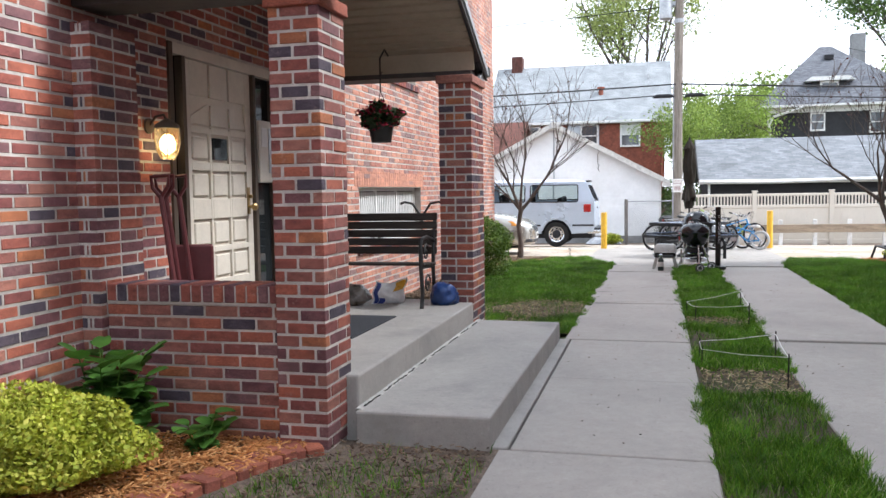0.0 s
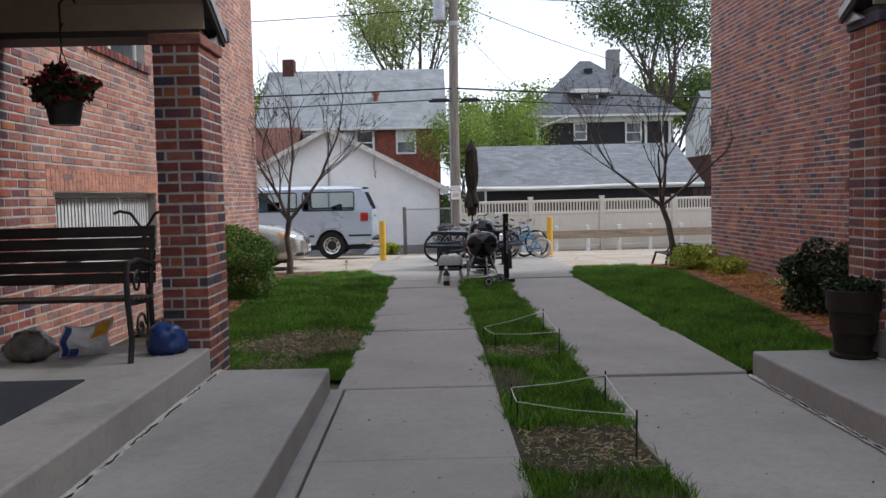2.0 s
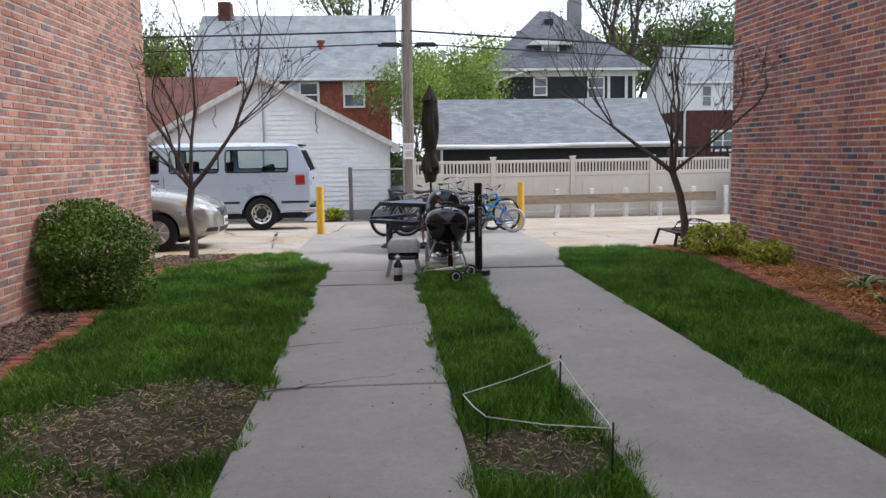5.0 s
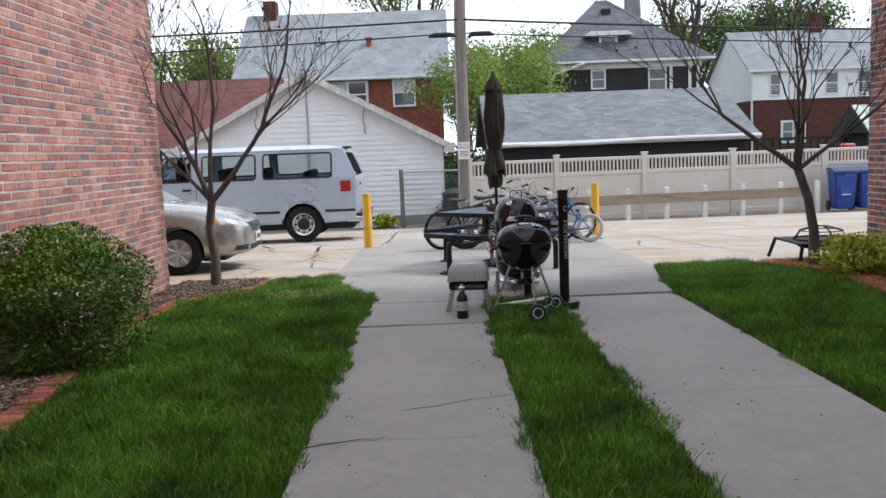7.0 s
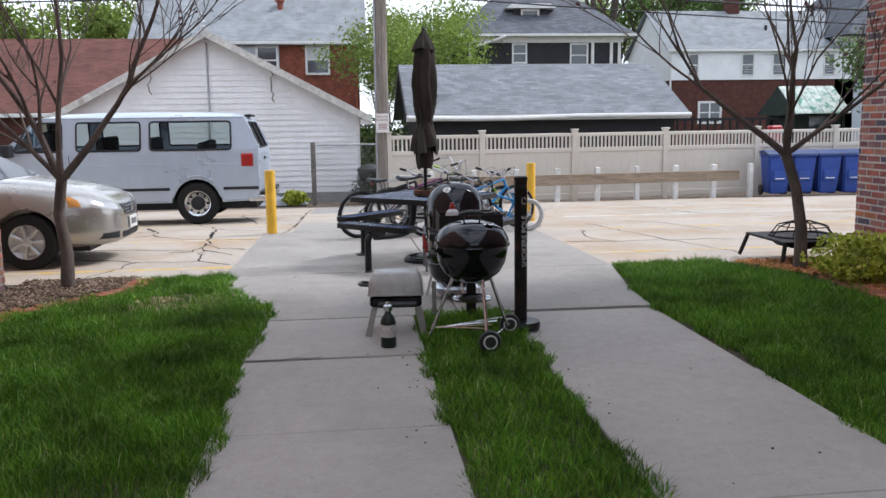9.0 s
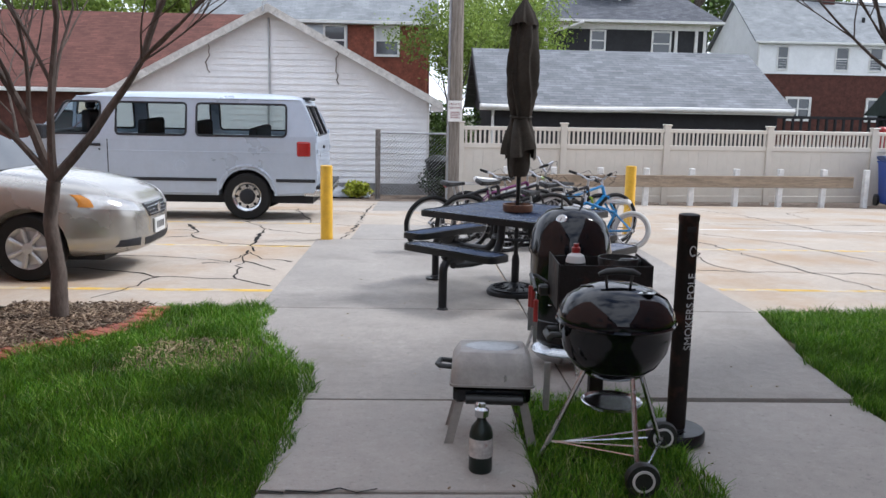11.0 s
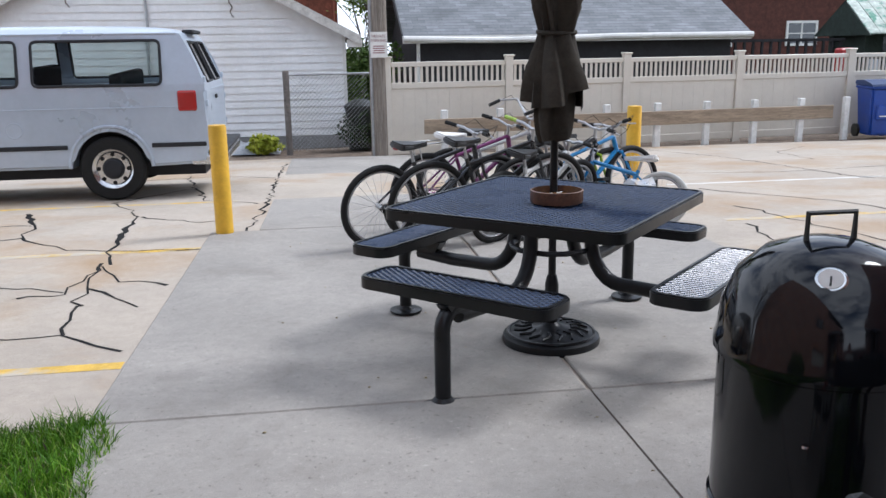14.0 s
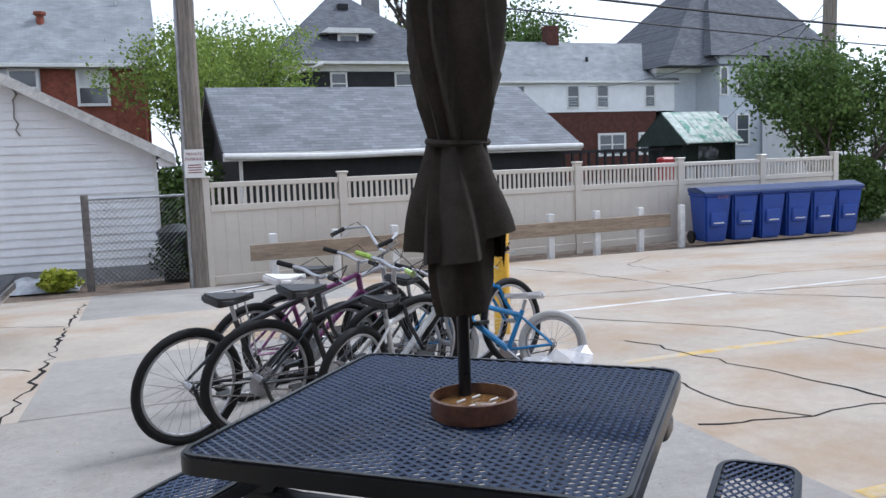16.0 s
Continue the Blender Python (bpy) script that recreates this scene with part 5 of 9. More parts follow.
M_CANVAS = surf("dark_olive_canvas", (0.040, 0.034, 0.026), 0.9, var=0.28, fine=170, coarse=6, bump=0.35, dist=0.003, stain=(0.06, 0.05, 0.04), stain_at=(0.55, 0.75))
umbrella = thing("patio_umbrella", (TX + 0.0, TY, TZ), "closed dark brown patio umbrella tied with a strap", "umbrella")
umbrella.matrix_basis = pose(TX, TY, TZ, 0, 0.2, 0)
part("pole", T([(0, 0, 0.02), (0, 0, 2.38)], 0.019, 12), M_BLACKCOAT, umbrella, smooth=True)
part("collar", LA([(0.03, 0.06), (0.034, 0.08), (0.034, 0.30), (0.026, 0.34), (0.02, 0.35)], 14), M_BLACKCOAT, umbrella, smooth=True)
base = part("base", LA([(0.24, 0.0), (0.245, 0.02), (0.24, 0.04), (0.20, 0.06), (0.14, 0.072), (0.06, 0.085), (0.04, 0.10), (0.03, 0.11)], 40), M_BLACKCOAT, umbrella, smooth=True)
for k in range(16):
    t = 2 * math.pi * k / 16
    part("relief", T([(0.10 * math.cos(t), 0.10 * math.sin(t), 0.080), (0.14 * math.cos(t + 0.12), 0.14 * math.sin(t + 0.12), 0.075), (0.185 * math.cos(t - 0.08), 0.185 * math.sin(t - 0.08), 0.067)], 0.006, 5), M_BLACKCOAT, base)
part("rim_ring", T([(0.215 * math.cos(t), 0.215 * math.sin(t), 0.055) for t in np.linspace(0, 2 * math.pi, 41)[:-1]], 0.008, 6, True), M_BLACKCOAT, base)


def canopy(rows, seg, folds, depth, ragged, seed, lobe=0.10):
    """Gathered cloth round a pole: rows of (z, radius); the folds are creased ridges with rounded valleys, deeper lower down."""
    rnd = random.Random(seed)
    ph = [rnd.uniform(0, 6.28) for _ in range(4)]
    wide = [rnd.uniform(0.65, 1.35) for _ in range(folds)]
    total = sum(wide)
    edges = [sum(wide[:k]) / total * 2 * math.pi for k in range(folds + 1)]
    deep = [rnd.uniform(0.55, 1.3) for _ in range(folds)]
    drop = [rnd.uniform(-1, 1) for _ in range(folds)]
    verts, faces = [], []
    n = len(rows)
    for i, (z, r) in enumerate(rows):
        for k in range(seg):
            t = 2 * math.pi * k / seg
            tw = (t + 0.25 * math.sin(z * 3.1 + ph[0]) + 0.12 * math.sin(z * 9 + ph[1])) % (2 * math.pi)
            g = max(q for q in range(folds) if edges[q] <= tw + 1e-9)
            u = (tw - edges[g]) / (edges[g + 1] - edges[g])
            # each fold leans over its neighbour: a slow rise and a quick fall back
            saw = (u / 0.8) ** 1.3 if u < 0.8 else (1 - (u - 0.8) / 0.2) ** 1.6
            f = 1 + depth * deep[g] * (saw - 0.5) + lobe * math.sin(2 * t + ph[3]) + 0.03 * math.sin(5 * t + z * 14 + ph[2])
            zz = z
            if i >= n - 3:
                zz += ragged * (drop[g] + 0.5 * (u - 0.5)) * (i - n + 4) / 3
            verts.append((r * f * math.cos(t), r * f * math.sin(t), zz))
    for i in range(n - 1):
        for k in range(seg):
            a, b = i * seg + k, i * seg + (k + 1) % seg
            faces.append((a, b, b + seg, a + seg))
    return verts, faces


v, f = canopy([(2.47, 0.012), (2.44, 0.030), (2.40, 0.055), (2.35, 0.085), (2.29, 0.112), (2.25, 0.122)], 96, 8, 0.14, 0.018, 2, 0.04)
mesh_of("canopy_cap", v, f, M_CANVAS, umbrella, True)
v, f = canopy([(2.34, 0.07), (2.24, 0.098), (2.12, 0.112), (2.00, 0.120), (1.88, 0.124), (1.78, 0.122), (1.70, 0.115), (1.62, 0.102), (1.56, 0.088), (1.52, 0.079), (1.50, 0.077)], 144, 8, 0.34, 0.0, 3)
mesh_of("canopy", v, f, M_CANVAS, umbrella, True)
v, f = canopy([(1.51, 0.078), (1.48, 0.084), (1.42, 0.102), (1.36, 0.120), (1.30, 0.134), (1.25, 0.142), (1.20, 0.148)], 144, 7, 0.40, 0.05, 8, 0.14)
mesh_of("canopy_skirt", v, f, M_CANVAS, umbrella, True)
v, f = canopy([(1.42, 0.06), (1.30, 0.086), (1.20, 0.100), (1.12, 0.100), (1.06, 0.090), (1.03, 0.078)], 96, 5, 0.36, 0.03, 5, 0.12)
mesh_of("canopy_inner", v, f, M_CANVAS, umbrella, True)
part("strap", T([(0.086 * math.cos(t), 0.086 * math.sin(t), 1.512 + 0.008 * math.sin(t)) for t in np.linspace(0, 2 * math.pi, 33)[:-1]], 0.011, 6, True), M_CANVAS, umbrella)
part("finial", LA([(0.02, 2.45), (0.022, 2.475), (0.012, 2.49), (0.004, 2.50)], 12), M_CANVAS, umbrella, smooth=True)

M_RUST = surf("rusty_brown_glaze", (0.115, 0.05, 0.025), 0.45, var=0.4, fine=60, coarse=14, bump=0.2, stain=(0.19, 0.10, 0.045), stain_at=(0.5, 0.7))
dish = thing("ash_dish", (1.525, 14.17, TZ + TOP), "round rusty brown ash dish on a mesh table", "ashtray")
part("bowl", LA([(0.10, 0.002), (0.121, 0.004), (0.125, 0.012), (0.124, 0.052), (0.126, 0.062), (0.117, 0.064), (0.113, 0.02), (0.02, 0.018)], 40), M_RUST, dish, smooth=True)
M_WATER, _nt, _p = nodes_of("rain_water")
_p.inputs["Base Color"].default_value = (0.16, 0.085, 0.03, 1)
_p.inputs["Roughness"].default_value = 0.03
part("water", LA([(0.001, 0.034), (0.109, 0.034)], 30, cap=False), M_WATER, dish)
for k in range(5):
    t = k * 1.3
    part("butt", T([(0.05 * math.cos(t), 0.05 * math.sin(t), 0.037), (0.05 * math.cos(t) + 0.03, 0.05 * math.sin(t) + 0.012, 0.038)], 0.004, 6), M_CURTAIN, dish)

# ---------------------------------------------------------------- grills
kettle = thing("kettle_grill", (1.50, 10.58, 0.0), "black enamel kettle grill on thin steel legs", "grill")
part("bowl", LA([(0.05, 0.40), (0.12, 0.42), (0.18, 0.47), (0.215, 0.53), (0.232, 0.60), (0.234, 0.645), (0.238, 0.65)], 40), M_BLACKENAMEL, kettle, smooth=True)
lid = part("lid", LA([(0.241, 0.655), (0.243, 0.67), (0.236, 0.70), (0.205, 0.75), (0.15, 0.785), (0.08, 0.805), (0.01, 0.81)], 40), M_BLACKENAMEL, kettle, smooth=True)
part("lid_rim", T([(0.243 * math.cos(t), 0.243 * math.sin(t), 0.652) for t in np.linspace(0, 2 * math.pi, 49)[:-1]], 0.008, 6, True), M_BLACKENAMEL, kettle)
for hx_ in (-0.055, 0.055):
    part("handle_stay", T([(hx_ * 0.9, -0.02, 0.795), (hx_, -0.02, 0.855)], 0.006, 8), M_BLACKPL, lid, smooth=True)
part("handle", T([(-0.085, -0.02, 0.846), (-0.055, -0.02, 0.858), (0.0, -0.02, 0.863), (0.055, -0.02, 0.858), (0.085, -0.02, 0.846)], [0.009, 0.014, 0.015, 0.014, 0.009], 10), M_BLACKPL, lid, smooth=True)
vent = part("vent", LA([(0.045, 0.0), (0.047, 0.004), (0.01, 0.006)], 20, (0.09, -0.09, 0.787)), M_CHROME, lid, "steel lid vent")
vent.rotation_euler = (0, 0, 0)
for t in (0.3, 2.4, 4.5):
    part("vent_hole", LA([(0.011, 0), (0.011, 0.003)], 10, (0.09 + 0.026 * math.cos(t), -0.09 + 0.026 * math.sin(t), 0.792)), M_BLACKPL, vent)
for (ax, ay), (bx, by), dn in (((-0.13, -0.05), (-0.29, 0.07), 0.0), ((0.05, -0.12), (0.06, -0.25), 0.07), ((0.12, 0.06), (0.26, 0.14), 0.07)):
    part("leg", T([(ax, ay, 0.45), (bx, by, dn)], 0.011, 8), M_CHROME, kettle, "dull steel leg", smooth=True)
for x, y in ((0.07, -0.285), (0.28, 0.165)):
    w = part("wheel", LA([(0.02, -0.02), (0.066, -0.022), (0.072, 0), (0.066, 0.022), (0.02, 0.02)], 22, (x, y, 0.072), "y"), M_BLACKPL, kettle, smooth=True)
    part("hub", LA([(0.036, -0.026), (0.046, -0.026), (0.046, -0.018), (0.036, -0.018)], 18, (x, y, 0.072), "y", False), M_CURTAIN, w, "pale wheel ring")
part("axle", T([(0.07, -0.27, 0.078), (0.28, 0.15, 0.078)], 0.006, 6), M_CHROME, kettle)
for k in range(4):
    part("shelf_wire", T([(-0.26 + 0.01 * k, 0.05 - 0.01 * k, 0.10), (0.06 + 0.05 * k, -0.22 + 0.1 * k, 0.14)], 0.004, 5), M_CHROME, kettle)
pan = part("ash_pan", LA([(0.02, 0.285), (0.12, 0.285), (0.13, 0.30), (0.125, 0.302), (0.118, 0.292), (0.02, 0.29)], 28), M_CHROME, kettle, "dull steel ash pan", smooth=True)
part("side_handle", T([(-0.235, 0.04, 0.60), (-0.275, 0.04, 0.60), (-0.285, 0.04, 0.585), (-0.285, -0.06, 0.585), (-0.275, -0.06, 0.60), (-0.235, -0.06, 0.60)], 0.014, 8), M_BLACKPL, kettle, smooth=True)

M_GREYPAINT = surf("scuffed_grey_paint", (0.34, 0.325, 0.30), 0.5, metal=0.1, var=0.15, fine=50, coarse=6, bump=0.08, stain=(0.25, 0.24, 0.225), stain_at=(0.55, 0.75))
gas = thing("gas_grill", (1.02, 10.92, 0.0), "small portable gas grill with a scuffed grey lid", "grill", rz=-4)
bm = bmesh.new()
A = rounded_rect(0.175, 0.15, 0.03)
rings = []
for sx, sy, z in ((0.99, 0.99, 0.335), (1.03, 1.03, 0.336), (1.03, 1.03, 0.35), (1.0, 1.0, 0.352), (0.985, 0.985, 0.452), (0.965, 0.95, 0.472), (0.80, 0.74, 0.548), (0.77, 0.70, 0.552)):
    rings.append([bm.verts.new((x * sx, y * sy + (0.02 if z > 0.45 else 0), z)) for x, y in A])
for R0, R1 in zip(rings, rings[1:]):
    for i in range(len(A)):
        bm.faces.new((R0[i], R0[(i + 1) % len(A)], R1[(i + 1) % len(A)], R1[i]))
bm.faces.new(rings[-1])
bm.faces.new(rings[0][::-1])
glid = part("lid", bm, M_GREYPAINT, gas, smooth=True)
bm = LA([(0.01, 0.004), (0.112, 0.004), (0.12, -0.002)], 30, (0.0, 0.02, 0.553))
for v in bm.verts:
    v.co.y = 0.02 + (v.co.y - 0.02) * 0.62
part("lid_badge", bm, M_GALV, glid, "oval pressed steel plate")
part("body", B(-0.165, 0.165, -0.13, 0.13, 0.235, 0.333, bevel=0.02), M_BLACKENAMEL, gas)
part("control_box", T([(-0.11, -0.15, 0.27), (0.13, -0.15, 0.27)], 0.026, 10), M_BLACKPL, gas, smooth=True)
part("valve", LA([(0.02, 0), (0.022, 0.07), (0.015, 0.08)], 12, (-0.05, -0.20, 0.20)), M_CHROME, gas)
part("handle", T([(-0.17, -0.03, 0.40), (-0.225, -0.03, 0.405), (-0.235, 0.0, 0.405), (-0.225, 0.07, 0.405), (-0.17, 0.07, 0.40)], 0.014, 8), M_BLACKPL, gas, smooth=True)
for x, y, m in ((-0.15, -0.11, M_GREYPAINT), (0.15, -0.11, M_GREYPAINT), (-0.15, 0.12, M_GREYPAINT), (0.15, 0.12, M_GREYPAINT)):
    part("leg", PR([(x * 0.9 - 0.018, 0.24), (x * 0.9 + 0.018, 0.24), (x * 1.2 + 0.02, 0.0), (x * 1.2 - 0.02, 0.0)], y - 0.006, y + 0.006, "y"), m, gas)
part("latch", B(0.05, 0.06, -0.145, -0.138, 0.34, 0.40), M_CHROME, gas)
side = part("fold_bracket", B(0.235, 0.265, 0.08, 0.10, 0.12, 0.40, bevel=0.005), M_GREYPAINT, gas)

glid.matrix_basis = Matrix.Translation((0, 0, 0.335)) @ Matrix.Diagonal((1.0, 1.0, 0.78, 1.0)) @ Matrix.Translation((0, 0, -0.335))
gas.matrix_basis = gas.matrix_basis @ Matrix.Diagonal((1.06, 1.0, 0.85, 1.0))
M_CANGREEN = surf("dark_green_can", (0.012, 0.022, 0.018), 0.35, metal=0.3, var=0.15)
bottle = thing("gas_bottle", (0.945, 10.53, 0.0), "small dark green gas bottle with a label", "gas bottle")
part("body", LA([(0.042, 0), (0.05, 0.012), (0.05, 0.17), (0.042, 0.20), (0.022, 0.225), (0.018, 0.24)], 22), M_CANGREEN, bottle, smooth=True)
part("valve", LA([(0.012, 0.24), (0.028, 0.245), (0.03, 0.275), (0.016, 0.285), (0.014, 0.30)], 14), M_CHROME, bottle, smooth=True)
part("label_band", LA([(0.0507, 0.075), (0.0507, 0.155)], 22, cap=False), surf("label_paper", (0.5, 0.48, 0.46), 0.6, var=0.3, fine=50, stain=(0.25, 0.04, 0.05), stain_at=(0.48, 0.55)), bottle, "white and red paper label")

smoker = thing("bullet_smoker", (1.585, 12.10, gz(12.08)), "tall black enamel bullet-shaped smoker grill", "smoker")
part("body", LA([(0.15, 0.14), (0.20, 0.20), (0.218, 0.29), (0.222, 0.30), (0.222, 0.315), (0.216, 0.32), (0.216, 0.70), (0.222, 0.705), (0.222, 0.72)], 44), M_BLACKENAMEL, smoker, smooth=True)
sl_ = part("lid", LA([(0.228, 0.715), (0.228, 0.735), (0.222, 0.76), (0.215, 0.83), (0.185, 0.91), (0.13, 0.965), (0.06, 0.99), (0.01, 0.995)], 44), M_BLACKENAMEL, smoker, smooth=True)
part("handle", T([(-0.055, 0, 0.985), (-0.055, 0, 1.055), (0.055, 0, 1.055), (0.055, 0, 0.985)], 0.007, 6), M_BLACKPL, sl_)
th = part("thermometer", LA([(0.03, 0), (0.032, 0.008), (0.028, 0.012), (0.002, 0.013)], 22), M_CHROME, sl_, "steel thermometer dial", smooth=True)
th.matrix_basis = Matrix.Translation((-0.075, -0.13, 0.93)) @ Vector((-0.42, -0.62, 0.66)).to_track_quat("Z", "Y").to_matrix().to_4x4()
part("dial_face", LA([(0.001, 0.0135), (0.024, 0.0135)], 18, cap=False), M_CURTAIN, th)
part("dial_needle", B(-0.002, 0.002, -0.018, 0.006, 0.0138, 0.0148), M_BLACKPL, th)
part("heat_shield", LA([(0.04, 0.040), (0.15, 0.046), (0.19, 0.085), (0.196, 0.10), (0.19, 0.102), (0.15, 0.056), (0.04, 0.05)], 40), M_CHROME, smoker, "bright steel heat shield", smooth=True)
for t in (0.6, 2.7, 4.8):
    part("leg", T([(0.19 * math.cos(t), 0.19 * math.sin(t), 0.22), (0.25 * math.cos(t), 0.25 * math.sin(t), 0.0)], 0.010, 6), M_CHROME, smoker)
for z in (0.42, 0.56):
    for t in (-2.2,):
        part("rivet", LA([(0.008, 0), (0.006, 0.005)], 8, (0.217 * math.cos(t), 0.217 * math.sin(t), z)), M_CHROME, smoker)
part("damper", LA([(0.035, 0), (0.036, 0.004)], 16, (0.17, -0.13, 0.16), "y"), M_CHROME, smoker)
smoker.matrix_basis = smoker.matrix_basis @ Matrix.Diagonal((1.07, 1.07, 0.972, 1.0))

M_REDGRIP = surf("red_handle_plastic", (0.30, 0.02, 0.02), 0.4, var=0.2)
for k, (x, y, z, l) in enumerate(((1.268, 11.47, 0.405, 0.13), (1.272, 11.41, 0.415, 0.10), (1.268, 11.27, 0.375, 0.11))):
    tool = thing("grill_tool", (x, y, z), "steel grill tool with a red handle hung on a bar", "grill tool", "hung grill tools")
    part("handle", T([(0, 0, 0.09), (0, 0, 0.20)], 0.012, 8), M_REDGRIP, tool, smooth=True)
    part("blade", B(-0.010, 0.010, -0.002, 0.002, 0.09 - l, 0.09, bevel=0.0015), M_GALV, tool)
    part("hook", T([(0, 0, 0.20), (0, -0.01, 0.235), (0, 0.02, 0.245)], 0.003, 5), M_CHROME, tool)

M_BLACKIRON = surf("scorched_black_iron", (0.013, 0.010, 0.009), 0.62, var=0.3, fine=60, coarse=8, bump=0.25, stain=(0.075, 0.030, 0.018), stain_at=(0.55, 0.75))
park = thing("park_grill", (1.60, 11.33, 0.0), "scorched black iron box grill on a square post", "grill", rz=-2)
part("post", B(-0.035, 0.035, -0.035, 0.035, -0.1, 0.56, bevel=0.004), M_BLACKIRON, park)
X0, X1, Y0, Y1, Z0, Z1 = -0.245, 0.21, -0.22, 0.15, 0.56, 0.785
part("fire_floor", B(X0, X1, Y0, Y1, Z0, Z0 + 0.006), M_BLACKIRON, park)
for x in (X0, X1 - 0.006):
    part("side_plate", B(x, x + 0.006, Y0, Y1, Z0 + 0.007, Z1), M_BLACKIRON, park)
part("front_plate", B(X0 + 0.007, X1 - 0.007, Y0, Y0 + 0.006, Z0 + 0.007, Z1 - 0.004), M_BLACKIRON, park)
part("back_plate", B(X0 + 0.007, X1 - 0.007, Y1 - 0.006, Y1, Z0 + 0.007, Z1 - 0.02), M_BLACKIRON, park)
for k in range(3):
    part("slot", B(-0.16, -0.12, Y0 - 0.002, Y0 - 0.0005, 0.615 + k * 0.045, 0.627 + k * 0.045), M_RUBBER, park)
for k in range(10):
    part("grate_bar", T([(X0 + 0.02 + k * 0.046, Y0 + 0.007, 0.625), (X0 + 0.02 + k * 0.046, Y1 - 0.007, 0.625)], 0.006, 5), M_BLACKIRON, park)
part("tool_bar", T([(-0.242, 0.13, 0.62), (-0.31, 0.17, 0.655), (-0.335, 0.16, 0.66), (-0.335, -0.08, 0.63)], 0.010, 8), M_BLACKPL, park, smooth=True)
part("side_shelf", B(-0.30, -0.246, 0.06, 0.13, 0.565, 0.62, bevel=0.01), M_BLACKPL, park)
lf = thing("lighter_fluid", (1.465, 11.31, 0.632), "white plastic bottle with a red cap and black label", "bottle")
part("body", LA([(0.04, 0), (0.05, 0.006), (0.05, 0.14), (0.042, 0.165), (0.016, 0.18)], 20), M_CURTAIN, lf, smooth=True)
part("cap", LA([(0.022, 0.18), (0.022, 0.205), (0.013, 0.208), (0.013, 0.225)], 14), M_REDGRIP, lf, smooth=True)
part("label_band", LA([(0.0508, 0.055), (0.0508, 0.132)], 20, cap=False), M_BLACKPL, lf, "black label")
part("label_stripe", LA([(0.0511, 0.072), (0.0511, 0.080)], 20, cap=False), M_REDGRIP, lf)
for z in (0.092, 0.106):
    part("text_bar", LA([(0.0511, z), (0.0511, z + 0.006)], 20, cap=False), M_CURTAIN, lf)
M_DULLSTEEL = surf("sooty_steel", (0.10, 0.098, 0.095), 0.45, metal=0.8, var=0.35, fine=60, coarse=14, bump=0.1)
starter = thing("charcoal_starter", (1.685, 11.33, 0.632), "dull steel charcoal starter basket with slots", "charcoal starter")
for k in range(22):
    a0, a1 = 2 * math.pi * k / 22, 2 * math.pi * (k + 0.55) / 22
    bm = bmesh.new()
    vv = [bm.verts.new((q * math.cos(t), q * math.sin(t), z)) for q in (0.099, 0.096) for t, z in ((a0, 0.06), (a1, 0.06), (a1, 0.13), (a0, 0.13))]
    bm.faces.new(vv[:4])
    bm.faces.new(vv[4:][::-1])
    part("slat", bm, M_DULLSTEEL, starter)
part("drum", LA([(0.098, 0.0), (0.10, 0.003), (0.10, 0.06), (0.097, 0.062), (0.096, 0.004)], 30, cap=False), M_DULLSTEEL, starter, smooth=True)
part("rim", LA([(0.096, 0.128), (0.101, 0.128), (0.101, 0.155), (0.096, 0.155), (0.096, 0.128)], 30, cap=False), M_DULLSTEEL, starter, smooth=True)
part("handle", T([(-0.097, 0.0, 0.075), (-0.22, -0.02, 0.06)], 0.012, 8), M_BLACKPL, starter, smooth=True)
brush = thing("grill_brush", (1.72, 11.36, 0.655), "black grill brush with a pale handle", "brush")
part("head", B(-0.02, 0.12, -0.03, 0.03, 0.06, 0.12, bevel=0.01), M_BLACKPL, brush)
part("handle", T([(0.05, 0, 0.12), (-0.03, -0.02, 0.02)], 0.01, 6), M_CURTAIN, brush)

# smokers' post
butt_post = thing("smoking_post", (1.89, 10.90, 0.0), "black metal smokers pole on a round weighted base", "ash post")
part("base", LA([(0.13, 0.0), (0.135, 0.01), (0.135, 0.045), (0.128, 0.055), (0.05, 0.062)], 36), M_BLACKCOAT, butt_post, smooth=True)
part("post", LA([(0.044, 0.06), (0.044, 1.03), (0.047, 1.035), (0.047, 1.06), (0.03, 1.065)], 24), M_BLACKIRON, butt_post, smooth=True)
M_PALEINK = surf("pale_lettering", (0.5, 0.5, 0.5), 0.6, var=0.2)
text_part("lettering", "SMOKERS POLE", 0.052, pose(0.017, -0.0455, 0.62, 90, 0, 12) @ pose(0, 0, 0, 0, 0, 90), M_PALEINK, butt_post)
part("emblem", T([(0.012 + 0.014 * math.cos(t), -0.0475, 0.90 + 0.022 * math.sin(t)) for t in np.linspace(0.4, 5.5, 12)], 0.003, 4), M_PALEINK, butt_post)
part("mouth", B(-0.02, 0.02, -0.049, -0.04, 0.985, 1.01), M_RUBBER, butt_post)

# ---------------------------------------------------------------- bicycles
M_SPOKE = surf("spoke_steel", (0.5, 0.5, 0.51), 0.35, metal=0.9, var=0.1)
M_SADDLE_BLACK = surf("black_saddle_vinyl", (0.02, 0.02, 0.02), 0.5, var=0.15)
M_SADDLE_WHITE = surf("white_saddle_vinyl", (0.68, 0.67, 0.65), 0.5, var=0.08)


def bike_paint(name, c):
    return surf(name, c, 0.3, metal=0.1, var=0.08, fine=60, bump=0.02, coat=0.4)


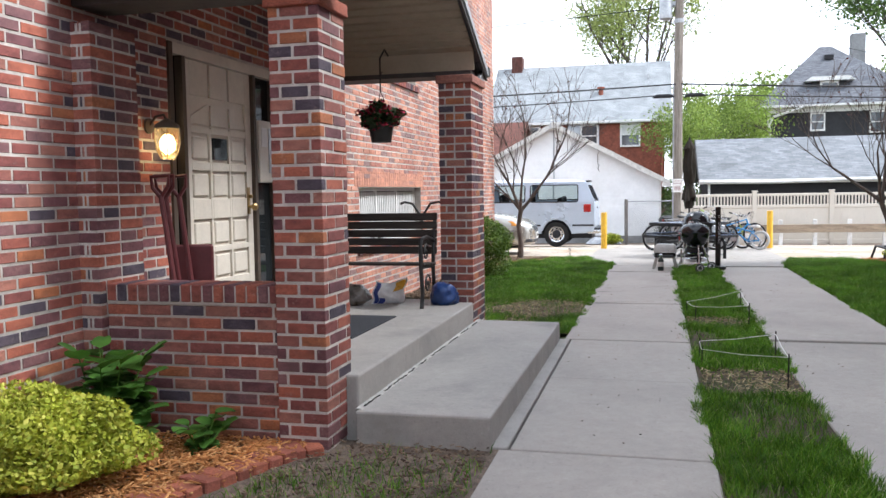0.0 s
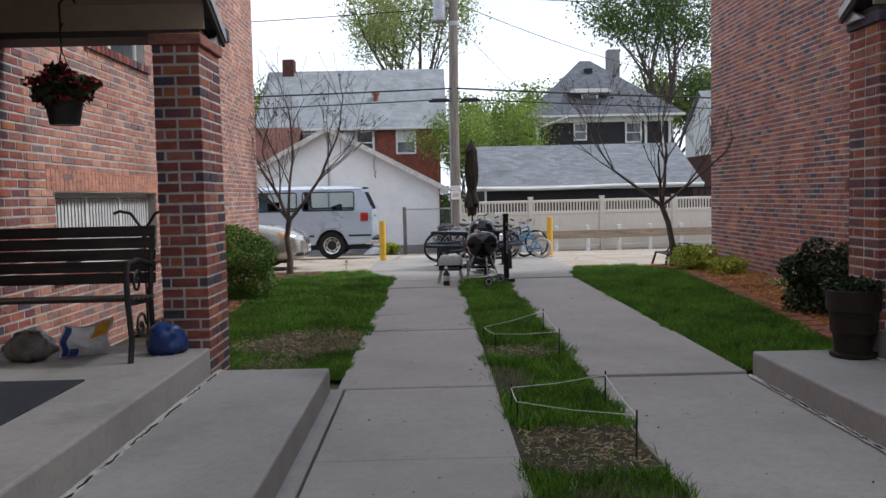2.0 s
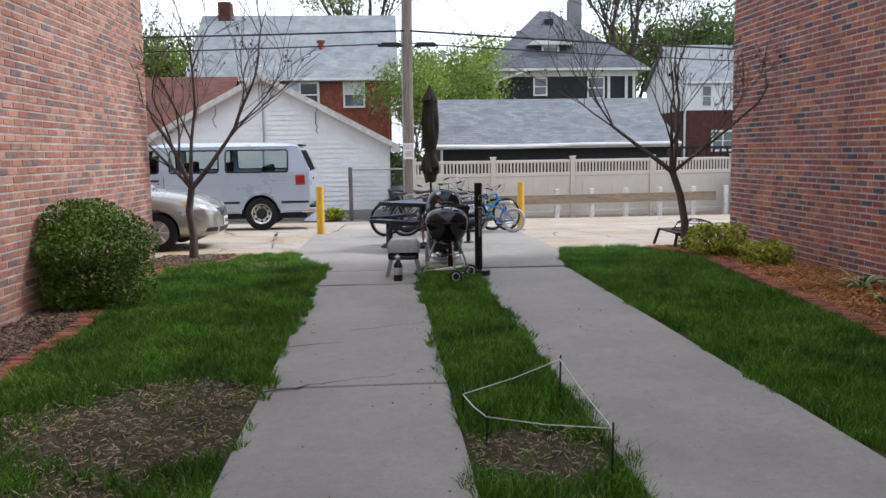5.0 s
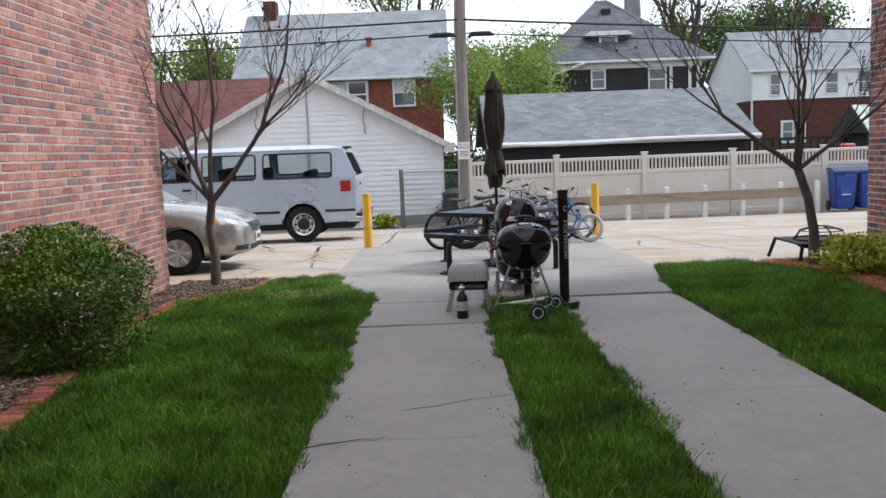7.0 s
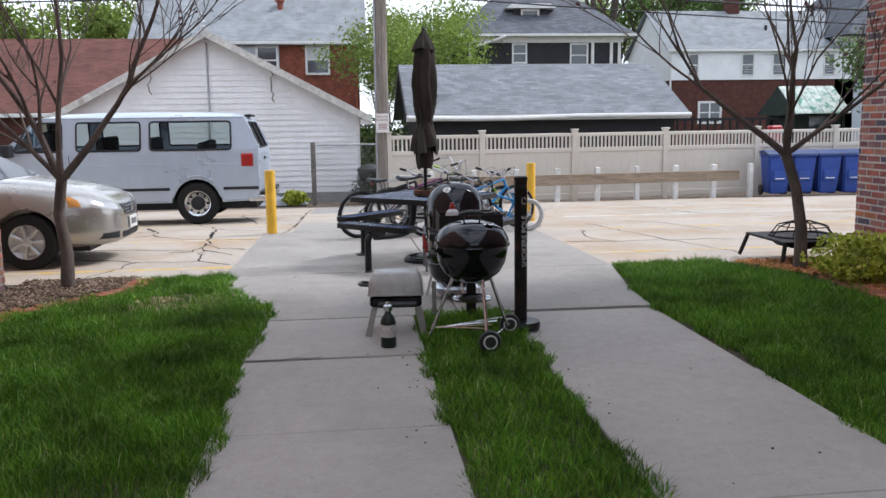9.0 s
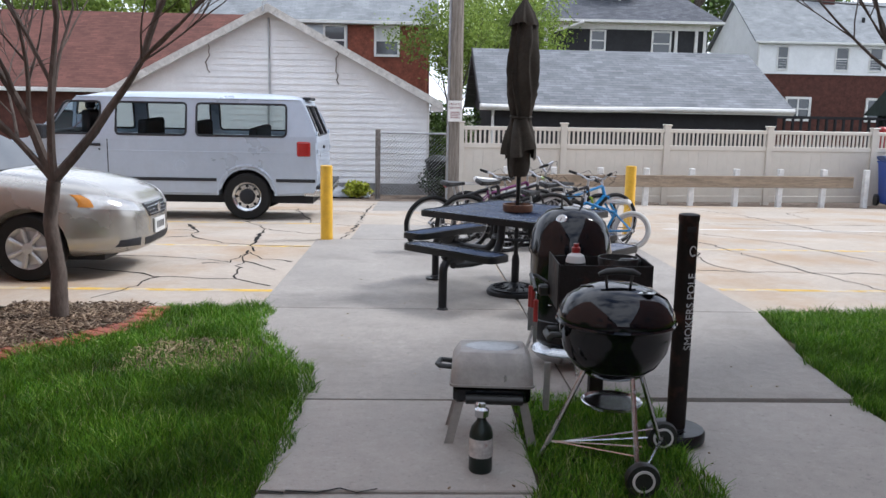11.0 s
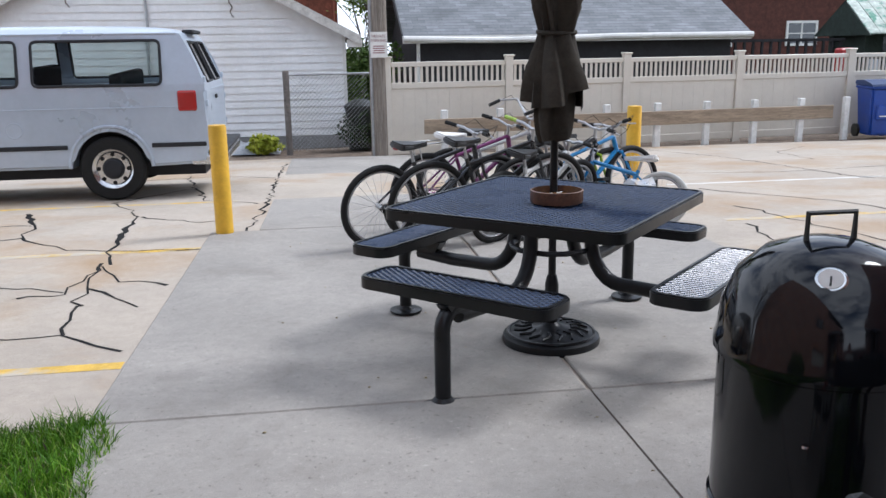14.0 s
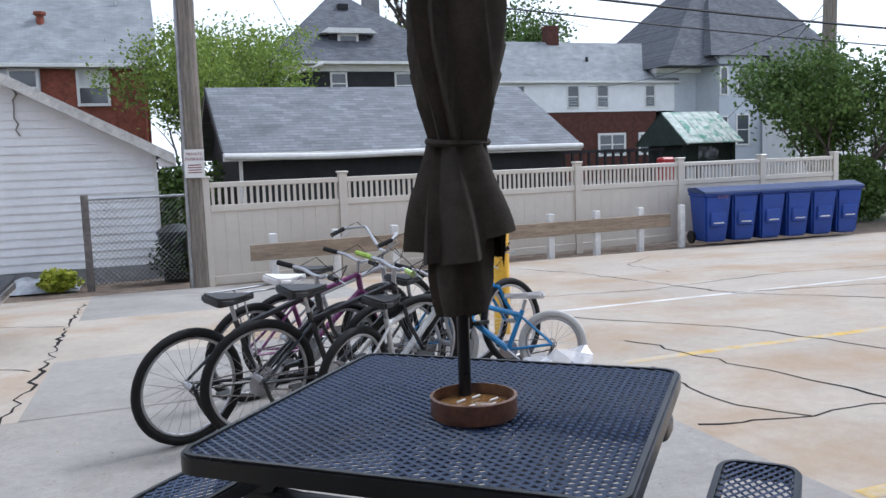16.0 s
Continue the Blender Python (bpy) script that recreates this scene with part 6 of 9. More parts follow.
def wheel_parts(bike, x, r, tyre_m, rim_m):
    w = part("wheel", T([(x + (r - 0.025) * math.cos(t), 0, r + (r - 0.025) * math.sin(t)) for t in np.linspace(0, 2 * math.pi, 41)[:-1]], 0.025, 8, True), tyre_m, bike, smooth="all")
    part("rim", T([(x + (r - 0.056) * math.cos(t), 0, r + (r - 0.056) * math.sin(t)) for t in np.linspace(0, 2 * math.pi, 41)[:-1]], 0.011, 6, True), rim_m, w, smooth="all")
    bm = bmesh.new()
    for k in range(24):
        t, u = 2 * math.pi * k / 24, 2 * math.pi * k / 24 + (0.5 if k % 2 else -0.5)
        tube(bm, [(x + 0.02 * math.cos(u), 0.025 * (-1) ** (k // 2), r + 0.02 * math.sin(u)), (x + (r - 0.055) * math.cos(t), 0, r + (r - 0.055) * math.sin(t))], 0.0014, 3, False)
    part("spoke_set", bm, M_SPOKE, w)
    part("hub", LA([(0.018, -0.045), (0.018, 0.045)], 10, (x, 0, r), "y"), M_SPOKE, w)
    return w


def bicycle(label, loc, rz, lean, paint, r=0.33, saddle=None, bars="flat", tyre=None, rack=False, rim=None, grip=None, fork_m=None, fender=False):
    b = thing("bicycle", label=label, category="bicycle", group="parked bicycles")
    b.matrix_basis = Matrix.Translation(loc) @ pose(0, 0, 0, 0, 0, rz) @ pose(0, 0, 0, lean)
    saddle, tyre, rim, fork_m = saddle or M_SADDLE_BLACK, tyre or M_RUBBER, rim or M_SPOKE, fork_m or paint
    k = r / 0.33
    wheel_parts(b, 0, r, tyre, rim)
    wheel_parts(b, 1.04 * k, r, tyre, rim)
    bb, seat, head0, head1 = (0.43 * k, 0.28 * k), (0.285 * k, 0.66 * k), (0.87 * k, 0.63 * k), (0.84 * k, 0.75 * k)
    V = lambda p, y=0.0: (p[0], y, p[1])
    bm = bmesh.new()
    tube(bm, [V(bb), V(seat)], 0.017, 8)
    tube(bm, [V((0.30 * k, 0.61 * k)), V(head1)], 0.018, 8)
    tube(bm, [V(bb), V(head0)], 0.021, 8)
    tube(bm, [V(head0), V(head1)], 0.022, 8)
    for s in (-1, 1):
        tube(bm, [V(bb, 0.02 * s), (0.0, 0.06 * s, r)], 0.010, 6)
        tube(bm, [(0.30 * k, 0.02 * s, 0.60 * k), (0.0, 0.06 * s, r)], 0.009, 6)
    part("frame", bm, paint, b, smooth=True)
    bm = bmesh.new()
    tube(bm, [V(head0), V((0.895 * k, 0.60 * k))], 0.018, 8)
    for s in (-1, 1):
        tube(bm, [(0.892 * k, 0.05 * s, 0.61 * k), (0.92 * k, 0.055 * s, 0.52 * k), (1.04 * k, 0.055 * s, r)], 0.013, 6)
    tube(bm, [(0.892 * k, -0.05, 0.61 * k), (0.892 * k, 0.05, 0.61 * k)], 0.014, 6)
    part("fork", bm, fork_m, b, smooth=True)
    part("seat_post", T([V(seat), V((0.255 * k, 0.76 * k))], 0.013, 8), M_SPOKE, b)
    bm = bmesh.new()
    zs = 0.76 * k
    top = [(-0.13, 0.075), (-0.11, 0.10), (-0.02, 0.085), (0.05, 0.035), (0.14, 0.02), (0.15, 0.0)]
    ring = [(x, y) for x, y in top] + [(x, -y) for x, y in top[::-1]]
    cx = 0.25 * k
    U = [bm.verts.new((cx + x, y, zs + 0.045 + (0.015 if x < -0.08 else 0))) for x, y in ring]
    L = [bm.verts.new((cx + x * 1.03, y * 1.08, zs + 0.01)) for x, y in ring]
    bm.faces.new(U)
    bm.faces.new(L[::-1])
    for i in range(len(ring)):
        j = (i + 1) % len(ring)
        if (Vector(U[i].co) - Vector(U[j].co)).length > 1e-4:
            bm.faces.new((U[i], U[j], L[j], L[i]))
    bmesh.ops.bevel(bm, geom=[e for e in bm.edges if e.verts[0] in U and e.verts[1] in U] if False else bm.edges[:], offset=0.012, segments=2, affect="EDGES")
    part("saddle", bm, saddle, b, smooth=True)
    hx, hz = 0.82 * k, 0.81 * k
    if bars == "flat":
        pts = [(hx - 0.06, -0.30, hz + 0.075), (hx, -0.12, hz + 0.06), (hx + 0.03, -0.04, hz + 0.03), (hx + 0.03, 0.04, hz + 0.03), (hx, 0.12, hz + 0.06), (hx - 0.06, 0.30, hz + 0.075)]
    else:
        pts = [(hx - 0.24, -0.30, hz + 0.16), (hx - 0.12, -0.31, hz + 0.20), (hx, -0.2, hz + 0.22), (hx + 0.03, -0.04, hz + 0.06), (hx + 0.03, 0.04, hz + 0.06), (hx, 0.2, hz + 0.22), (hx - 0.12, 0.31, hz + 0.20), (hx - 0.24, 0.30, hz + 0.16)]
    hb = part("handlebar", T(pts, 0.012, 8), M_SPOKE, b, smooth=True)
    part("stem", T([V(head1), (hx + 0.02, 0, hz + 0.04)], 0.015, 8), M_SPOKE, b)
    for s in (0, -1):
        p, q = Vector(pts[s]), Vector(pts[1 if s == 0 else -2])
        part("grip", T([p, p + (q - p).normalized() * 0.12], 0.017, 8), grip or M_RUBBER, hb)
        part("brake_lever", T([p + (q - p).normalized() * 0.15, p + (q - p).normalized() * 0.12 + Vector((0.06, 0, -0.02)), p + Vector((0.07, 0, -0.035))], 0.005, 5), M_SPOKE, hb)
        mid = Vector((0.92 * k, 0.0, 0.75 * k))
        part("brake_cable", T([p + (q - p) * 0.8, p + (q - p) * 0.8 + Vector((0.14, 0, 0.05)), mid + Vector((0.1, 0, 0.05)), mid], 0.003, 4), M_CABLE, hb)
    ch = part("chainring", LA([(0.06 * k, -0.062), (0.09 * k, -0.062), (0.09 * k, -0.056), (0.06 * k, -0.056)], 24, (bb[0], 0, bb[1]), "y"), M_SPOKE, b)
    for s, a in ((-1, 0.7), (1, 0.7 + math.pi)):
        ex, ez = bb[0] + 0.165 * k * math.cos(a), bb[1] + 0.165 * k * math.sin(a)
        cr = part("crank", T([V(bb, 0.075 * s), (ex, 0.085 * s, ez)], 0.010, 6), M_SPOKE, b)
        part("pedal", B(ex - 0.045, ex + 0.045, 0.095 * s - 0.045 + 0.04 * s, 0.095 * s + 0.045 + 0.04 * s, ez - 0.012, ez + 0.012), M_BLACKPL, cr)
    part("chain", T([(0.0, -0.06, r + 0.035), V((bb[0], bb[1] + 0.085 * k), -0.06), (bb[0] + 0.085 * k, -0.06, bb[1]), V((bb[0], bb[1] - 0.085 * k), -0.06), (0.0, -0.06, r - 0.035), (-0.03, -0.06, r)], 0.005, 4, True), M_RUSTPOST, b)
    part("derailleur", T([(0.0, -0.065, r), (0.03, -0.065, r - 0.09), (0.07, -0.065, r - 0.16)], 0.012, 6), M_BLACKPL, b)
    if rack:
        bm = bmesh.new()
        for s in (-1, 1):
            tube(bm, [(0.22 * k, 0.05 * s, r * 2 + 0.09), (-0.28, 0.05 * s, r * 2 + 0.09)], 0.006, 5)
            tube(bm, [(0.0, 0.065 * s, r), (-0.10, 0.055 * s, r * 2 + 0.09)], 0.006, 5)
        tube(bm, [(-0.28, -0.05, r * 2 + 0.09), (-0.28, 0.05, r * 2 + 0.09)], 0.006, 5)
        part("rack", bm, M_SPOKE, b)
        part("reflector", B(-0.30, -0.285, -0.03, 0.03, r * 2 + 0.05, r * 2 + 0.10), M_REDGRIP, b, "red reflector")
    if fender:
        part("fender", T([( (r + 0.02) * math.cos(t), 0, r + (r + 0.02) * math.sin(t)) for t in np.linspace(0.6, 3.3, 16)], 0.018, 6), M_SPOKE, b, smooth=True)
    return b


P_PURPLE, P_BLACK, P_WHITE = bike_paint("purple_paint", (0.17, 0.03, 0.13)), bike_paint("black_paint", (0.015, 0.016, 0.018)), bike_paint("white_paint", (0.66, 0.67, 0.66))
P_BLUE, P_SILVER, P_GREEN = bike_paint("bright_blue_paint", (0.02, 0.22, 0.50)), bike_paint("silver_paint", (0.42, 0.42, 0.43)), bike_paint("lime_paint", (0.34, 0.50, 0.04))
M_WHITETYRE = surf("pale_grey_tyre", (0.5, 0.5, 0.48), 0.7, var=0.1)
bicycle("dark city bicycle with a black saddle", (0.84, 16.72, gz(16.9)), 24, 6, P_BLACK)
bicycle("black mountain bicycle with a lime-trimmed saddle", (1.21, 16.66, gz(16.9)), 18, 8, P_BLACK, r=0.345, grip=P_GREEN, fork_m=P_BLACK)
bicycle("purple bicycle with a white saddle and a rear rack", (1.27, 17.47, gz(17.5)), 23, 7, P_PURPLE, saddle=M_SADDLE_WHITE, rack=True)
bicycle("silver bicycle with high swept handlebars", (1.55, 17.85, gz(18.0)), 20, 5, P_SILVER, bars="high", fork_m=M_SPOKE)
bicycle("white bicycle with a black saddle", (1.74, 16.72, gz(17.0)), 34, 10, P_WHITE, r=0.295)
bicycle("lime and black mountain bicycle", (2.02, 17.2, gz(17.5)), 26, 8, P_BLACK, r=0.32, fork_m=P_GREEN)
bicycle("bright blue bicycle with black grips", (2.30, 17.15, gz(17.4)), 24, -8, P_BLUE, r=0.32)
bicycle("small blue bicycle with pale tyres and a white saddle", (3.24, 17.02, gz(17.0)), 152, 12, P_BLUE, r=0.235, tyre=M_WHITETYRE, saddle=M_SADDLE_WHITE)
bag = thing("plastic_bag", (2.16, 14.84, TZ + 0.49), "clear plastic bag slumped on a table bench", "bag")
M_FILM, _nt, _p = nodes_of("clear_film")
_p.inputs["Base Color"].default_value = (0.85, 0.87, 0.9, 1)
_p.inputs["Roughness"].default_value = 0.15
_p.inputs["Alpha"].default_value = 0.35
bm = bmesh.new()
bmesh.ops.create_icosphere(bm, subdivisions=3, radius=0.16)
for v in bm.verts:
    v.co *= 1 + 0.5 * noise.noise(v.co * 11)
    v.co.z = max(0.0, v.co.z * 0.7 + 0.11)
part("film", bm, M_FILM, bag)

# ---------------------------------------------------------------- vehicles
M_VANPAINT = surf("silver_blue_van_paint", (0.46, 0.525, 0.615), 0.32, metal=0.25, var=0.05, fine=20, coarse=1.0, bump=0.0, coat=0.4)
M_CARPAINT = surf("silver_beige_car_paint", (0.40, 0.38, 0.345), 0.24, metal=0.7, var=0.05, fine=20, coarse=1.0, bump=0.0, coat=0.5)
M_CARGLASS, _nt, _p = nodes_of("vehicle_glass")
_p.inputs["Base Color"].default_value = (0.02, 0.024, 0.026, 1)
_p.inputs["Roughness"].default_value = 0.04
_p.inputs["Specular IOR Level"].default_value = 0.45
M_TAIL = surf("red_tail_lamp", (0.36, 0.014, 0.012), 0.2, var=0.1, coat=0.6)
M_LAMP = surf("clear_lamp", (0.6, 0.6, 0.58), 0.12, metal=0.5, var=0.15, coat=0.8)
M_AMBER = surf("amber_lamp", (0.55, 0.22, 0.03), 0.2, var=0.1)
M_HUBCAP = surf("silver_wheel_cover", (0.55, 0.55, 0.55), 0.35, metal=0.5, var=0.08)
M_DARKTRIM = surf("dark_trim_plastic", (0.025, 0.026, 0.03), 0.6, var=0.1)


def road_wheel(car, x, y, r, w, out, spokes, rim_m):
    t = part("wheel", LA([(r * 0.62, -w / 2), (r * 0.93, -w / 2), (r, -w / 2 + 0.03), (r, w / 2 - 0.03), (r * 0.93, w / 2), (r * 0.62, w / 2)], 32, (x, y, r), "y", False), M_RUBBER, car, smooth=True)
    yo = y + out * (w / 2 - 0.035)
    part("rim", LA([(0.02, -0.01 * out), (r * 0.5, -0.012 * out), (r * 0.60, 0.02 * out), (r * 0.66, 0.028 * out), (r * 0.66, -0.02 * out)], 28, (x, yo, r), "y"), rim_m, t, smooth=True)
    for k in range(spokes):
        a = 2 * math.pi * k / spokes
        part("spoke" if spokes > 5 else "hole", T([(x + r * 0.16 * math.cos(a), yo + out * 0.022, r + r * 0.16 * math.sin(a)), (x + r * 0.58 * math.cos(a), yo + out * 0.02, r + r * 0.58 * math.sin(a))], [r * 0.05, r * 0.085], 6), rim_m, t)
    hr = 0.34 if spokes == 0 else 0.2
    part("hub_cap", LA([(r * hr, 0), (r * hr * 0.8, 0.035 * out), (0.01, 0.045 * out)], 16, (x, yo, r), "y"), M_DARKTRIM if spokes == 0 else rim_m, t, smooth=True)


def side_panel(parent, name, pts, y_of, material, out=0.006, sides=(-1, 1)):
    """Thin panes lying on both leaning sides, one mesh a side: pts of (x, z); y_of gives the side's y at z."""
    panes = []
    for s in sides:
        bm = bmesh.new()
        vs = [bm.verts.new((x, s * (y_of(z) + out), z)) for x, z in pts]
        wv = [bm.verts.new((x, s * (y_of(z) - 0.02), z)) for x, z in pts]
        bm.faces.new(vs)
        n = len(pts)
        for i in range(n):
            bm.faces.new((vs[i], vs[(i + 1) % n], wv[(i + 1) % n], wv[i]))
        panes.append(part(name, bm, material, parent))
    return panes


M_TINTGLASS, _nt, _p = nodes_of("tinted_vehicle_glass")
_p.inputs["Base Color"].default_value = (0.50, 0.58, 0.57, 1)
_p.inputs["Roughness"].default_value = 0.02
_p.inputs["IOR"].default_value = 1.15
_p.inputs["Transmission Weight"].default_value = 1.0
M_SEAT = surf("dark_grey_seat_cloth", (0.03, 0.03, 0.034), 0.9, var=0.2, fine=90, bump=0.1)


def rounded_window(x0, x1, z0, z1, r=0.05, slant=0.0):
    """Outline of a side window with rounded corners; slant moves its front edge back towards the top."""
    out = []
    for cx, cz, a in ((x1 - r, z1 - r, 0), (x0 + r, z1 - r, 90), (x0 + r, z0 + r, 180), (x1 - r, z0 + r, 270)):
        for k in range(4):
            t = radians(a + 30 * k)
            x, z = cx + r * math.cos(t), cz + r * math.sin(t)
            out.append((x + (slant * (z - z0) / (z1 - z0) if cx < (x0 + x1) / 2 else 0), z))
    return out


def van():
    """Body along x, tail at x = 0, nose to -x, middle of the width at y = 0; the cabin is hollow behind its glass."""
    v = thing("van", (-0.85, 21.4, gz(20.6)), "silver-blue passenger van with tinted side windows", "van")
    hw, belt, top = 0.98, 1.23, 1.87
    yo = lambda z: hw * (1 - 0.125 * max(0, (z - belt) / (top - belt)) ** 1.3)
    xr = lambda z: 0.0 - 0.26 * max(0, (z - belt) / (top - belt)) ** 1.5
    out = [(-0.02, 0.40), (0.0, 0.62), (0.01, belt), (-4.42, belt), (-4.75, 1.18), (-5.08, 1.06), (-5.16, 0.90), (-5.16, 0.42)]
    for x in (-4.05, -1.10):
        for k in range(13):
            t = math.pi - math.pi * k / 12
            out.append((x + 0.44 * math.cos(t), 0.38 + 0.45 * math.sin(t)))
    bm = PR(out, -hw, hw, "y")
    bmesh.ops.bevel(bm, geom=[e for e in bm.edges if abs(e.verts[0].co.y) > 0.9 and e.verts[0].co.y * e.verts[1].co.y > 0 and min(e.verts[0].co.z, e.verts[1].co.z) < belt - 0.02], offset=0.035, segments=3, affect="EDGES")
    part("lower_body", bm, M_VANPAINT, v, smooth=True)
    wins = [(-1.86, -0.48, 0.0), (-3.09, -2.02, 0.0), (-4.13, -3.33, 0.26)]
    z0, z1 = belt + 0.075, top - 0.075
    xf = lambda z: -4.42 + 0.72 * (z - belt) / (top - belt)
    # sides of the cabin: sill, header and pillars round the three windows
    def wall(pts):
        side_panel(v, "cabin_side", pts, yo, M_VANPAINT, 0.0)
    wall([(xf(belt - 0.01), belt - 0.01), (xr(belt), belt - 0.01), (xr(z0), z0), (xf(z0), z0)])
    wall([(xf(z1), z1), (xr(z1), z1), (xr(top), top), (xf(top), top)])
    wall([(-0.48, z0), (xr(z0), z0), (xr((z0 + z1) / 2), (z0 + z1) / 2), (xr(z1), z1), (-0.48, z1)])
    wall([(-2.02, z0), (-1.86, z0), (-1.86, z1), (-2.02, z1)])
    wall([(-3.33, z0), (-3.09, z0), (-3.09, z1), (-3.33, z1)])
    wall([(xf(z0), z0), (-4.13, z0), (-3.87, z1), (xf(z1), z1)])
    for a, b, sl_ in wins:
        ring = rounded_window(a, b, z0, z1, 0.055, sl_)
        for s, g in zip((-1, 1), side_panel(v, "side_window", [(a, z0), (b, z0), (b, z1), (a + sl_, z1)], yo, M_TINTGLASS, -0.012)):
            g.visible_shadow = False
            part("window_seal", T([(x, s * (yo(z) + 0.002), z) for x, z in ring], 0.017, 6, True), M_DARKTRIM, g, smooth=True)
    # tail: frame round two door windows, lamps, bumper, hinges
    for ya, yb, za, zb in ((-0.97, 0.97, belt - 0.01, z0), (-0.88, 0.88, z1, top), (-0.07, 0.07, z0, z1)):
        bm = bmesh.new()
        bm.faces.new([bm.verts.new((xr(z), y, z)) for y, z in ((ya, za), (yb, za), (yb * (0.95 if abs(yb) > 0.5 else 1), zb), (ya * (0.95 if abs(ya) > 0.5 else 1), zb))])
        part("tail_panel", bm, M_VANPAINT, v)
    for s in (-1, 1):
        bm = bmesh.new()
        bm.faces.new([bm.verts.new((xr(z), s * y, z)) for y, z in ((0.66, z0), (yo(z0), z0), (yo(z1), z1), (0.62, z1))])
        part("tail_panel", bm, M_VANPAINT, v)
        bm = bmesh.new()
        bm.faces.new([bm.verts.new((xr(z) - 0.006, s * y, z)) for y, z in ((0.07, z0), (0.66, z0), (0.62, z1), (0.07, z1))])
        gl = part("rear_window", bm, M_TINTGLASS, v)
        gl.visible_shadow = False
        part("window_seal", T([(xr(z) + 0.004, s * y, z) for y, z in ((0.09, z0 + 0.02), (0.64, z0 + 0.02), (0.60, z1 - 0.02), (0.09, z1 - 0.02))], 0.014, 6, True), M_DARKTRIM, gl)
        tl = part("tail_lamp", B(-0.32, -0.10, min(s * 0.80, s * 1.0), max(s * 0.80, s * 1.0), 1.00, 1.24, bevel=0.03, seg=2), M_TAIL, v, "red tail lamp")
        part("reverse_lens", B(-0.30, -0.12, min(s * 0.998, s * 1.004), max(s * 0.998, s * 1.004), 1.02, 1.06, bevel=0.003), M_TAIL, tl)
        for z in (0.72, 1.05, 1.32):
            part("hinge", B(xr(z) - 0.01, xr(z) + 0.02, min(s * 0.90, s * 0.95), max(s * 0.90, s * 0.95), z, z + 0.07, bevel=0.005), M_VANPAINT, v)
    part("tail_handle", B(0.01, 0.03, -0.16, -0.04, 1.10, 1.15, bevel=0.006), M_DARKTRIM, v)
    # roof: a crowned shell with rounded edges
    bm = bmesh.new()
    rows = []
    for x, w, h in ((xf(top) - 0.02, 0.97, 0.0), (-3.62, 0.985, 0.045), (-3.40, 1.0, 0.085), (-2.8, 1.0, 0.105), (-1.8, 1.0, 0.11), (-0.9, 1.0, 0.10), (-0.50, 1.0, 0.075), (-0.34, 0.99, 0.04), (xr(top), 0.97, 0.0)):
        rows.append([bm.verts.new((x, yo(top) * w * q, top + h * (1 - abs(q) ** 3.5))) for q in (-1, -0.97, -0.9, -0.75, -0.4, 0, 0.4, 0.75, 0.9, 0.97, 1)])
    for A, C in zip(rows, rows[1:]):
        for k in range(10):
            bm.faces.new((A[k], A[k + 1], C[k + 1], C[k]))
    part("roof", bm, M_VANPAINT, v, smooth="all")
    for s in (-1, 1):
        part("drip_rail", T([(xf(top), s * yo(top), top), (xr(top) - 0.03, s * (yo(top) + 0.004), top)], 0.012, 6), M_VANPAINT, v)
    part("stop_lamp", B(-0.30, -0.17, -0.34, 0.34, top + 0.005, top + 0.05, bevel=0.012), M_DARKTRIM, v, "dark raised stop lamp")
    bm = bmesh.new()
    bm.faces.new([bm.verts.new((xf(z), y, z)) for y, z in ((-0.88, belt), (0.88, belt), (0.80, top), (-0.80, top))])
    wsx = part("windscreen", bm, M_TINTGLASS, v)
    wsx.visible_shadow = False
    # seats whose backs show through the glass
    for x, ya, yb, h in ((-3.62, -0.72, -0.22, 1.66), (-3.62, 0.22, 0.72, 1.66), (-2.75, -0.75, 0.45, 1.52), (-1.95, -0.75, 0.45, 1.50), (-1.02, -0.78, 0.78, 1.42)):
        st = part("seat_back", B(x - 0.07, x + 0.07, ya, yb, belt - 0.02, h, bevel=0.04, seg=2), M_SEAT, v)
        if h > 1.6:
            part("head_rest", B(x - 0.05, x + 0.05, (ya + yb) / 2 - 0.13, (ya + yb) / 2 + 0.13, h + 0.01, h + 0.15, bevel=0.035, seg=2), M_SEAT, st)
    part("dashboard", B(-4.40, -4.05, -0.80, 0.80, belt - 0.02, belt + 0.08, bevel=0.03), M_DARKTRIM, v)
    part("headliner", B(-3.60, -0.40, -0.76, 0.76, top + 0.005, top + 0.02), M_SEAT, v)
    for a, b in ((-3.60, -1.56), (-0.64, -0.03)):
        for s in (-1, 1):
            part("rub_strip", B(a, b, s * (hw + 0.006) - 0.008, s * (hw + 0.006) + 0.008, 0.60, 0.65, bevel=0.004), M_DARKTRIM, v)
    for s in (-1, 1):
        part("crease", T([(-4.5, s * hw, 1.055), (-0.24, s * hw, 1.055)], 0.007, 6), M_VANPAINT, v)
        for x in (-1.10, -4.05):
            part("wheel_arch", T([(x + 0.455 * math.cos(t), s * (hw - 0.004), 0.385 + 0.465 * math.sin(t)) for t in np.linspace(0, math.pi, 19)], 0.022, 7), M_VANPAINT, v, smooth=True)
    rb = part("rear_bumper", B(-0.22, 0.17, -0.97, 0.97, 0.38, 0.50, bevel=0.03, seg=2), M_CHROME, v)
    part("bumper_pad", B(-0.20, 0.18, -0.96, 0.96, 0.501, 0.555, bevel=0.015), M_DARKTRIM, rb, "black rubber step pad")
    part("front_bumper", B(-5.28, -5.12, -0.95, 0.95, 0.36, 0.55, bevel=0.03), M_CHROME, v)
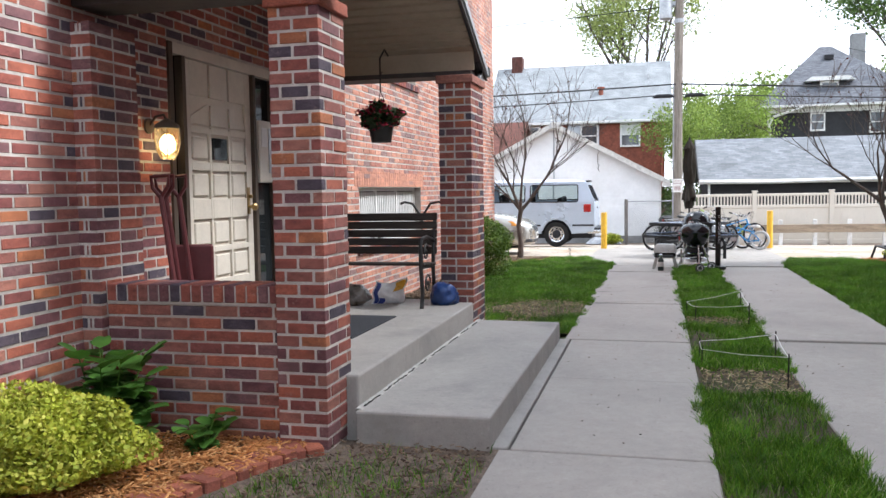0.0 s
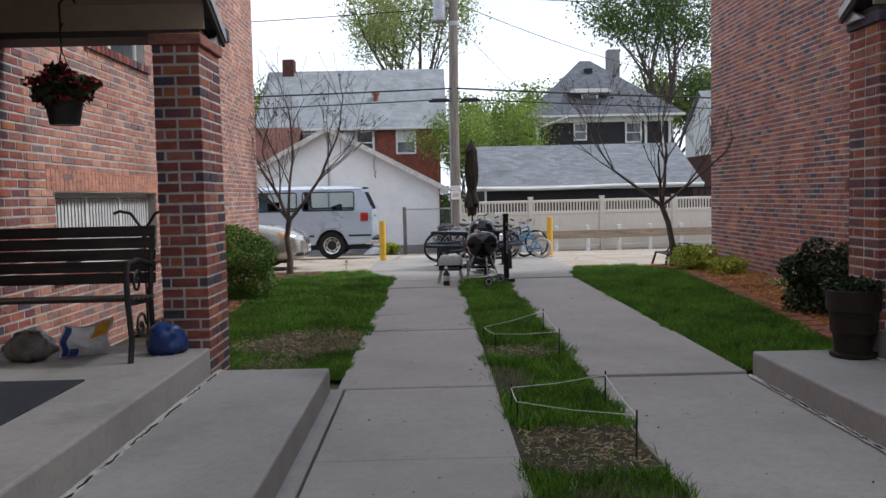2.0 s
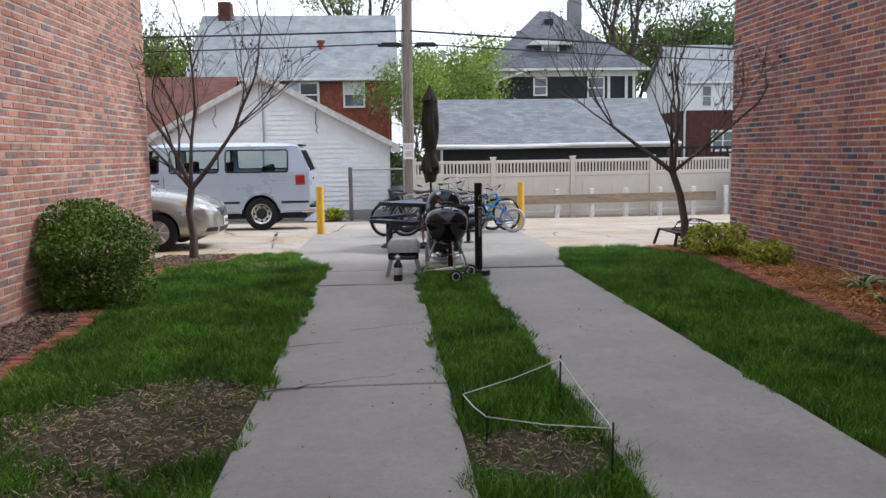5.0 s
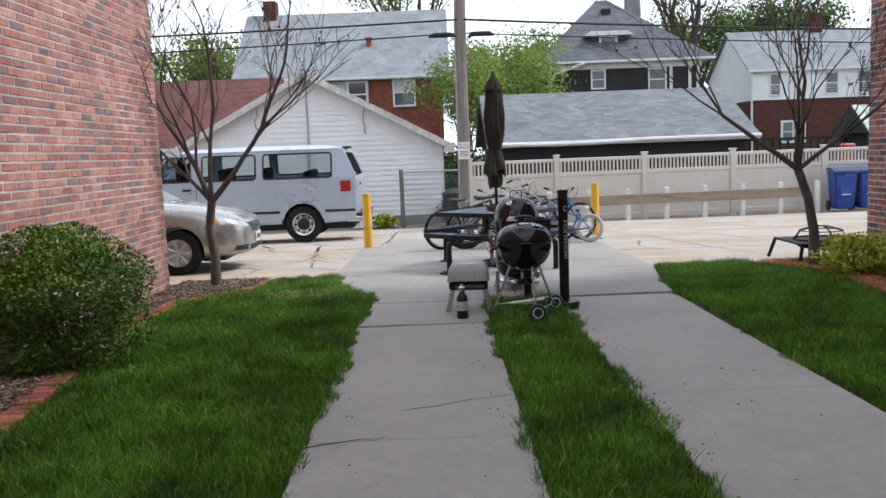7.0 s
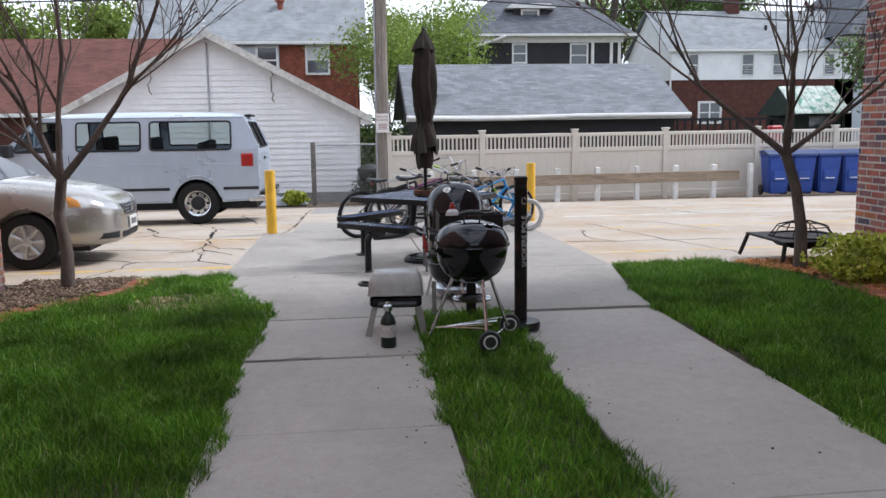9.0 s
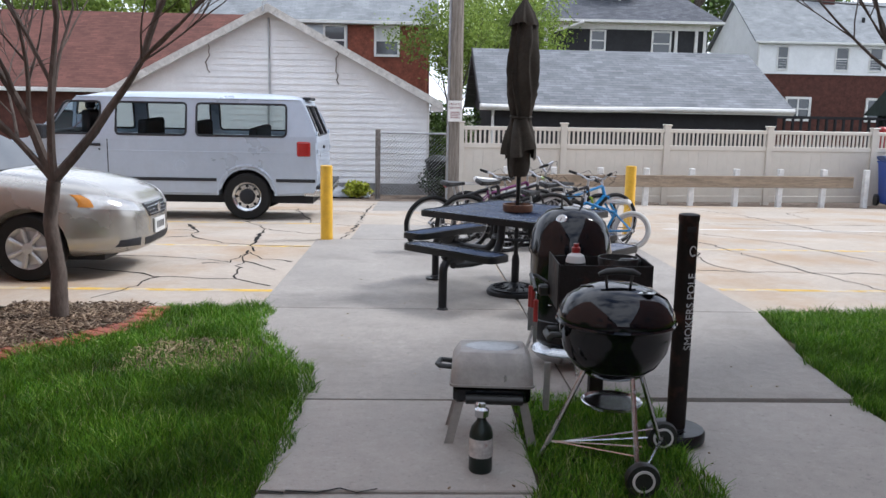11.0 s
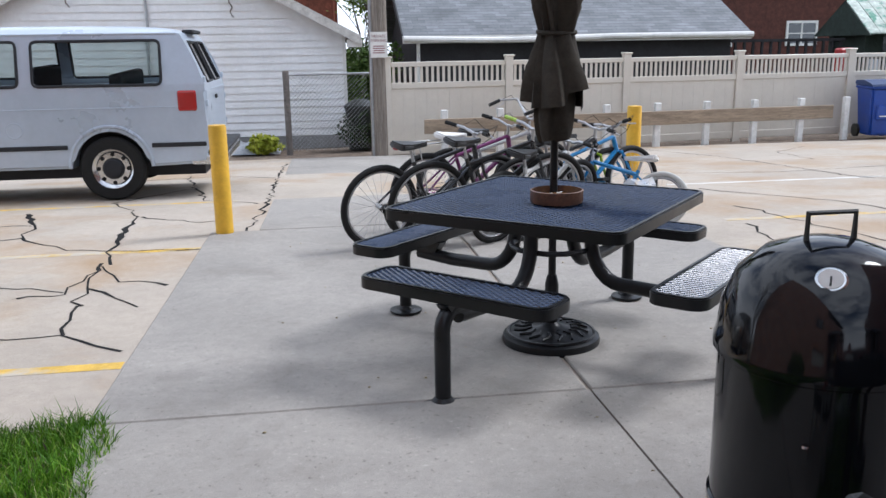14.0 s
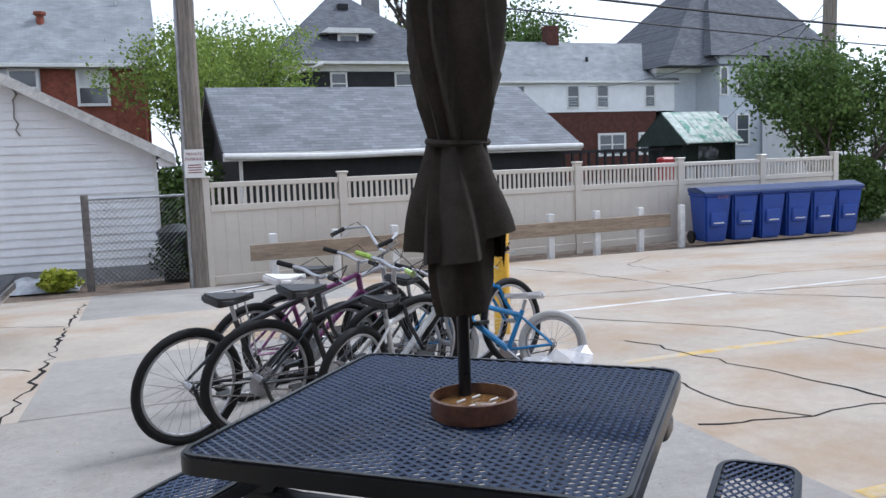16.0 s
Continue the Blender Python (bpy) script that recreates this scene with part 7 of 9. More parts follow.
    part("under_body", B(-4.9, -0.1, -0.70, 0.70, 0.24, 0.50), M_DARKTRIM, v)
    for x in (-1.10, -4.05):
        part("wheel_well", B(x - 0.43, x + 0.43, -0.70, 0.70, 0.40, 0.82), M_DARKTRIM, v)
        for s in (-1, 1):
            road_wheel(v, x, s * 0.86, 0.365, 0.22, s, 0, M_CHROME)
            w_ = [c for c in v.children if c.name.startswith("wheel") and not c.name.startswith("wheel_")][-1]
            for k in range(8):
                a = 2 * math.pi * k / 8
                part("vent_hole", LA([(0.024, -0.004), (0.024, 0.004)], 8, (x + 0.165 * math.cos(a), s * (0.86 + 0.068), 0.365 + 0.165 * math.sin(a)), "y"), M_RUBBER, w_)
    for x in (-3.22, -2.06):
        for s in (-1, 1):
            part("door_seam", B(x - 0.006, x + 0.006, s * hw - 0.004, s * hw + 0.004, 0.42, belt), M_DARKTRIM, v) if x < -3 or s > 0 else None
    part("filler_ring", T([(-2.11 + 0.085 * math.cos(t), -hw - 0.002, 0.83 + 0.085 * math.sin(t)) for t in np.linspace(0, 2 * math.pi, 25)[:-1]], 0.007, 5, True), M_VANPAINT, v)
    part("filler_cap", LA([(0.078, 0), (0.078, -0.004)], 20, (-2.11, -hw - 0.001, 0.83), "y"), M_VANPAINT, v)
    hn = part("door_handle", B(-3.50, -3.32, -hw - 0.03, -hw, 1.12, 1.16, bevel=0.008), M_DARKTRIM, v)
    part("key_lock", LA([(0.016, 0), (0.016, -0.006)], 10, (-3.34, -hw - 0.001, 1.07), "y"), M_DARKTRIM, hn)
    part("mirror", B(-4.26, -4.10, -hw - 0.24, -hw - 0.02, 1.22, 1.44, bevel=0.03, seg=2), M_DARKTRIM, v)


def sedan():
    """Body along x, nose at x = 0 facing +x, middle at y = 0."""
    c = thing("car", (-1.84, 15.45, gz(15.4)), "silver-beige sedan parked nose out with grey wheel covers", "car")
    hw = 0.85
    # stations along the car: x, half width, underside, top
    st = [(-4.50, 0.45, 0.42, 0.84), (-4.46, 0.66, 0.34, 0.93), (-4.36, 0.77, 0.27, 0.98), (-4.1, 0.83, 0.21, 1.0), (-3.5, 0.85, 0.18, 1.0), (-2.4, 0.85, 0.18, 0.99), (-1.5, 0.85, 0.18, 0.975), (-1.1, 0.85, 0.18, 0.955),
          (-0.80, 0.845, 0.18, 0.915), (-0.55, 0.825, 0.18, 0.875), (-0.38, 0.79, 0.19, 0.835), (-0.26, 0.735, 0.20, 0.795), (-0.17, 0.665, 0.21, 0.755), (-0.10, 0.58, 0.22, 0.71), (-0.05, 0.47, 0.24, 0.66), (-0.02, 0.35, 0.27, 0.61), (0.0, 0.22, 0.32, 0.55)]
    bm = bmesh.new()
    rings, m = [], 40
    for x, w, zb, zt in st:
        zm, hz = (zb + zt) / 2, (zt - zb) / 2
        ring = []
        for k in range(m):
            t = 2 * math.pi * (k + 0.5) / m
            cy, cz = math.cos(t), math.sin(t)
            y = w * math.copysign(abs(cy) ** 0.42, cy)
            z = zm + hz * math.copysign(abs(cz) ** 0.42, cz)
            y *= 1 - 0.07 * max(0.0, (z - 0.62) / 0.38)
            ring.append(bm.verts.new((x, y, z)))
        rings.append(ring)
    for A, C in zip(rings, rings[1:]):
        for k in range(m):
            bm.faces.new((A[k], A[(k + 1) % m], C[(k + 1) % m], C[k]))
    bm.faces.new(rings[0][::-1])
    bm.faces.new(rings[-1])
    bmesh.ops.recalc_face_normals(bm, faces=bm.faces[:])
    skin = BVHTree.FromBMesh(bm)
    body = part("body", bm, M_CARPAINT, c, smooth=True)
    # wheel openings, cut through the sides
    cut = bmesh.new()
    for x in (-0.90, -3.50):
        for s in (-1, 1):
            lathe(cut, [(0.35, s * 0.52), (0.35, s * 1.0)], 28, (x, 0, 0.31), "y")
    bmesh.ops.recalc_face_normals(cut, faces=cut.faces[:])
    cme = bpy.data.meshes.new("cutter")
    cut.to_mesh(cme)
    cut.free()
    cutter = new("cutter", cme)
    cutter.parent = c
    bo = body.modifiers.new("arches", "BOOLEAN")
    bo.operation, bo.solver, bo.object = "DIFFERENCE", "EXACT", cutter
    dg = bpy.context.evaluated_depsgraph_get()
    carved = bpy.data.meshes.new_from_object(body.evaluated_get(dg))
    body.modifiers.remove(bo)
    body.data = carved
    carved.set_sharp_from_angle(angle=radians(38))
    bpy.data.objects.remove(cutter)

    def nose_patch(name, corners, material, parent, label="", lift=0.006, n=8, thick=0.02):
        """A panel that follows the rounded nose: four corners of (y, z), seen from the front."""
        pb = bmesh.new()
        grid = []
        (a, b, d, e) = [Vector(q) for q in corners]
        for i in range(n + 1):
            row = []
            for k in range(n + 1):
                u, v = i / n, k / n
                q = (a * (1 - u) + b * u) * (1 - v) + (e * (1 - u) + d * u) * v
                hit = skin.ray_cast(Vector((0.5, q.x, q.y)), Vector((-1, 0, 0)))
                p = hit[0] + hit[1] * lift if hit[0] else Vector((-0.5, q.x, q.y))
                row.append(pb.verts.new(p))
            grid.append(row)
        for i in range(n):
            for k in range(n):
                pb.faces.new((grid[i][k], grid[i + 1][k], grid[i + 1][k + 1], grid[i][k + 1]))
        rim = [grid[i][0] for i in range(n + 1)] + [grid[n][k] for k in range(1, n + 1)] + [grid[i][n] for i in range(n - 1, -1, -1)] + [grid[0][k] for k in range(n - 1, 0, -1)]
        back = [pb.verts.new(w.co + Vector((-thick, 0, 0))) for w in rim]
        for i in range(len(rim)):
            pb.faces.new((rim[i], rim[(i + 1) % len(rim)], back[(i + 1) % len(rim)], back[i]))
        return part(name, pb, material, parent, label, smooth=True)

    yo = lambda z: (hw - 0.08) * (1 - 0.22 * max(0, (z - 0.95) / 0.5))
    up = [(-4.05, 0.965), (-3.45, 1.36), (-3.1, 1.43), (-2.4, 1.46), (-2.12, 1.42), (-1.27, 0.945)]
    bm = PR(up, -(hw - 0.06), hw - 0.06, "y")
    for w in bm.verts:
        w.co.y = math.copysign(yo(w.co.z), w.co.y)
    bmesh.ops.bevel(bm, geom=[e for e in bm.edges if e.verts[0].co.z > 1.3 and e.verts[1].co.z > 1.3], offset=0.05, segments=3, affect="EDGES")
    part("cabin", bm, M_CARPAINT, c, smooth=True)
    side_panel(c, "side_window", [(-2.62, 1.0), (-2.62, 1.38), (-2.36, 1.36), (-1.72, 1.0)], yo, M_CARGLASS)
    side_panel(c, "side_window", [(-3.55, 1.0), (-3.15, 1.37), (-2.70, 1.39), (-2.70, 1.0)], yo, M_CARGLASS)
    ws = part("windscreen", PR([(-0.70, -0.02), (0.70, -0.02), (0.58, 0.93), (-0.58, 0.93)], 0, 0.012, "z"), M_CARGLASS, c)
    d = Vector((-0.88, 0, 0.48))
    ws.matrix_basis = Matrix.Translation((-1.285, 0, 0.965)) @ Matrix(((0, d.x, 0.48), (1, 0, 0), (0, d.z, 0.88))).to_4x4()
    for s in (-1, 1):
        hl = nose_patch("headlamp", [(s * 0.40, 0.60), (s * 0.775, 0.655), (s * 0.725, 0.785), (s * 0.44, 0.675)], M_LAMP, c, "clear headlamp")
        nose_patch("indicator", [(s * 0.755, 0.665), (s * 0.790, 0.67), (s * 0.755, 0.775), (s * 0.735, 0.77)], M_AMBER, hl, "amber indicator", 0.009)
        part("mirror", B(-1.82, -1.66, s * 0.93 - 0.09, s * 0.93 + 0.07, 0.97, 1.10, bevel=0.03), M_CARPAINT, c)
        nose_patch("fog_recess", [(s * 0.42, 0.285), (s * 0.66, 0.30), (s * 0.64, 0.36), (s * 0.42, 0.36)], M_DARKTRIM, c, "", 0.004)
    gr = nose_patch("grille", [(-0.25, 0.535), (0.25, 0.535), (0.31, 0.655), (-0.31, 0.655)], M_DARKTRIM, c)
    for k in range(4):
        z = 0.548 + k * 0.031
        nose_patch("grille_bar", [(-0.25 - k * 0.012, z), (0.25 + k * 0.012, z), (0.25 + k * 0.012, z + 0.010), (-0.25 - k * 0.012, z + 0.010)], M_CHROME, gr, "", 0.012, 8, 0.008)
    part("badge", LA([(0.045, 0), (0.05, 0.006), (0.03, 0.008)], 18, (0.006, 0, 0.60), "x"), M_CHROME, gr, "round plain badge")
    nose_patch("air_intake", [(-0.33, 0.275), (0.33, 0.275), (0.35, 0.345), (-0.35, 0.345)], M_DARKTRIM, c, "", 0.004)
    pl = part("number_plate", B(0.005, 0.02, -0.155, 0.155, 0.36, 0.50, bevel=0.003), M_CURTAIN, c, "white number plate")
    for k in range(5):
        part("plate_mark", B(0.020, 0.022, -0.11 + k * 0.048, -0.08 + k * 0.048, 0.40, 0.465), M_DARKTRIM, pl)
    part("wiper", T([(-1.34, -0.5, 1.0), (-1.49, 0.1, 1.07)], 0.008, 5), M_DARKTRIM, c)
    part("under_body", B(-4.2, -0.35, -0.50, 0.50, 0.15, 0.5), M_DARKTRIM, c)
    for x in (-0.90, -3.50):
        for s in (-1, 1):
            road_wheel(c, x, s * 0.74, 0.305, 0.19, s, 7, M_HUBCAP)


van()
sedan()

# ---------------------------------------------------------------- porches
M_TANSIDING = surf("tan_siding", (0.36, 0.31, 0.235), 0.6, var=0.08, fine=30, coarse=2, bump=0.05)
M_BEAM = surf("dark_grey_beam", (0.075, 0.07, 0.068), 0.7, var=0.2, fine=40, coarse=3, bump=0.1)
M_DOOR = surf("cream_door_paint", (0.62, 0.575, 0.49), 0.5, var=0.08, fine=60, coarse=3, bump=0.06, stain=(0.52, 0.47, 0.40), stain_at=(0.55, 0.8))
M_FRAME = surf("brown_frame_paint", (0.085, 0.065, 0.05), 0.6, var=0.15)
M_BRASS = surf("worn_brass", (0.42, 0.30, 0.13), 0.35, metal=0.9, var=0.2)


def porch_roof(name, xw, xe, y0, y1, label, lift=0.0, lap=0.04):
    """A gabled porch roof: ridge across the walk; xw at the house, xe at the open end."""
    s = 1 if xe > xw else -1
    r = thing(name, label=label, category="roof", kind="structure")
    ym, ze, zr = (y0 + y1) / 2, 2.53 + lift, 3.53 + lift
    sl = (zr - ze) / (ym - y0)
    a, b = sorted((xw, xe + s * 0.06))
    part("roof_deck", PR([(y0 - lap, ze - lap * sl), (ym, zr), (y1 + lap, ze - lap * sl), (y1 + lap, ze - lap * sl + 0.08), (ym, zr + 0.08), (y0 - lap, ze - lap * sl + 0.08)], a, b, "x"), M_SHINGLE_DK, r)
    # open vault: both slopes are clad with lapped boards underneath
    a, b = sorted((xw, xe + s * 0.03))
    run = ym - y0 - 0.33
    for sg in (-1, 1):
        n = 18
        for k in range(n):
            ya, yb = ym + sg * run * (1 - k / n), ym + sg * run * (1 - (k + 1) / n)
            za, zb = zr - abs(ya - ym) * sl, zr - abs(yb - ym) * sl
            part("siding_board", PR([(ya, za - 0.004), (yb, zb - 0.022), (yb, zb - 0.001), (ya, za - 0.001)], a, b, "x"), M_TANSIDING, r)
        yi = ym + sg * run
        zi = zr - run * sl
        ya, yb = sorted((yi, yi + sg * 0.02))
        part("frieze_board", B(a, b, ya, yb, 2.52 + lift, zi - 0.002), M_TANSIDING, r)
    for sg, ye in ((-1, y0 - lap), (1, y1 + lap)):
        zt = ze - lap * sl
        a, b = sorted((xe + s * 0.062, xe + s * 0.085))
        part("rake_board", PR([(ye, zt - 0.05), (ym, zr - 0.10), (ym, zr + 0.085), (ye, zt + 0.085)], a, b, "x"), M_BEAM, r)
        a, b = sorted((xe + s * 0.087, xe + s * 0.097))
        part("rake_trim", PR([(ye, zt - 0.02), (ym, zr - 0.02), (ym, zr + 0.05), (ye, zt + 0.05)], a, b, "x"), M_GALV, r, "pale metal edge strip")
        a, b = sorted((xe + s * 0.058, xe + s * 0.025))
        part("eave_return", PR([(ye - sg * 0.02, zt - 0.06), (ye - sg * 0.26, zt - 0.06), (ye - sg * 0.02, zt + 0.06)], a, b, "x"), M_GALV, r, "pale metal corner panel")
    # front edge beam and gutter along the eaves
    a, b = sorted((xw, xe))
    for yy in (y0 + 0.03, y1 - 0.33):
        part("beam", B(a, b, yy, yy + 0.3, 2.475 + lift, 2.519 + lift), M_BEAM, r)
    for ye in (y0 - lap - 0.05, y1 + lap + 0.05):
        part("gutter", B(a, b + 0.1, ye - 0.045, ye + 0.045, 2.50 + lift, 2.60 + lift, bevel=0.012), M_BEAM, r)


porch_roof("porch_roof_left", WX + 0.012, -0.82, 0.06, 4.02, "gabled porch roof with tan siding and dark edges", 0.015)
porch_roof("porch_roof_right", EX - 0.012, 3.84, 0.20, 3.98, "gabled porch roof with tan siding and dark edges", 0.085)

# front door with side lights
door = thing("door_1", label="cream panelled front door with a small dark pane", category="door", kind="structure")
DY0, DY1, DZ0, DZ1 = 1.28, 2.30, 0.37, 2.38
part("leaf", B(WX - 0.06, WX - 0.036, DY0, DY1, DZ0, DZ1), M_DOOR, door)
cols, rows_z = 3, (0.46, 0.755, 1.01, 1.37, 1.645)
pw = (DY1 - DY0 - 0.24) / 3
for c in range(3):
    ya = DY0 + 0.09 + c * (pw + 0.03)
    for i, z in enumerate(rows_z):
        h = 0.212
        dark = (c == 1 and i == 4)
        bm = B(WX - 0.036, WX - 0.016, ya + 0.024, ya + pw - 0.024, z + 0.024, z + h - 0.024, bevel=0.008 if not dark else 0.0)
        part("panel" if not dark else "pane", bm, M_DOOR if not dark else M_CARGLASS, door)
    top = 0.17 if c == 1 else 0.10
    bm = PR([(ya + 0.012, 1.925), (ya + pw - 0.012, 1.925), (ya + pw - 0.012, 1.925 + (0.15 if c < 2 else 0.05)), (ya + pw / 2, 1.925 + top), (ya + 0.012, 1.925 + (0.05 if c < 1 else 0.15))], WX - 0.036, WX - 0.020, "x")
    part("arched_panel", bm, M_DOOR, door)
for c in range(4):
    ya = DY0 + 0.09 + c * (pw + 0.03) - 0.03
    w0, w1 = (DY0, ya + 0.03) if c == 0 else ((ya, DY1) if c == 3 else (ya, ya + 0.03))
    part("stile", B(WX - 0.0358, WX - 0.014, w0, w1, DZ0, DZ1 if c in (0, 3) else 1.90, bevel=0.003), M_DOOR, door)
for c in range(3):
    ya = DY0 + 0.09 + c * (pw + 0.03)
    for z0, z1 in ((DZ0, 0.46), (0.672, 0.755), (0.967, 1.01), (1.222, 1.37), (1.582, 1.645), (1.857, 1.91), (2.13, DZ1)):
        part("rail", B(WX - 0.0356, WX - 0.0145, ya + 0.001, ya + pw - 0.001, z0, z1, bevel=0.003), M_DOOR, door)
hd = part("lock_plate", B(WX - 0.015, WX - 0.006, 2.20, 2.245, 1.24, 1.46, bevel=0.004), M_BRASS, door, "worn brass lock plate")
part("knob", LA([(0.012, 0.0), (0.012, 0.03), (0.03, 0.04), (0.032, 0.06), (0.018, 0.075)], 16, (WX - 0.008, 2.222, 1.30), "x"), M_BRASS, hd, smooth=True)
part("thumb_latch", B(WX - 0.006, WX + 0.025, 2.205, 2.24, 1.37, 1.40, bevel=0.006), M_BRASS, hd)
fr = part("frame", B(WX - 0.10, WX + 0.02, DOOR_W[0], DOOR_W[0] + 0.05, DZ0, 2.46), M_FRAME, door)
for y0_, y1_ in ((1.23, 1.275), (2.305, 2.35), (2.69, 2.74)):
    part("jamb", B(WX - 0.10, WX + 0.015, y0_, y1_, DZ0, 2.385), M_FRAME, door)
part("head", B(WX - 0.10, WX + 0.015, DOOR_W[0] + 0.05, 2.74, 2.386, 2.46), M_DOOR, door)
part("side_light", B(WX - 0.055, WX - 0.045, 1.11, 1.23, DZ0, 2.385), M_CARGLASS, door)
part("side_light", B(WX - 0.055, WX - 0.045, 2.35, 2.69, DZ0, 2.385), M_CARGLASS, door)
panel = part("letter_box", B(WX - 0.044, WX + 0.03, 2.37, 2.66, 1.50, 2.02, bevel=0.006), M_DOOR, door, "cream metal letter box panel")
part("name_plate", B(WX + 0.031, WX + 0.036, 2.40, 2.50, 1.80, 1.96), M_TRIM, panel)
part("name_plate", B(WX + 0.031, WX + 0.036, 2.53, 2.63, 1.58, 1.96), M_GALV, panel)
room = thing("hall_walls", label="dim plain hall behind the front door", category="wall", kind="structure")
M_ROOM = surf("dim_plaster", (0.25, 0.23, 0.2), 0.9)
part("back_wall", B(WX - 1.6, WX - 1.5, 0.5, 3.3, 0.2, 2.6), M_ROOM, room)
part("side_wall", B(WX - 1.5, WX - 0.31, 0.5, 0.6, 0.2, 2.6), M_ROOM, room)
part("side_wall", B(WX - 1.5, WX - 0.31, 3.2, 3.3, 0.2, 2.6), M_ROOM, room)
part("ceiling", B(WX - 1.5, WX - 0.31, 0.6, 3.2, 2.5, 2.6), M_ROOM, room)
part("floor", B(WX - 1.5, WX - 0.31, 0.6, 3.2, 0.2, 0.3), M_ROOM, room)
door2 = thing("door_2", label="dark brown front door in a brick wall", category="door", kind="structure")
part("leaf", B(EX + 0.03, EX + 0.08, DOOR_E[0] + 0.06, DOOR_E[1] - 0.06, 0.37, 2.36), M_FRAME, door2)
part("frame", B(EX + 0.0, EX + 0.1, DOOR_E[0], DOOR_E[0] + 0.058, 0.37, 2.42), M_DOOR, door2)
part("frame", B(EX + 0.0, EX + 0.1, DOOR_E[1] - 0.058, DOOR_E[1], 0.37, 2.42), M_DOOR, door2)
part("head", B(EX + 0.0, EX + 0.1, DOOR_E[0] + 0.058, DOOR_E[1] - 0.058, 2.361, 2.42), M_DOOR, door2)


def wall_window(name, hole, plane, face, label, panes=2, sill=True, light=False, frame_m=None):
    """A window set back in the reveal of a brick wall that runs along y."""
    y0, y1, z0, z1 = hole
    w = thing(name, label=label, category="window", kind="structure")
    fm = frame_m or M_TRIM

    def X(d0, d1):
        a, b = plane - face * d0, plane - face * d1
        return min(a, b), max(a, b)
    f = 0.045
    d = X(0.14, 0.09)
    part("window_frame", B(*d, y0, y1, z1 - f, z1), fm, w)
    part("window_frame", B(*d, y0, y1, z0, z0 + f), fm, w)
    for k in range(panes + 1):
        yy = y0 + (y1 - y0 - f) * k / panes
        part("window_frame", B(*d, yy, yy + f, z0 + f, z1 - f), fm, w)
    for k in range(panes):
        a, b = y0 + (y1 - y0 - f) * k / panes + f, y0 + (y1 - y0 - f) * (k + 1) / panes
        part("pane", B(*X(0.125, 0.115), a, b, z0 + f, z1 - f), M_GLASS_DK, w)
        if light and k < panes:
            n = int((b - a) / 0.07)
            for q in range(n):
                yy = a + (b - a) * q / n
                part("curtain_fold", B(*X(0.112, 0.098), yy + 0.004, yy + 0.05, z0 + f + 0.03, z1 - f - 0.01), M_CURTAIN, w)
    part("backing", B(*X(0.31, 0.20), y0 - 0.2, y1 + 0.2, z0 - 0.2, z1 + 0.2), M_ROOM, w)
    if sill:
        nb = int((y1 - y0 + 0.2) / 0.105)
        me = None
        for k in range(nb):
            yy = y0 - 0.1 + (y1 - y0 + 0.2) * k / nb
            ob = part("sill_brick", B(*X(0.09, -0.035), yy + 0.004, yy + 0.098, z0 - 0.085, z0 - 0.004, bevel=0.004), M_BRICK_SHADED, w)
    nb = int((y1 - y0 + 0.3) / 0.082)
    for k in range(nb):
        yy = y0 - 0.15 + (y1 - y0 + 0.3) * k / nb
        part("lintel_brick", B(*X(0.03, -0.006), yy + 0.004, yy + 0.076, z1 + 0.006, z1 + 0.19, bevel=0.004), M_BRICK_PALE if face > 0 else M_BRICK_SHADED, w)
    return w


wall_window("window_1", LOW_W, WX, 1, "wide low window with pale curtains in a brick wall", panes=3, light=True)
wall_window("window_2", UP_W, WX, 1, "upper window with a brick sill", panes=2)
wall_window("window_3", LOW_E, EX, -1, "low window with a brick sill in a dark brick wall", panes=1)
wall_window("window_4", UP_E, EX, -1, "upper window with a brick sill in a dark brick wall", panes=2)

# wall lantern, alight
lantern = thing("wall_lantern", (WX, 0.80, 1.62), "lit brass and glass lantern on a brick wall", "wall lamp")
part("back_plate", LA([(0.05, 0), (0.05, 0.015), (0.03, 0.02)], 18, (0.01, 0, 0.24), "x"), M_FRAME, lantern, smooth=True)
part("arm", T([(0.02, 0, 0.24), (0.07, 0, 0.30), (0.13, 0, 0.31), (0.15, 0, 0.27)], 0.009, 8), M_FRAME, lantern, smooth=True)
part("cap", LA([(0.085, 0.22), (0.075, 0.245), (0.035, 0.27), (0.012, 0.285)], 18, (0.15, 0, 0)), M_FRAME, lantern, smooth=True)
M_AMBERGLASS, _nt, _p = nodes_of("lantern_glass")
_p.inputs["Base Color"].default_value = (0.9, 0.72, 0.42, 1)
_p.inputs["Roughness"].default_value = 0.25
_p.inputs["Transmission Weight"].default_value = 0.85
gl = part("glass", LA([(0.045, 0.02), (0.07, 0.07), (0.085, 0.14), (0.08, 0.22)], 20, (0.15, 0, 0), cap=False), M_AMBERGLASS, lantern, "amber glass", smooth=True)
gl.visible_shadow = False
for k in range(6):
    t = 2 * math.pi * k / 6
    part("rib", T([(0.15 + 0.047 * math.cos(t), 0.047 * math.sin(t), 0.02), (0.15 + 0.088 * math.cos(t), 0.088 * math.sin(t), 0.14), (0.15 + 0.083 * math.cos(t), 0.083 * math.sin(t), 0.22)], 0.004, 5), M_BRASS, lantern)
M_BULB, _nt, _p = nodes_of("bulb_glow")
_p.inputs["Emission Color"].default_value = (1.0, 0.78, 0.45, 1)
_p.inputs["Emission Strength"].default_value = 8.0
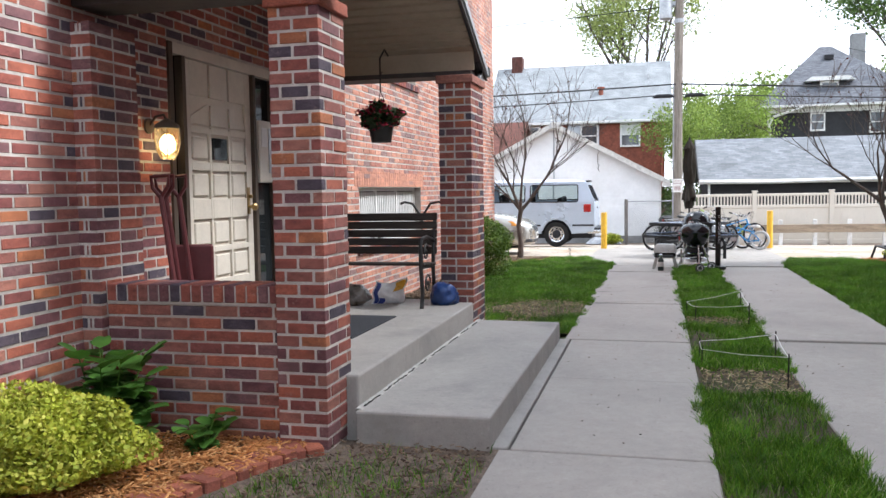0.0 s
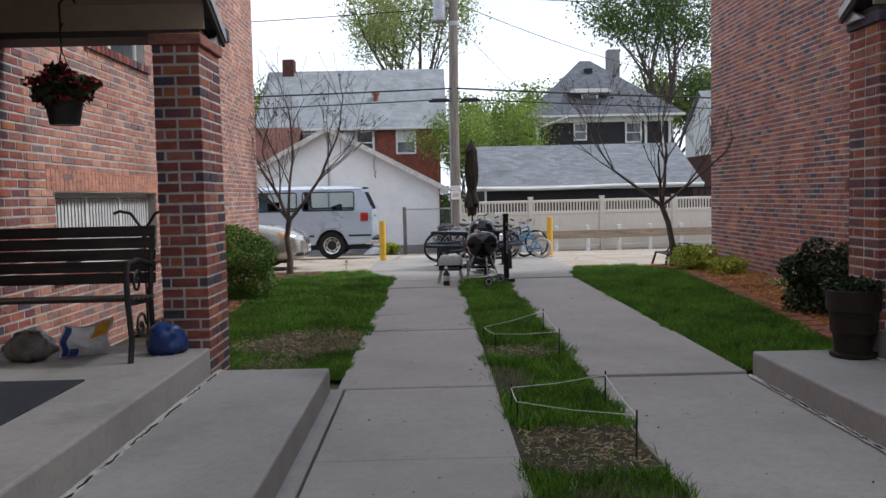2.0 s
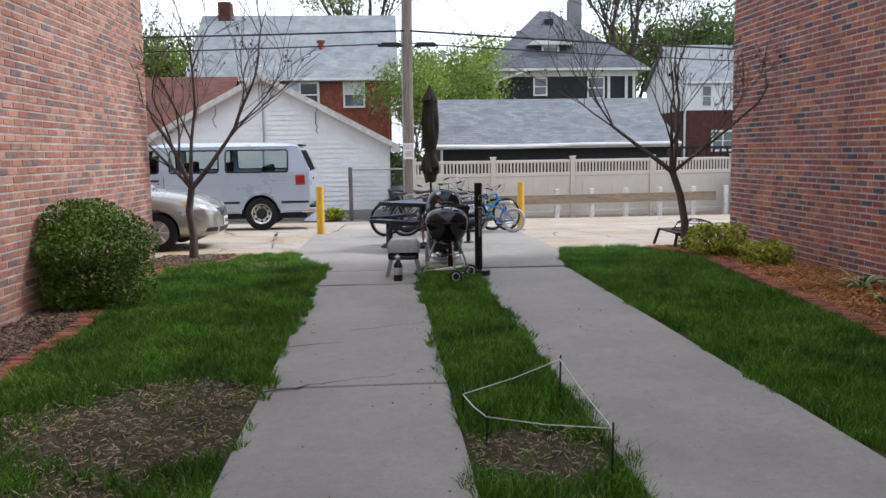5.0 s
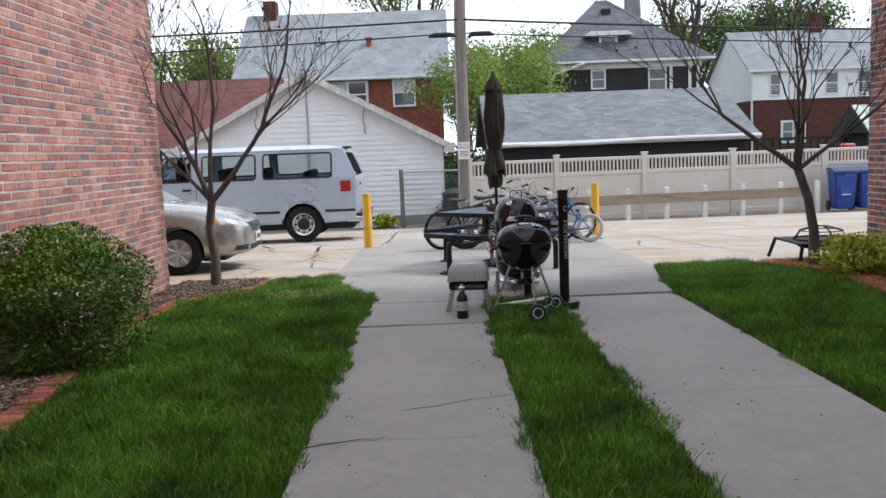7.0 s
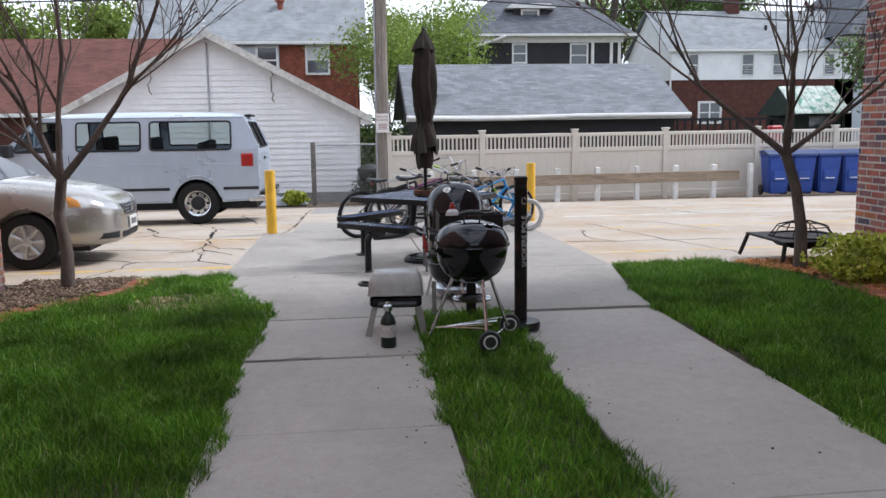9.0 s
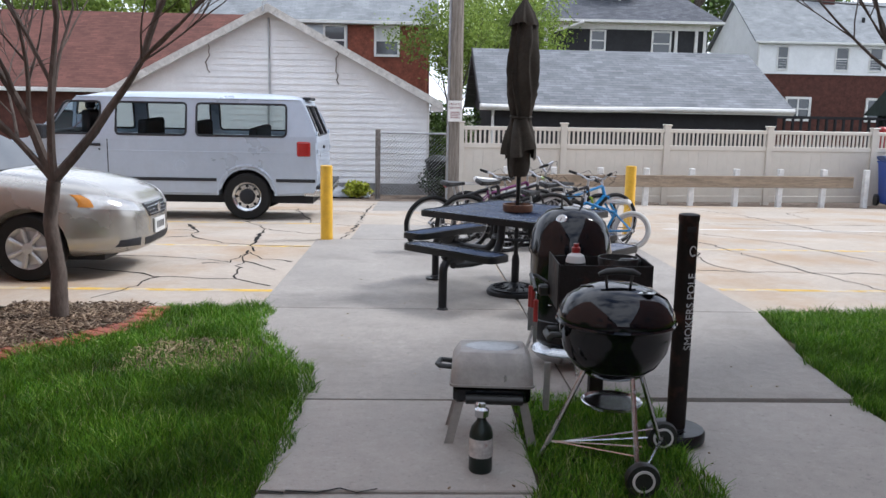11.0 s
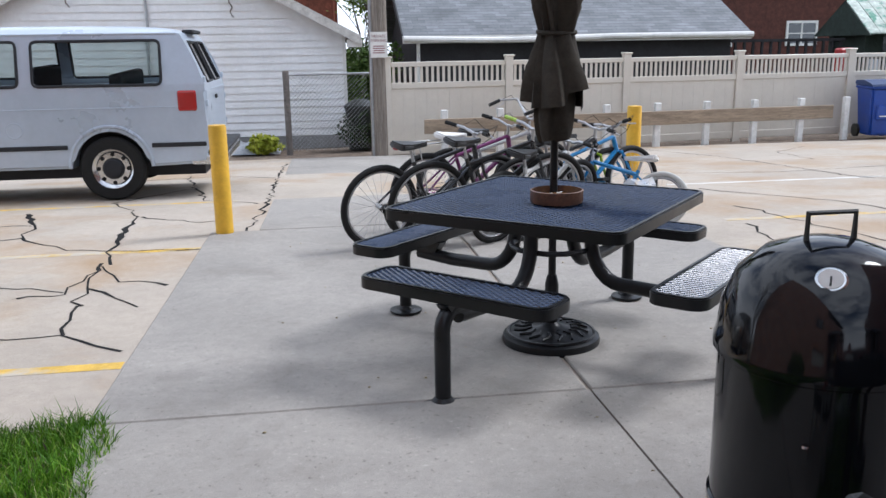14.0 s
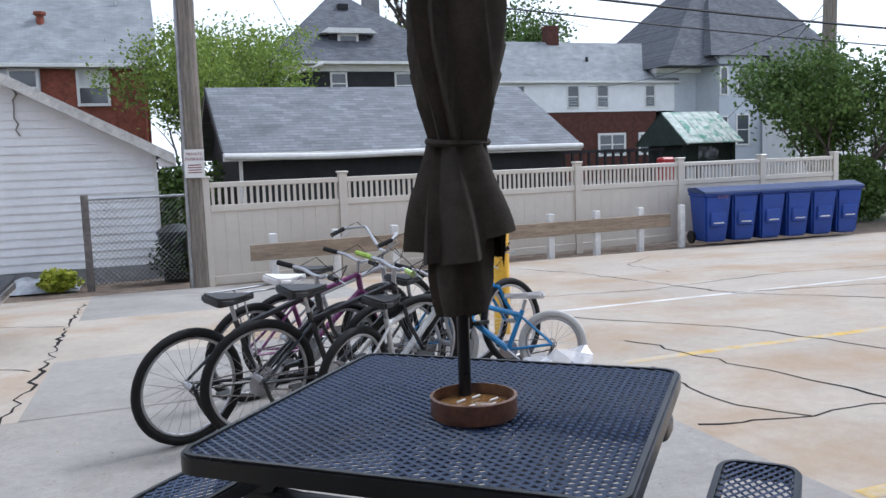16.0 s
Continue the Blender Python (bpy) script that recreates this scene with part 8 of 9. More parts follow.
part("bulb", LA([(0.008, 0.06), (0.03, 0.09), (0.034, 0.13), (0.02, 0.17), (0.005, 0.18)], 14, (0.15, 0, 0)), M_BULB, lantern, smooth=True)
lamp = new("lantern_light", bpy.data.lights.new("lantern_light", "POINT"))
lamp.data.energy, lamp.data.color, lamp.data.shadow_soft_size = 7.0, (1.0, 0.68, 0.36), 0.035
lamp.location = (WX + 0.15, 0.80, 1.74)

# bench of dark slats with iron ends
M_SLAT = surf("dark_weathered_slats", (0.05, 0.042, 0.037), 0.75, var=0.3, fine=50, coarse=4, bump=0.35, stretch=(0.4, 5, 5))
M_IRON = surf("black_cast_iron", (0.016, 0.016, 0.016), 0.55, var=0.25, fine=40, bump=0.2)


def park_bench(name, loc, rz, w, label):
    b = thing(name, loc, label, "bench", rz=rz)
    for k in range(5):
        y = -0.40 + k * 0.085
        part("seat_slat", B(-w / 2, w / 2, y, y + 0.072, 0.385 - 0.006 * k, 0.41 - 0.006 * k, bevel=0.006), M_SLAT, b)
    for k in range(5):
        z = 0.46 + k * 0.078
        sl = part("back_slat", B(-w / 2, w / 2, 0.0, 0.024, 0, 0.071, bevel=0.006), M_SLAT, b)
        sl.matrix_basis = Matrix.Translation((0, 0.03 + 0.17 * (z - 0.40) * 0.6, z)) @ pose(0, 0, 0, -8)
    for x in (-w / 2 + 0.03, w / 2 - 0.03):
        e = part("iron_end", T([(x, -0.40, 0.0), (x, -0.36, 0.14), (x, -0.40, 0.37), (x, -0.41, 0.55), (x, -0.38, 0.62), (x, -0.20, 0.63), (x, -0.02, 0.60), (x, 0.06, 0.58)], 0.019, 8), M_IRON, b, smooth=True)
        part("back_leg", T([(x, 0.12, 0.0), (x, 0.03, 0.2), (x, 0.02, 0.38), (x, 0.06, 0.6), (x, 0.12, 0.84)], 0.019, 8), M_IRON, b, smooth=True)
        part("seat_bar", T([(x, -0.40, 0.372), (x, 0.03, 0.35)], 0.016, 6), M_IRON, b)
        part("scroll", T([(x, -0.22 + 0.09 * (1 - k / 14) * math.cos(k * 0.75), 0.49 + 0.09 * (1 - k / 14) * math.sin(k * 0.75)) for k in range(14)], 0.009, 6), M_IRON, b, smooth=True)
        part("scroll", T([(x, -0.18 + 0.10 * (1 - k / 14) * math.cos(k * 0.75), 0.20 + 0.10 * (1 - k / 14) * math.sin(k * 0.75)) for k in range(14)], 0.009, 6), M_IRON, b, smooth=True)
    return b


park_bench("park_bench", (-1.73, 3.42, PORCH_Z), 0, 1.22, "dark weathered slat bench with cast-iron ends on a porch")
park_bench("park_bench", (4.85, 3.55, PORCH_Z), 0, 1.2, "dark slat bench with iron ends beside a column")

mat_ = tagged(part("doormat", B(-2.26, -1.23, 1.48, 2.53, PORCH_Z, PORCH_Z + 0.012, bevel=0.004), surf("dark_grey_mat", (0.045, 0.048, 0.055), 0.95, var=0.25, fine=250, coarse=6, bump=0.6, dist=0.004)), "dark grey doormat on a concrete porch floor", "mat")


def lumpy(name, loc, size, material, label, category, seed, part_name="body"):
    """A slumped bag: a ball pressed onto the floor and crumpled."""
    t = thing(name, loc, label, category)
    bm = bmesh.new()
    bmesh.ops.create_icosphere(bm, subdivisions=4, radius=1.0)
    for v in bm.verts:
        d = v.co.copy()
        k = 1 + 0.22 * noise.noise(d * 1.7 + Vector((seed, 0, 0))) + 0.10 * noise.noise(d * 5 + Vector((0, seed, 0)))
        v.co = Vector((d.x * size[0], d.y * size[1], d.z * size[2])) * k
        v.co.z = max(0.0, v.co.z + size[2] * 0.75)
    part(part_name, bm, material, t, smooth="all")
    return t


M_BAGWHITE = surf("white_plastic_sack", (0.66, 0.66, 0.68), 0.35, var=0.15, fine=10, coarse=9, bump=0.2, stain=(0.05, 0.09, 0.32), stain_at=(0.53, 0.56))
M_BAGBLUE = surf("blue_nylon", (0.012, 0.045, 0.17), 0.4, var=0.3, fine=40, coarse=8, bump=0.2)
M_BAGGREY = surf("smoky_plastic", (0.16, 0.145, 0.13), 0.3, var=0.4, fine=20, coarse=9, bump=0.3, stain=(0.28, 0.22, 0.16), stain_at=(0.55, 0.7))
M_BAGPAPER = surf("white_printed_sack", (0.72, 0.72, 0.73), 0.38, var=0.12, fine=12, coarse=9, bump=0.25)
M_BAGINK = surf("blue_sack_print", (0.03, 0.06, 0.30), 0.4, var=0.35, fine=25, coarse=30)
M_BAGGOLD = surf("golden_sack_print", (0.55, 0.27, 0.02), 0.4, var=0.25, fine=20)


def printed_sack(loc, rz, w, h, d, label):
    """A half-empty pillow sack lying on its side, with a crimped end and printed fields."""
    t = thing("sack", loc, label, "sack", rz=rz)
    nu, nv = 24, 16

    def at(u, v, side, off=0.0):
        swell = (max(0.0, math.sin(math.pi * u)) ** 0.5) * (max(0.0, math.sin(math.pi * (0.06 + v * 0.9))) ** 0.6)
        fold = 0.016 * noise.noise(Vector((u * 5, v * 6, side * 3.0))) + 0.007 * noise.noise(Vector((u * 14, v * 13, side)))
        y = side * (d / 2 * swell + fold * swell + off) - 0.05 * v
        return (w * (u - 0.5) + 0.03 * v + 0.012 * math.sin(v * 9), y, h * v * (1 - 0.12 * math.sin(math.pi * u * 1.3)) + 0.004)

    def field(name, u0, u1, v0, v1, m, off, sides=(-1,), text=""):
        vs, fs = [], []
        for side in sides:
            o = len(vs)
            vs += [at(u0 + (u1 - u0) * i / nu, v0 + (v1 - v0) * k / nv, side, off) for k in range(nv + 1) for i in range(nu + 1)]
            for k in range(nv):
                for i in range(nu):
                    q = o + k * (nu + 1) + i
                    f = (q, q + 1, q + nu + 2, q + nu + 1)
                    fs.append(f if side < 0 else f[::-1])
        ob = mesh_of(name, vs, fs, m, t, True)
        if text:
            tagged(ob, text)
        return ob

    field("body", 0.0, 1.0, 0.0, 1.0, M_BAGPAPER, 0.002, (-1, 1))
    field("side_print", 0.03, 0.15, 0.04, 0.96, M_BAGINK, 0.005, (-1,), "dark blue printed edge")
    field("corner_print", 0.16, 0.34, 0.02, 0.30, M_BAGINK, 0.005, (-1,), "blue printed corner")
    field("top_print", 0.60, 0.93, 0.58, 0.97, M_BAGGOLD, 0.005, (-1,), "golden printed field")
    return t


printed_sack((-1.57, 3.33, PORCH_Z), 28, 0.30, 0.22, 0.13, "crumpled white sack with blue and golden print under a bench")
lumpy("sack", (-1.86, 3.22, PORCH_Z), (0.15, 0.12, 0.11), M_BAGGREY, "half-clear grey plastic sack under a bench", "sack", 5.0)
lumpy("sack", (-2.16, 3.2, PORCH_Z), (0.10, 0.10, 0.10), M_BAGWHITE, "small pale plastic sack on a porch floor", "sack", 7.5)
lumpy("tote_bag", (-1.02, 3.33, PORCH_Z), (0.13, 0.10, 0.12), M_BAGBLUE, "blue nylon bag slumped beside a bench", "bag", 9.0)

hook_ = thing("plant_hook", (-1.62, 4.75, 0.0), "black double-armed iron plant hook behind a bench", "plant hook")
part("stem", T([(0, 0, 0), (0, 0, 1.05)], 0.010, 6), M_IRON, hook_)
for s in (-1, 1):
    part("arm", T([(0, 0, 1.03), (s * 0.02, 0, 1.15), (s * 0.10, 0, 1.27), (s * 0.19, 0, 1.29), (s * 0.24, 0, 1.27)], 0.013, 8), M_IRON, hook_, smooth=True)

# snow shovels and a folded chair behind the parapet
M_MAROON = surf("maroon_plastic", (0.095, 0.018, 0.02), 0.45, var=0.15, fine=40)
for k, (x, y, rz) in enumerate(((-2.12, 0.58, 0), (-2.14, 0.66, 8), (-2.08, 0.72, -6))):
    sh = thing("shovel", (x, y, PORCH_Z), "long-handled maroon shovel leaning on a brick pilaster", "shovel", "leaning shovels", rz)
    part("shaft", T([(0.10, 0.0, 0.02), (-0.02, -0.02, 1.05)], 0.017, 8), M_MAROON, sh, smooth=True)
    part("grip", T([(-0.02, -0.02, 1.03), (-0.075, -0.02, 1.09), (-0.085, -0.02, 1.16), (0.04, -0.02, 1.17), (0.035, -0.02, 1.10), (-0.02, -0.02, 1.03)], 0.013, 6), M_MAROON, sh, smooth=True)
    part("blade", B(0.06, 0.14, -0.15, 0.15, 0.0, 0.30, bevel=0.01), M_BLACKPL, sh)
ch = thing("plastic_chair", (-2.09, 0.80, PORCH_Z), "maroon plastic chair behind a low brick wall", "chair", rz=20)
bm = B(-0.145, 0.145, -0.015, 0.015, 0.42, 0.74, bevel=0.014, seg=2)
for v in bm.verts:
    v.co.y += 0.9 * v.co.x ** 2
    if v.co.z > 0.7:
        v.co.z -= 1.2 * v.co.x ** 2
part("backrest", bm, M_MAROON, ch)
part("seat", B(-0.15, 0.15, 0.02, 0.36, 0.38, 0.41, bevel=0.012), M_MAROON, ch)
for x in (-0.13, 0.13):
    for y in (0.04, 0.34):
        part("leg", T([(x, y, 0.0), (x * 0.95, y, 0.39)], 0.018, 6), M_GALV, ch)

# string round the reseeded patches
M_STAKE = surf("dark_stake", (0.03, 0.028, 0.025), 0.7)
M_STRING = surf("white_string", (0.7, 0.7, 0.66), 0.8, var=0.05)
for quad in (((1.22, 2.75), (1.76, 2.05), (1.80, 3.02), (1.22, 3.12)), ((1.28, 5.22), (1.77, 4.72), (1.80, 5.95), (1.20, 5.62))):
    enc = thing("string_fence", (*quad[0], 0.0), "white string on thin stakes round a bare patch", "string fence", "string fences")
    pts = []
    for i, (x, y) in enumerate(quad):
        lx, ly = x - quad[0][0], y - quad[0][1]
        h = 0.24 if i in (1, 2) else 0.15
        part("stake", T([(lx, ly, -0.05), (lx + 0.004, ly, h)], 0.005, 5), M_STAKE, enc)
        pts.append((lx, ly, h - 0.025))
    for a, b in zip(pts, pts[1:] + pts[:1]):
        a, b = Vector(a), Vector(b)
        part("string", T([a, a.lerp(b, 0.5) - Vector((0, 0, 0.012)), b], 0.0032, 4), M_STRING, enc)

# planter on the far step
M_BARREL = surf("dark_barrel", (0.028, 0.02, 0.016), 0.6, var=0.3, fine=40, coarse=5, bump=0.2)
pot = thing("planter", (3.66, 3.60, STEP_Z), "dark brown tiered plant pot on a concrete step", "plant pot")
part("saucer", LA([(0.17, 0), (0.19, 0.01), (0.19, 0.035), (0.15, 0.04)], 26), M_BARREL, pot, smooth=True)
part("body", LA([(0.15, 0.03), (0.165, 0.18), (0.17, 0.19), (0.185, 0.20), (0.195, 0.36), (0.20, 0.37), (0.215, 0.38), (0.225, 0.54), (0.21, 0.55), (0.20, 0.50)], 28), M_BARREL, pot, smooth=True)
part("soil", LA([(0.001, 0.49), (0.20, 0.49)], 20, cap=False), M_SOIL, pot)
pot.matrix_basis = pot.matrix_basis @ Matrix.Diagonal((0.82, 0.82, 0.86, 1.0))

# fire pit beyond the lawn
pit = thing("fire_pit", (5.45, 13.55, gz(13.55)), "black steel fire pit with a mesh cover", "fire pit")
part("bowl", LA([(0.10, 0.12), (0.26, 0.16), (0.33, 0.22), (0.34, 0.23), (0.30, 0.235)], 24), M_BLACKIRON, pit, smooth=True)
part("table_ring", B(-0.42, 0.42, -0.42, 0.42, 0.225, 0.25, bevel=0.008), M_BLACKIRON, pit)
for sx in (-1, 1):
    for sy in (-1, 1):
        part("leg", T([(sx * 0.40, sy * 0.40, 0.23), (sx * 0.46, sy * 0.46, 0.0)], 0.022, 6), M_BLACKIRON, pit)
dome = thing("spark_guard", (5.45, 13.55, gz(13.55) + 0.25), "black wire spark guard on a fire pit", "cover")
for k in range(8):
    t = 2 * math.pi * k / 8
    part("rib", T([(0.33 * math.cos(t), 0.33 * math.sin(t), 0.0), (0.25 * math.cos(t), 0.25 * math.sin(t), 0.11), (0.08 * math.cos(t), 0.08 * math.sin(t), 0.16), (0, 0, 0.165)], 0.007, 5), M_BLACKIRON, dome)
part("ring", T([(0.33 * math.cos(t), 0.33 * math.sin(t), 0.008) for t in np.linspace(0, 2 * math.pi, 25)[:-1]], 0.01, 5, True), M_BLACKIRON, dome)
part("ring", T([(0.25 * math.cos(t), 0.25 * math.sin(t), 0.11) for t in np.linspace(0, 2 * math.pi, 25)[:-1]], 0.006, 5, True), M_BLACKIRON, dome)

# ---------------------------------------------------------------- planting
def leaf_surf(name, tones, rough=0.55, trans=0.25, by_noise=2.0, swing=(0.57, 1.27)):
    m, nt, p = nodes_of(name)
    geo = nt.nodes.new("ShaderNodeNewGeometry")
    c = ramp_node(nt, geo.outputs["Random Per Island"], tones).outputs["Color"]
    n = noise_node(nt, by_noise, 4, 0.6, geo.outputs["Position"])
    g = ramp_node(nt, n.outputs["Fac"], [(0.3, (swing[0], swing[0] * 1.03, swing[0])), (0.7, (swing[1] * 1.03, swing[1], swing[1] * 0.9))]).outputs["Color"]
    col = mix_node(nt, 1.0, c, g, "MULTIPLY")
    nt.links.new(col, p.inputs["Base Color"])
    p.inputs["Roughness"].default_value = rough
    p.inputs["Specular IOR Level"].default_value = 0.25
    out = nt.nodes["Material Output"]
    tr = nt.nodes.new("ShaderNodeBsdfTranslucent")
    nt.links.new(col, tr.inputs["Color"])
    ms = nt.nodes.new("ShaderNodeMixShader")
    ms.inputs["Fac"].default_value = trans
    nt.links.new(p.outputs["BSDF"], ms.inputs[1])
    nt.links.new(tr.outputs["BSDF"], ms.inputs[2])
    nt.links.new(ms.outputs["Shader"], out.inputs["Surface"])
    return m


M_GRASS = leaf_surf("grass_blades", [(0.0, (0.030, 0.095, 0.008)), (0.45, (0.080, 0.205, 0.014)), (0.85, (0.155, 0.315, 0.026)), (0.95, (0.24, 0.37, 0.06)), (1.0, (0.42, 0.42, 0.24))], 0.5, 0.3, 1.7, (0.42, 1.45))
M_BOXWOOD = leaf_surf("boxwood_leaves", [(0.0, (0.05, 0.10, 0.014)), (0.6, (0.11, 0.20, 0.027)), (1.0, (0.21, 0.31, 0.055))], 0.45, 0.15)
M_SPIREA = leaf_surf("yellow_green_leaves", [(0.0, (0.24, 0.30, 0.03)), (0.6, (0.42, 0.47, 0.055)), (1.0, (0.56, 0.56, 0.12))], 0.55, 0.25, 4)
M_HYDR = leaf_surf("broad_green_leaves", [(0.0, (0.05, 0.13, 0.025)), (0.6, (0.10, 0.23, 0.042)), (1.0, (0.17, 0.32, 0.07))], 0.5, 0.25, 6)
M_DARKLEAF = leaf_surf("dark_green_leaves", [(0.0, (0.014, 0.030, 0.012)), (1.0, (0.045, 0.075, 0.028))], 0.5, 0.1)
M_TREE_PALE = leaf_surf("pale_spring_leaves", [(0.0, (0.17, 0.22, 0.06)), (1.0, (0.36, 0.42, 0.15))], 0.6, 0.35, 0.4)
M_TREE_MID = leaf_surf("mid_green_leaves", [(0.0, (0.12, 0.19, 0.035)), (1.0, (0.27, 0.36, 0.08))], 0.6, 0.3, 0.4)
M_TREE_DARK = leaf_surf("deep_green_leaves", [(0.0, (0.06, 0.11, 0.03)), (1.0, (0.16, 0.25, 0.07))], 0.6, 0.25, 0.4)
M_BARK = surf("grey_bark", (0.115, 0.092, 0.078), 0.9, var=0.35, fine=40, coarse=6, bump=0.6, dist=0.01, stretch=(1, 1, 0.4))
M_CHIP = leaf_surf("orange_wood_chips", [(0.0, (0.26, 0.10, 0.035)), (0.5, (0.44, 0.19, 0.065)), (1.0, (0.60, 0.33, 0.15))], 0.85, 0.0)
M_BARKCHIP = leaf_surf("brown_bark_chips", [(0.0, (0.06, 0.04, 0.03)), (0.5, (0.15, 0.105, 0.075)), (1.0, (0.30, 0.23, 0.17))], 0.9, 0.0)
M_EDGING = brick_surf("edging_brick_faces", [(0.0, (0.34, 0.12, 0.075)), (0.5, (0.28, 0.10, 0.07)), (1.0, (0.38, 0.15, 0.10))], True)
rng = np.random.default_rng(5)


def grass(name, xy, lo, hi, label, bend=1.1):
    """Blades of three corners plus a bent tip, at points of the plan."""
    n = len(xy)
    h = rng.uniform(lo, hi, n) * rng.uniform(0.75, 1.15, n)
    h = h * (1 + 0.3 * np.sin(xy[:, 0] * 11 + 2 * np.sin(xy[:, 1] * 5)) * np.sin(xy[:, 1] * 9 + 2 * np.sin(xy[:, 0] * 7)))
    a = rng.uniform(0, 2 * np.pi, n)
    w = rng.uniform(0.0016, 0.0032, n)
    d = rng.uniform(0, 2 * np.pi, n)
    b = rng.uniform(0.15, 1.0, n) * bend * h
    z0 = np.interp(xy[:, 1], PROFILE_Y, PROFILE_Z) - 0.025
    wx, wy = np.cos(a) * w, np.sin(a) * w
    bx, by = np.cos(d) * b, np.sin(d) * b
    x, y = xy[:, 0], xy[:, 1]
    P0 = np.stack([x - wx, y - wy, z0], 1)
    P1 = np.stack([x + wx, y + wy, z0], 1)
    M1 = np.stack([x + wx * 0.8 + bx * 0.35, y + wy * 0.8 + by * 0.35, z0 + h * 0.62], 1)
    M0 = np.stack([x - wx * 0.8 + bx * 0.35, y - wy * 0.8 + by * 0.35, z0 + h * 0.62], 1)
    Tp = np.stack([x + bx, y + by, z0 + h], 1)
    co = np.stack([P0, P1, M1, M0, Tp], 1).reshape(-1, 3)
    me = bpy.data.meshes.new(name)
    me.vertices.add(n * 5)
    me.vertices.foreach_set("co", co.astype(np.float32).ravel())
    base = np.arange(n) * 5
    idx = np.stack([base, base + 1, base + 2, base + 3, base + 3, base + 2, base + 4], 1).ravel()
    me.loops.add(n * 7)
    me.loops.foreach_set("vertex_index", idx.astype(np.int32))
    me.polygons.add(n * 2)
    ls = np.stack([np.arange(n) * 7, np.arange(n) * 7 + 4], 1).ravel()
    me.polygons.foreach_set("loop_start", ls.astype(np.int32))
    me.materials.append(M_GRASS)
    me.update(calc_edges=True)
    return tagged(new(name, me), label, "grass", kind="stuff")


def wob(v, k, s=0.0):
    return 0.028 * np.sin(v * 2.3 + k) + 0.022 * np.sin(v * 7.1 + 2 * k) + 0.018 * np.sin(v * 17.0 + s)


def scatter(n, x0, x1, y0, y1):
    return np.stack([rng.uniform(x0, x1, n), rng.uniform(y0, y1, n)], 1)


def patch(xy, spots):
    """Drop points inside bare spots (x, y, rx, ry, share dropped)."""
    keep = np.ones(len(xy), bool)
    for x, y, rx, ry, share in spots:
        q = ((xy[:, 0] - x) / rx) ** 2 + ((xy[:, 1] - y) / ry) ** 2
        q = q + 0.35 * np.sin(xy[:, 0] * 19) * np.sin(xy[:, 1] * 23)
        keep &= ~((q < 1) & (rng.uniform(0, 1, len(xy)) < share))
    return xy[keep]


BED_W_Y = [4.0, 6.6, 7.9, 9.4, 11.2, 12.0, 12.45, 12.9, 13.6]
BED_W_X = [-1.72, -1.74, -1.76, -1.90, -2.02, -1.98, -1.62, -1.32, -1.27]
BED_E_Y = [3.8, 5.1, 7.0, 9.0, 11.0, 12.3, 12.9, 13.6]
BED_E_X = [4.15, 4.32, 4.55, 4.75, 4.92, 5.0, 4.75, 4.6]
xy = scatter(230000, -2.1, 0.14, 4.15, 13.66)
right_edge = np.interp(xy[:, 1], [4.0, 11.4, 12.0, 12.7, 13.7], [0.07, 0.09, 0.05, -0.29, -0.47]) + wob(xy[:, 1], 0.3)
left_edge = np.interp(xy[:, 1], BED_W_Y, BED_W_X) + 0.04
xy = xy[(xy[:, 0] < right_edge) & (xy[:, 0] > left_edge)]
xy = patch(xy, [(-0.42, 5.75, 0.62, 0.85, 0.97), (-0.95, 5.6, 0.5, 0.5, 0.8), (-0.6, 4.55, 0.30, 0.42, 0.95), (-1.0, 13.1, 0.22, 0.3, 0.7), (-0.62, 12.25, 0.48, 0.36, 0.75), (-1.1, 11.7, 0.3, 0.3, 0.4), (-0.3, 8.2, 0.25, 0.5, 0.45)])
tuft = np.concatenate([scatter(260, x - q, x + q, y - q, y + q) for x, y, q in ((-1.45, 5.1, 0.16), (-1.2, 4.75, 0.13), (-1.62, 5.6, 0.15), (-0.9, 4.5, 0.14), (-0.2, 4.4, 0.15), (-1.3, 5.5, 0.12), (-0.45, 4.35, 0.12), (-1.05, 5.15, 0.10), (-0.08, 5.0, 0.08))])
grass("lawn_grass", np.concatenate([xy, tuft]), 0.045, 0.09, "uneven green lawn grass with bare patches")
xy = scatter(150000, 1.05, 1.99, -7.0, 11.5)
xy = xy[(xy[:, 0] > 1.15 + wob(xy[:, 1], 1.1)) & (xy[:, 0] < 1.89 + wob(xy[:, 1], 2.2))]
xy = patch(xy, [(1.55, 2.25, 0.5, 0.42, 0.97), (1.25, 4.0, 0.22, 0.5, 0.9), (1.6, 1.2, 0.3, 0.5, 0.75), (1.45, -0.4, 0.35, 0.35, 0.7), (1.5, 5.05, 0.36, 0.34, 0.95)])
grass("strip_grass", xy, 0.04, 0.085, "rough green grass strip between two paths")
xy = scatter(190000, 2.95, 5.1, 4.1, 13.66)
le = np.interp(xy[:, 1], [4.0, 11.5, 12.2, 13.7], [3.06, 3.06, 3.14, 3.42]) + wob(xy[:, 1], 3.0)
re_ = np.interp(xy[:, 1], BED_E_Y, BED_E_X) - 0.03
xy = xy[(xy[:, 0] > le) & (xy[:, 0] < re_)]
grass("lawn_grass_right", xy, 0.045, 0.09, "thick green lawn grass beside a path")
xy = scatter(9000, -1.15, 0.02, -3.5, 0.25)
xy = xy[rng.uniform(0, 1, len(xy)) < np.clip(0.75 - (xy[:, 1] + 0.4) * 1.3, 0.04, 0.8)]
